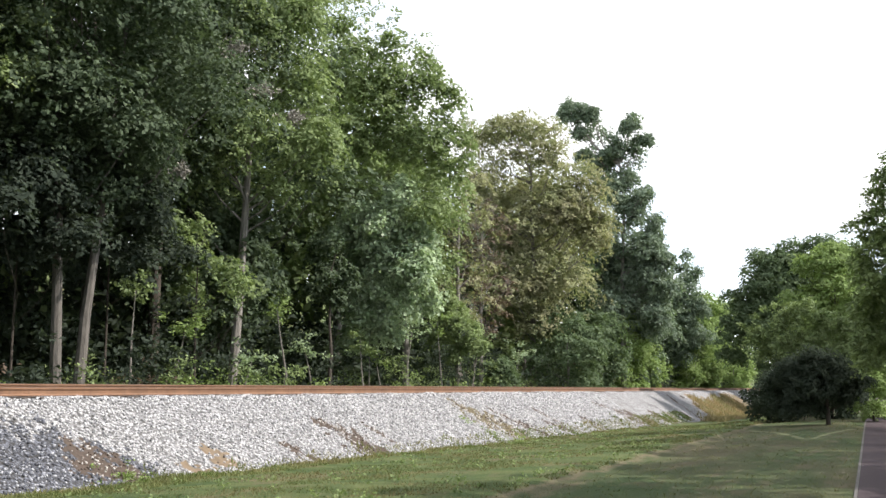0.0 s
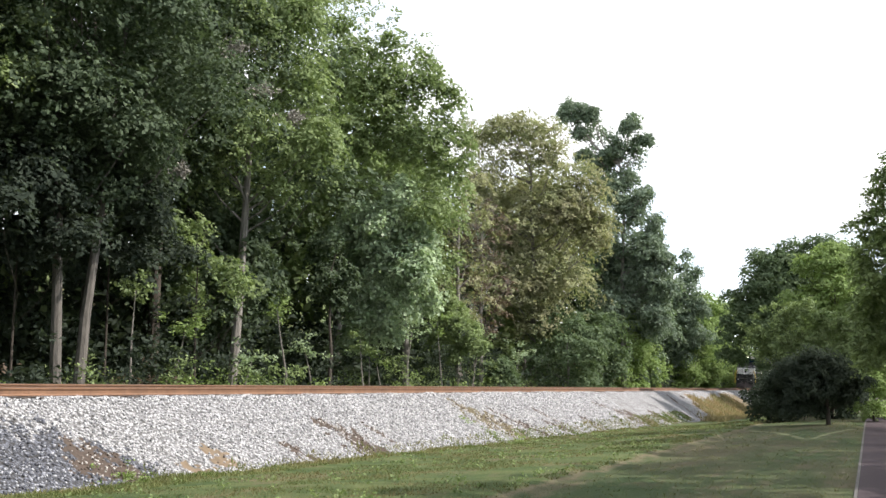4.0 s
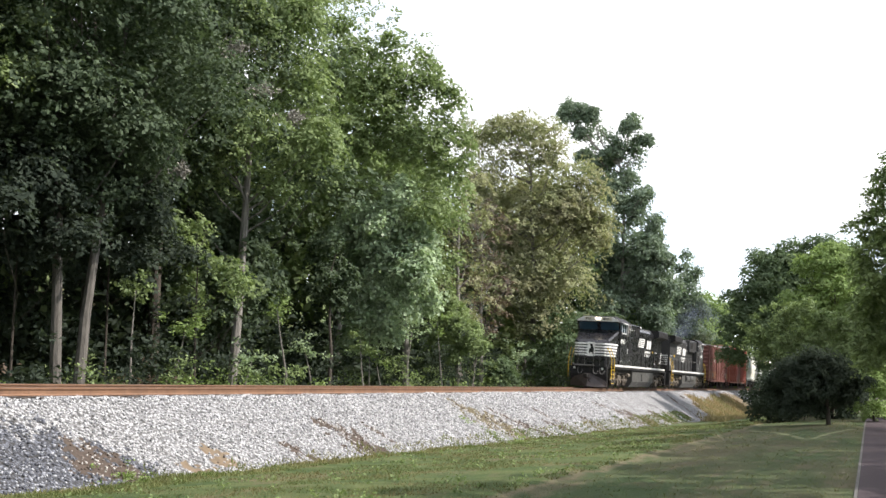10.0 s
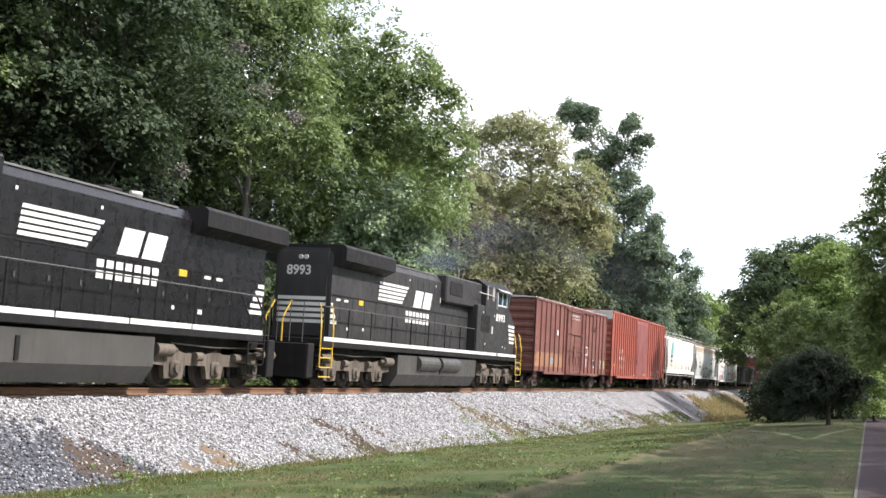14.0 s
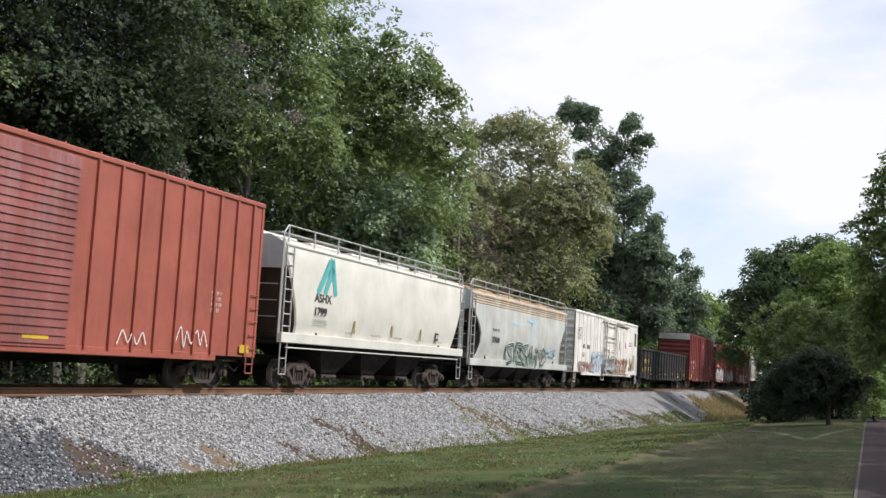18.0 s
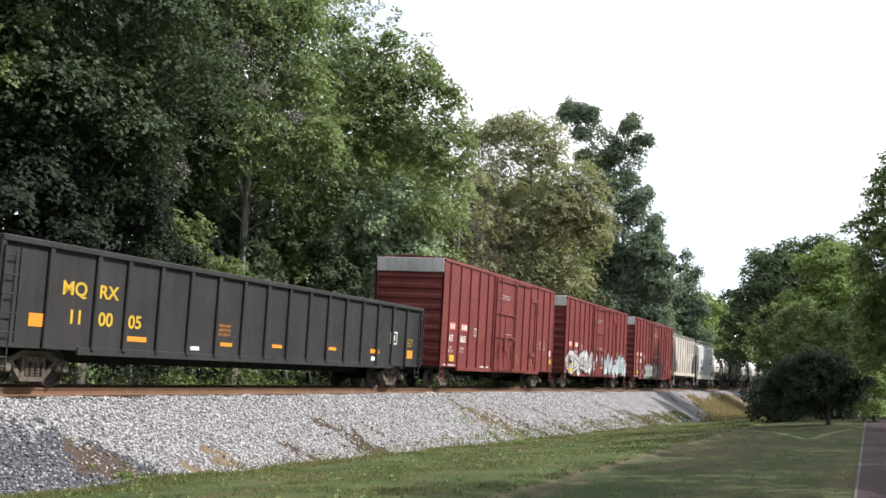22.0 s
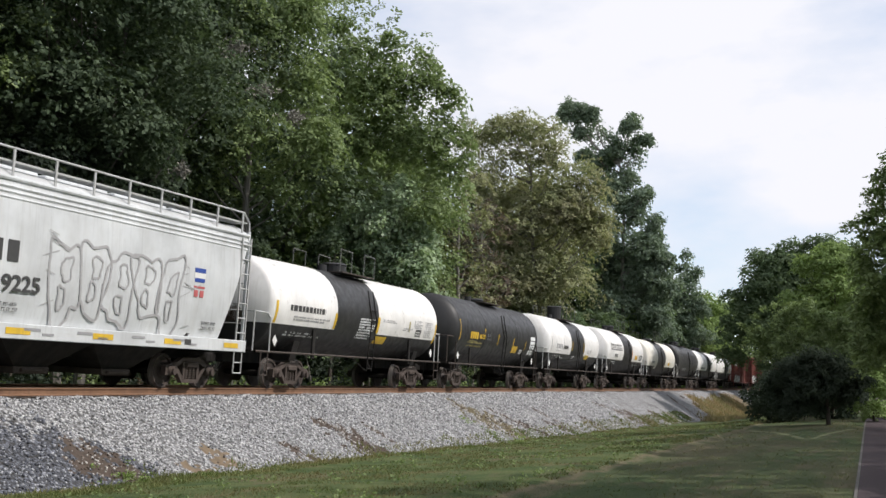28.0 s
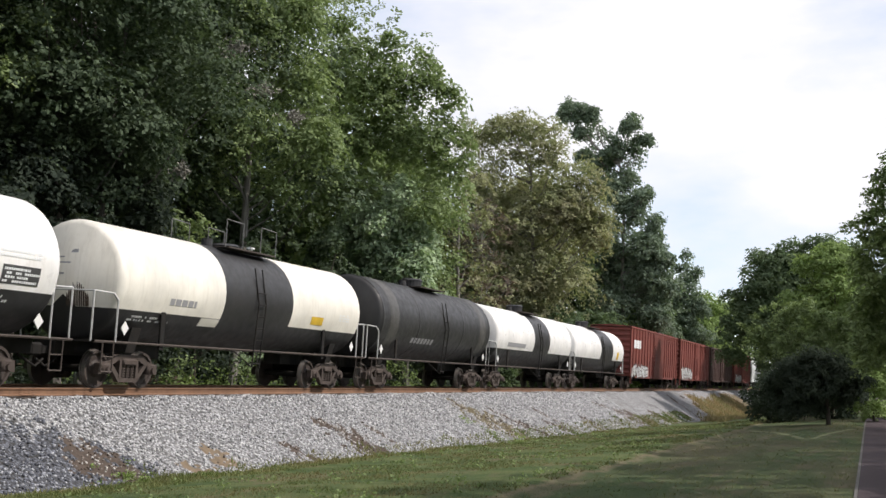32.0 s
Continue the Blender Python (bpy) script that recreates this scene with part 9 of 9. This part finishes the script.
t, h = tank_car("cream and black tank car with thin top railing", 222.5, 235.4, 1.45, 2.5, TANK_BLACK, TANK_CREAM, [(226.9, 230.7)], 1.86, trucks=(223.4, 234.0), high=0.10, top_rail=True, ladder_y=-0.2)
tank_print(t, 1.45, 2.5, -h + 1.9, -h + 3.3, 2.08, 2.36, 1, GREY_SPRAY, 64, 1.0, "faded block lettering")
on_tank(t, 1.45, 2.5, h - 3.4, h - 2.6, 2.0, 2.25, YELLOW, label="yellow label")
tank_print(t, 1.45, 2.5, h - 1.5, h - 0.6, 2.2, 2.45, 3, PALE_SPRAY, 65)
tank_print(t, 1.45, 2.5, -h + 0.5, -h + 2.2, 1.62, 1.78, 2, PALE_SPRAY, 66, 0.6)
on_tank(t, 1.45, 2.5, -h + 3.5, -h + 4.38, 1.64, 1.85, TANK_CREAM, label="cream patch below the paint line")
part("relief_valve", Shell().tube((0.1, 1.3, 3.9), (0.1, 1.3, 4.12), 0.09, 0.07, 10).tube((0.1, 1.3, 4.12), (0.1, 1.3, 4.17), 0.13, 0.13, 10), PALE_SPRAY, t, "pale relief valve")

t, h = tank_car("black tank car with grey end bands", 237.4, 249.3, 1.5, 2.55, TANK_BLACK, trucks=(238.2, 248.5))
for a in (1.0, 2 * h - 0.9):
    rings = [[(1.508 * math.cos(6.28319 * i / 36), -h + a + d, 2.55 + 1.508 * math.sin(6.28319 * i / 36)) for i in range(36)] for d in (-0.4, 0.4)]
    part("grey_band", Shell().loft(rings, True, False), TANK_GREY, t, "dull grey band round the tank", True)
for k in range(7):
    on_tank(t, 1.5, 2.55, -h + 3.0 + 0.34 * k, -h + 3.22 + 0.34 * k, 1.75, 1.95, GREY_SPRAY)
t, h = tank_car("white and black banded tank car", 251.0, 264.6, 1.45, 2.52, TANK_BLACK, TANK_WHITE, [(257.0, 260.0)], 1.92, trucks=(252.0, 263.5))
on_tank(t, 1.45, 2.52, -h + 1.5, -h + 4.5, 2.05, 2.25, GREY_SPRAY)
t, h = tank_car("white and black banded tank car with yellow label", 266.0, 279.6, 1.45, 2.5, TANK_BLACK, TANK_WHITE, [(272.6, 276.2)], 1.92, trucks=(267, 278.5))
on_tank(t, 1.45, 2.5, h - 2.2, h - 1.6, 2.0, 2.5, YELLOW, label="yellow label")

t, h = boxcar("old red boxcar with white sprayed patch", 281.8, 302.8, 4.5, RED_OLD, (9.3, 13.6), spread(0.8, 8.8, 8) + spread(14.2, 20.4, 7), style="rib", floor=0.95)
bars(t, 1.55, [(-h + 1.0, 3.0, 2.6, 0.6)], PALE_SPRAY, "patch", "white painted panel")
block_graffiti(t, 1.55, -h + 0.6, -h + 6.4, 0.9, 1.9, 5, 61, PALE_SPRAY, INK, INK, "white graffiti")
t, h = boxcar("old red boxcar with white graffiti", 304.6, 324.2, 4.5, RED_OLD, (9.0, 12.6), spread(0.8, 8.6, 7) + spread(13.4, 19.0, 6), floor=0.95)
block_graffiti(t, 1.55, -h + 1.0, -h + 7.0, 0.9, 2.1, 5, 62, PALE_SPRAY, INK, INK, "white graffiti")
boxcar("dark brown weathered steel boxcar", 325.8, 346.3, 4.5, DARK_OLD, (8.5, 12.0), spread(0.8, 8.0, 7) + spread(12.8, 19.8, 7), floor=0.95)
t, h = boxcar("old red boxcar far back in the train", 348.4, 369.5, 4.6, RED_OLD, (9.0, 12.6), spread(0.8, 8.6, 7) + spread(13.4, 20.4, 7), floor=0.95)
block_graffiti(t, 1.55, -h + 2.0, -h + 9.0, 0.9, 2.0, 5, 63, PALE_SPRAY, INK, INK, "white graffiti")
hopper("light grey covered hopper at the visible end of the train", 371.3, 386.5, HOP_GREY)


def exhaust():
    """Thin bluish exhaust trailing from the second locomotive: fine drops of smoke."""
    rng = np.random.default_rng(4)
    n = 32000
    u = rng.random(n) ** 2.1
    y = 5.0 + 46.0 * u
    puff = 0.6 + 0.4 * np.sin(y * 0.55 + 1.0) * np.cos(y * 0.23)
    r = (0.5 + 2.4 * np.sqrt(u)) * puff
    c = np.stack([rng.normal(0, 1, n) * r, y + rng.normal(0, 1.2, n), 5.3 + 3.0 * np.clip(u * 5, 0, 1) + rng.normal(0, 0.55, n) * r], 1)
    d1, d2 = rng.normal(0, 1, (n, 3)), rng.normal(0, 1, (n, 3))
    d1 *= 0.017 / np.linalg.norm(d1, axis=1)[:, None]
    d2 *= 0.017 / np.linalg.norm(d2, axis=1)[:, None]
    co = np.stack([c - d1, c - d2, c + d1, c + d2], 1).reshape(-1, 3)
    ob = soup("exhaust_smoke", co, np.arange(4 * n).reshape(n, 4), plain("smoke_drops", (0.13, 0.155, 0.20), 1.0))
    return tagged(ob, "thin bluish grey exhaust smoke over the train", "smoke", kind="stuff")


CONSIST.append((exhaust(), -60.5, False))


def motions():
    """The train rolls past at about 60 km/h, every car along the banked track."""
    times = [0.5 * i for i in range(65)]
    for t, s, turned in CONSIST:
        rows = []
        for k in times:
            u = k - 20.0
            rows.append((k, TILT @ pose(0, s - 16.8 * u + 0.00684 * u * u, 0, 0, 0, 180 if turned else 0)))
        walk(t, rows)


motions()
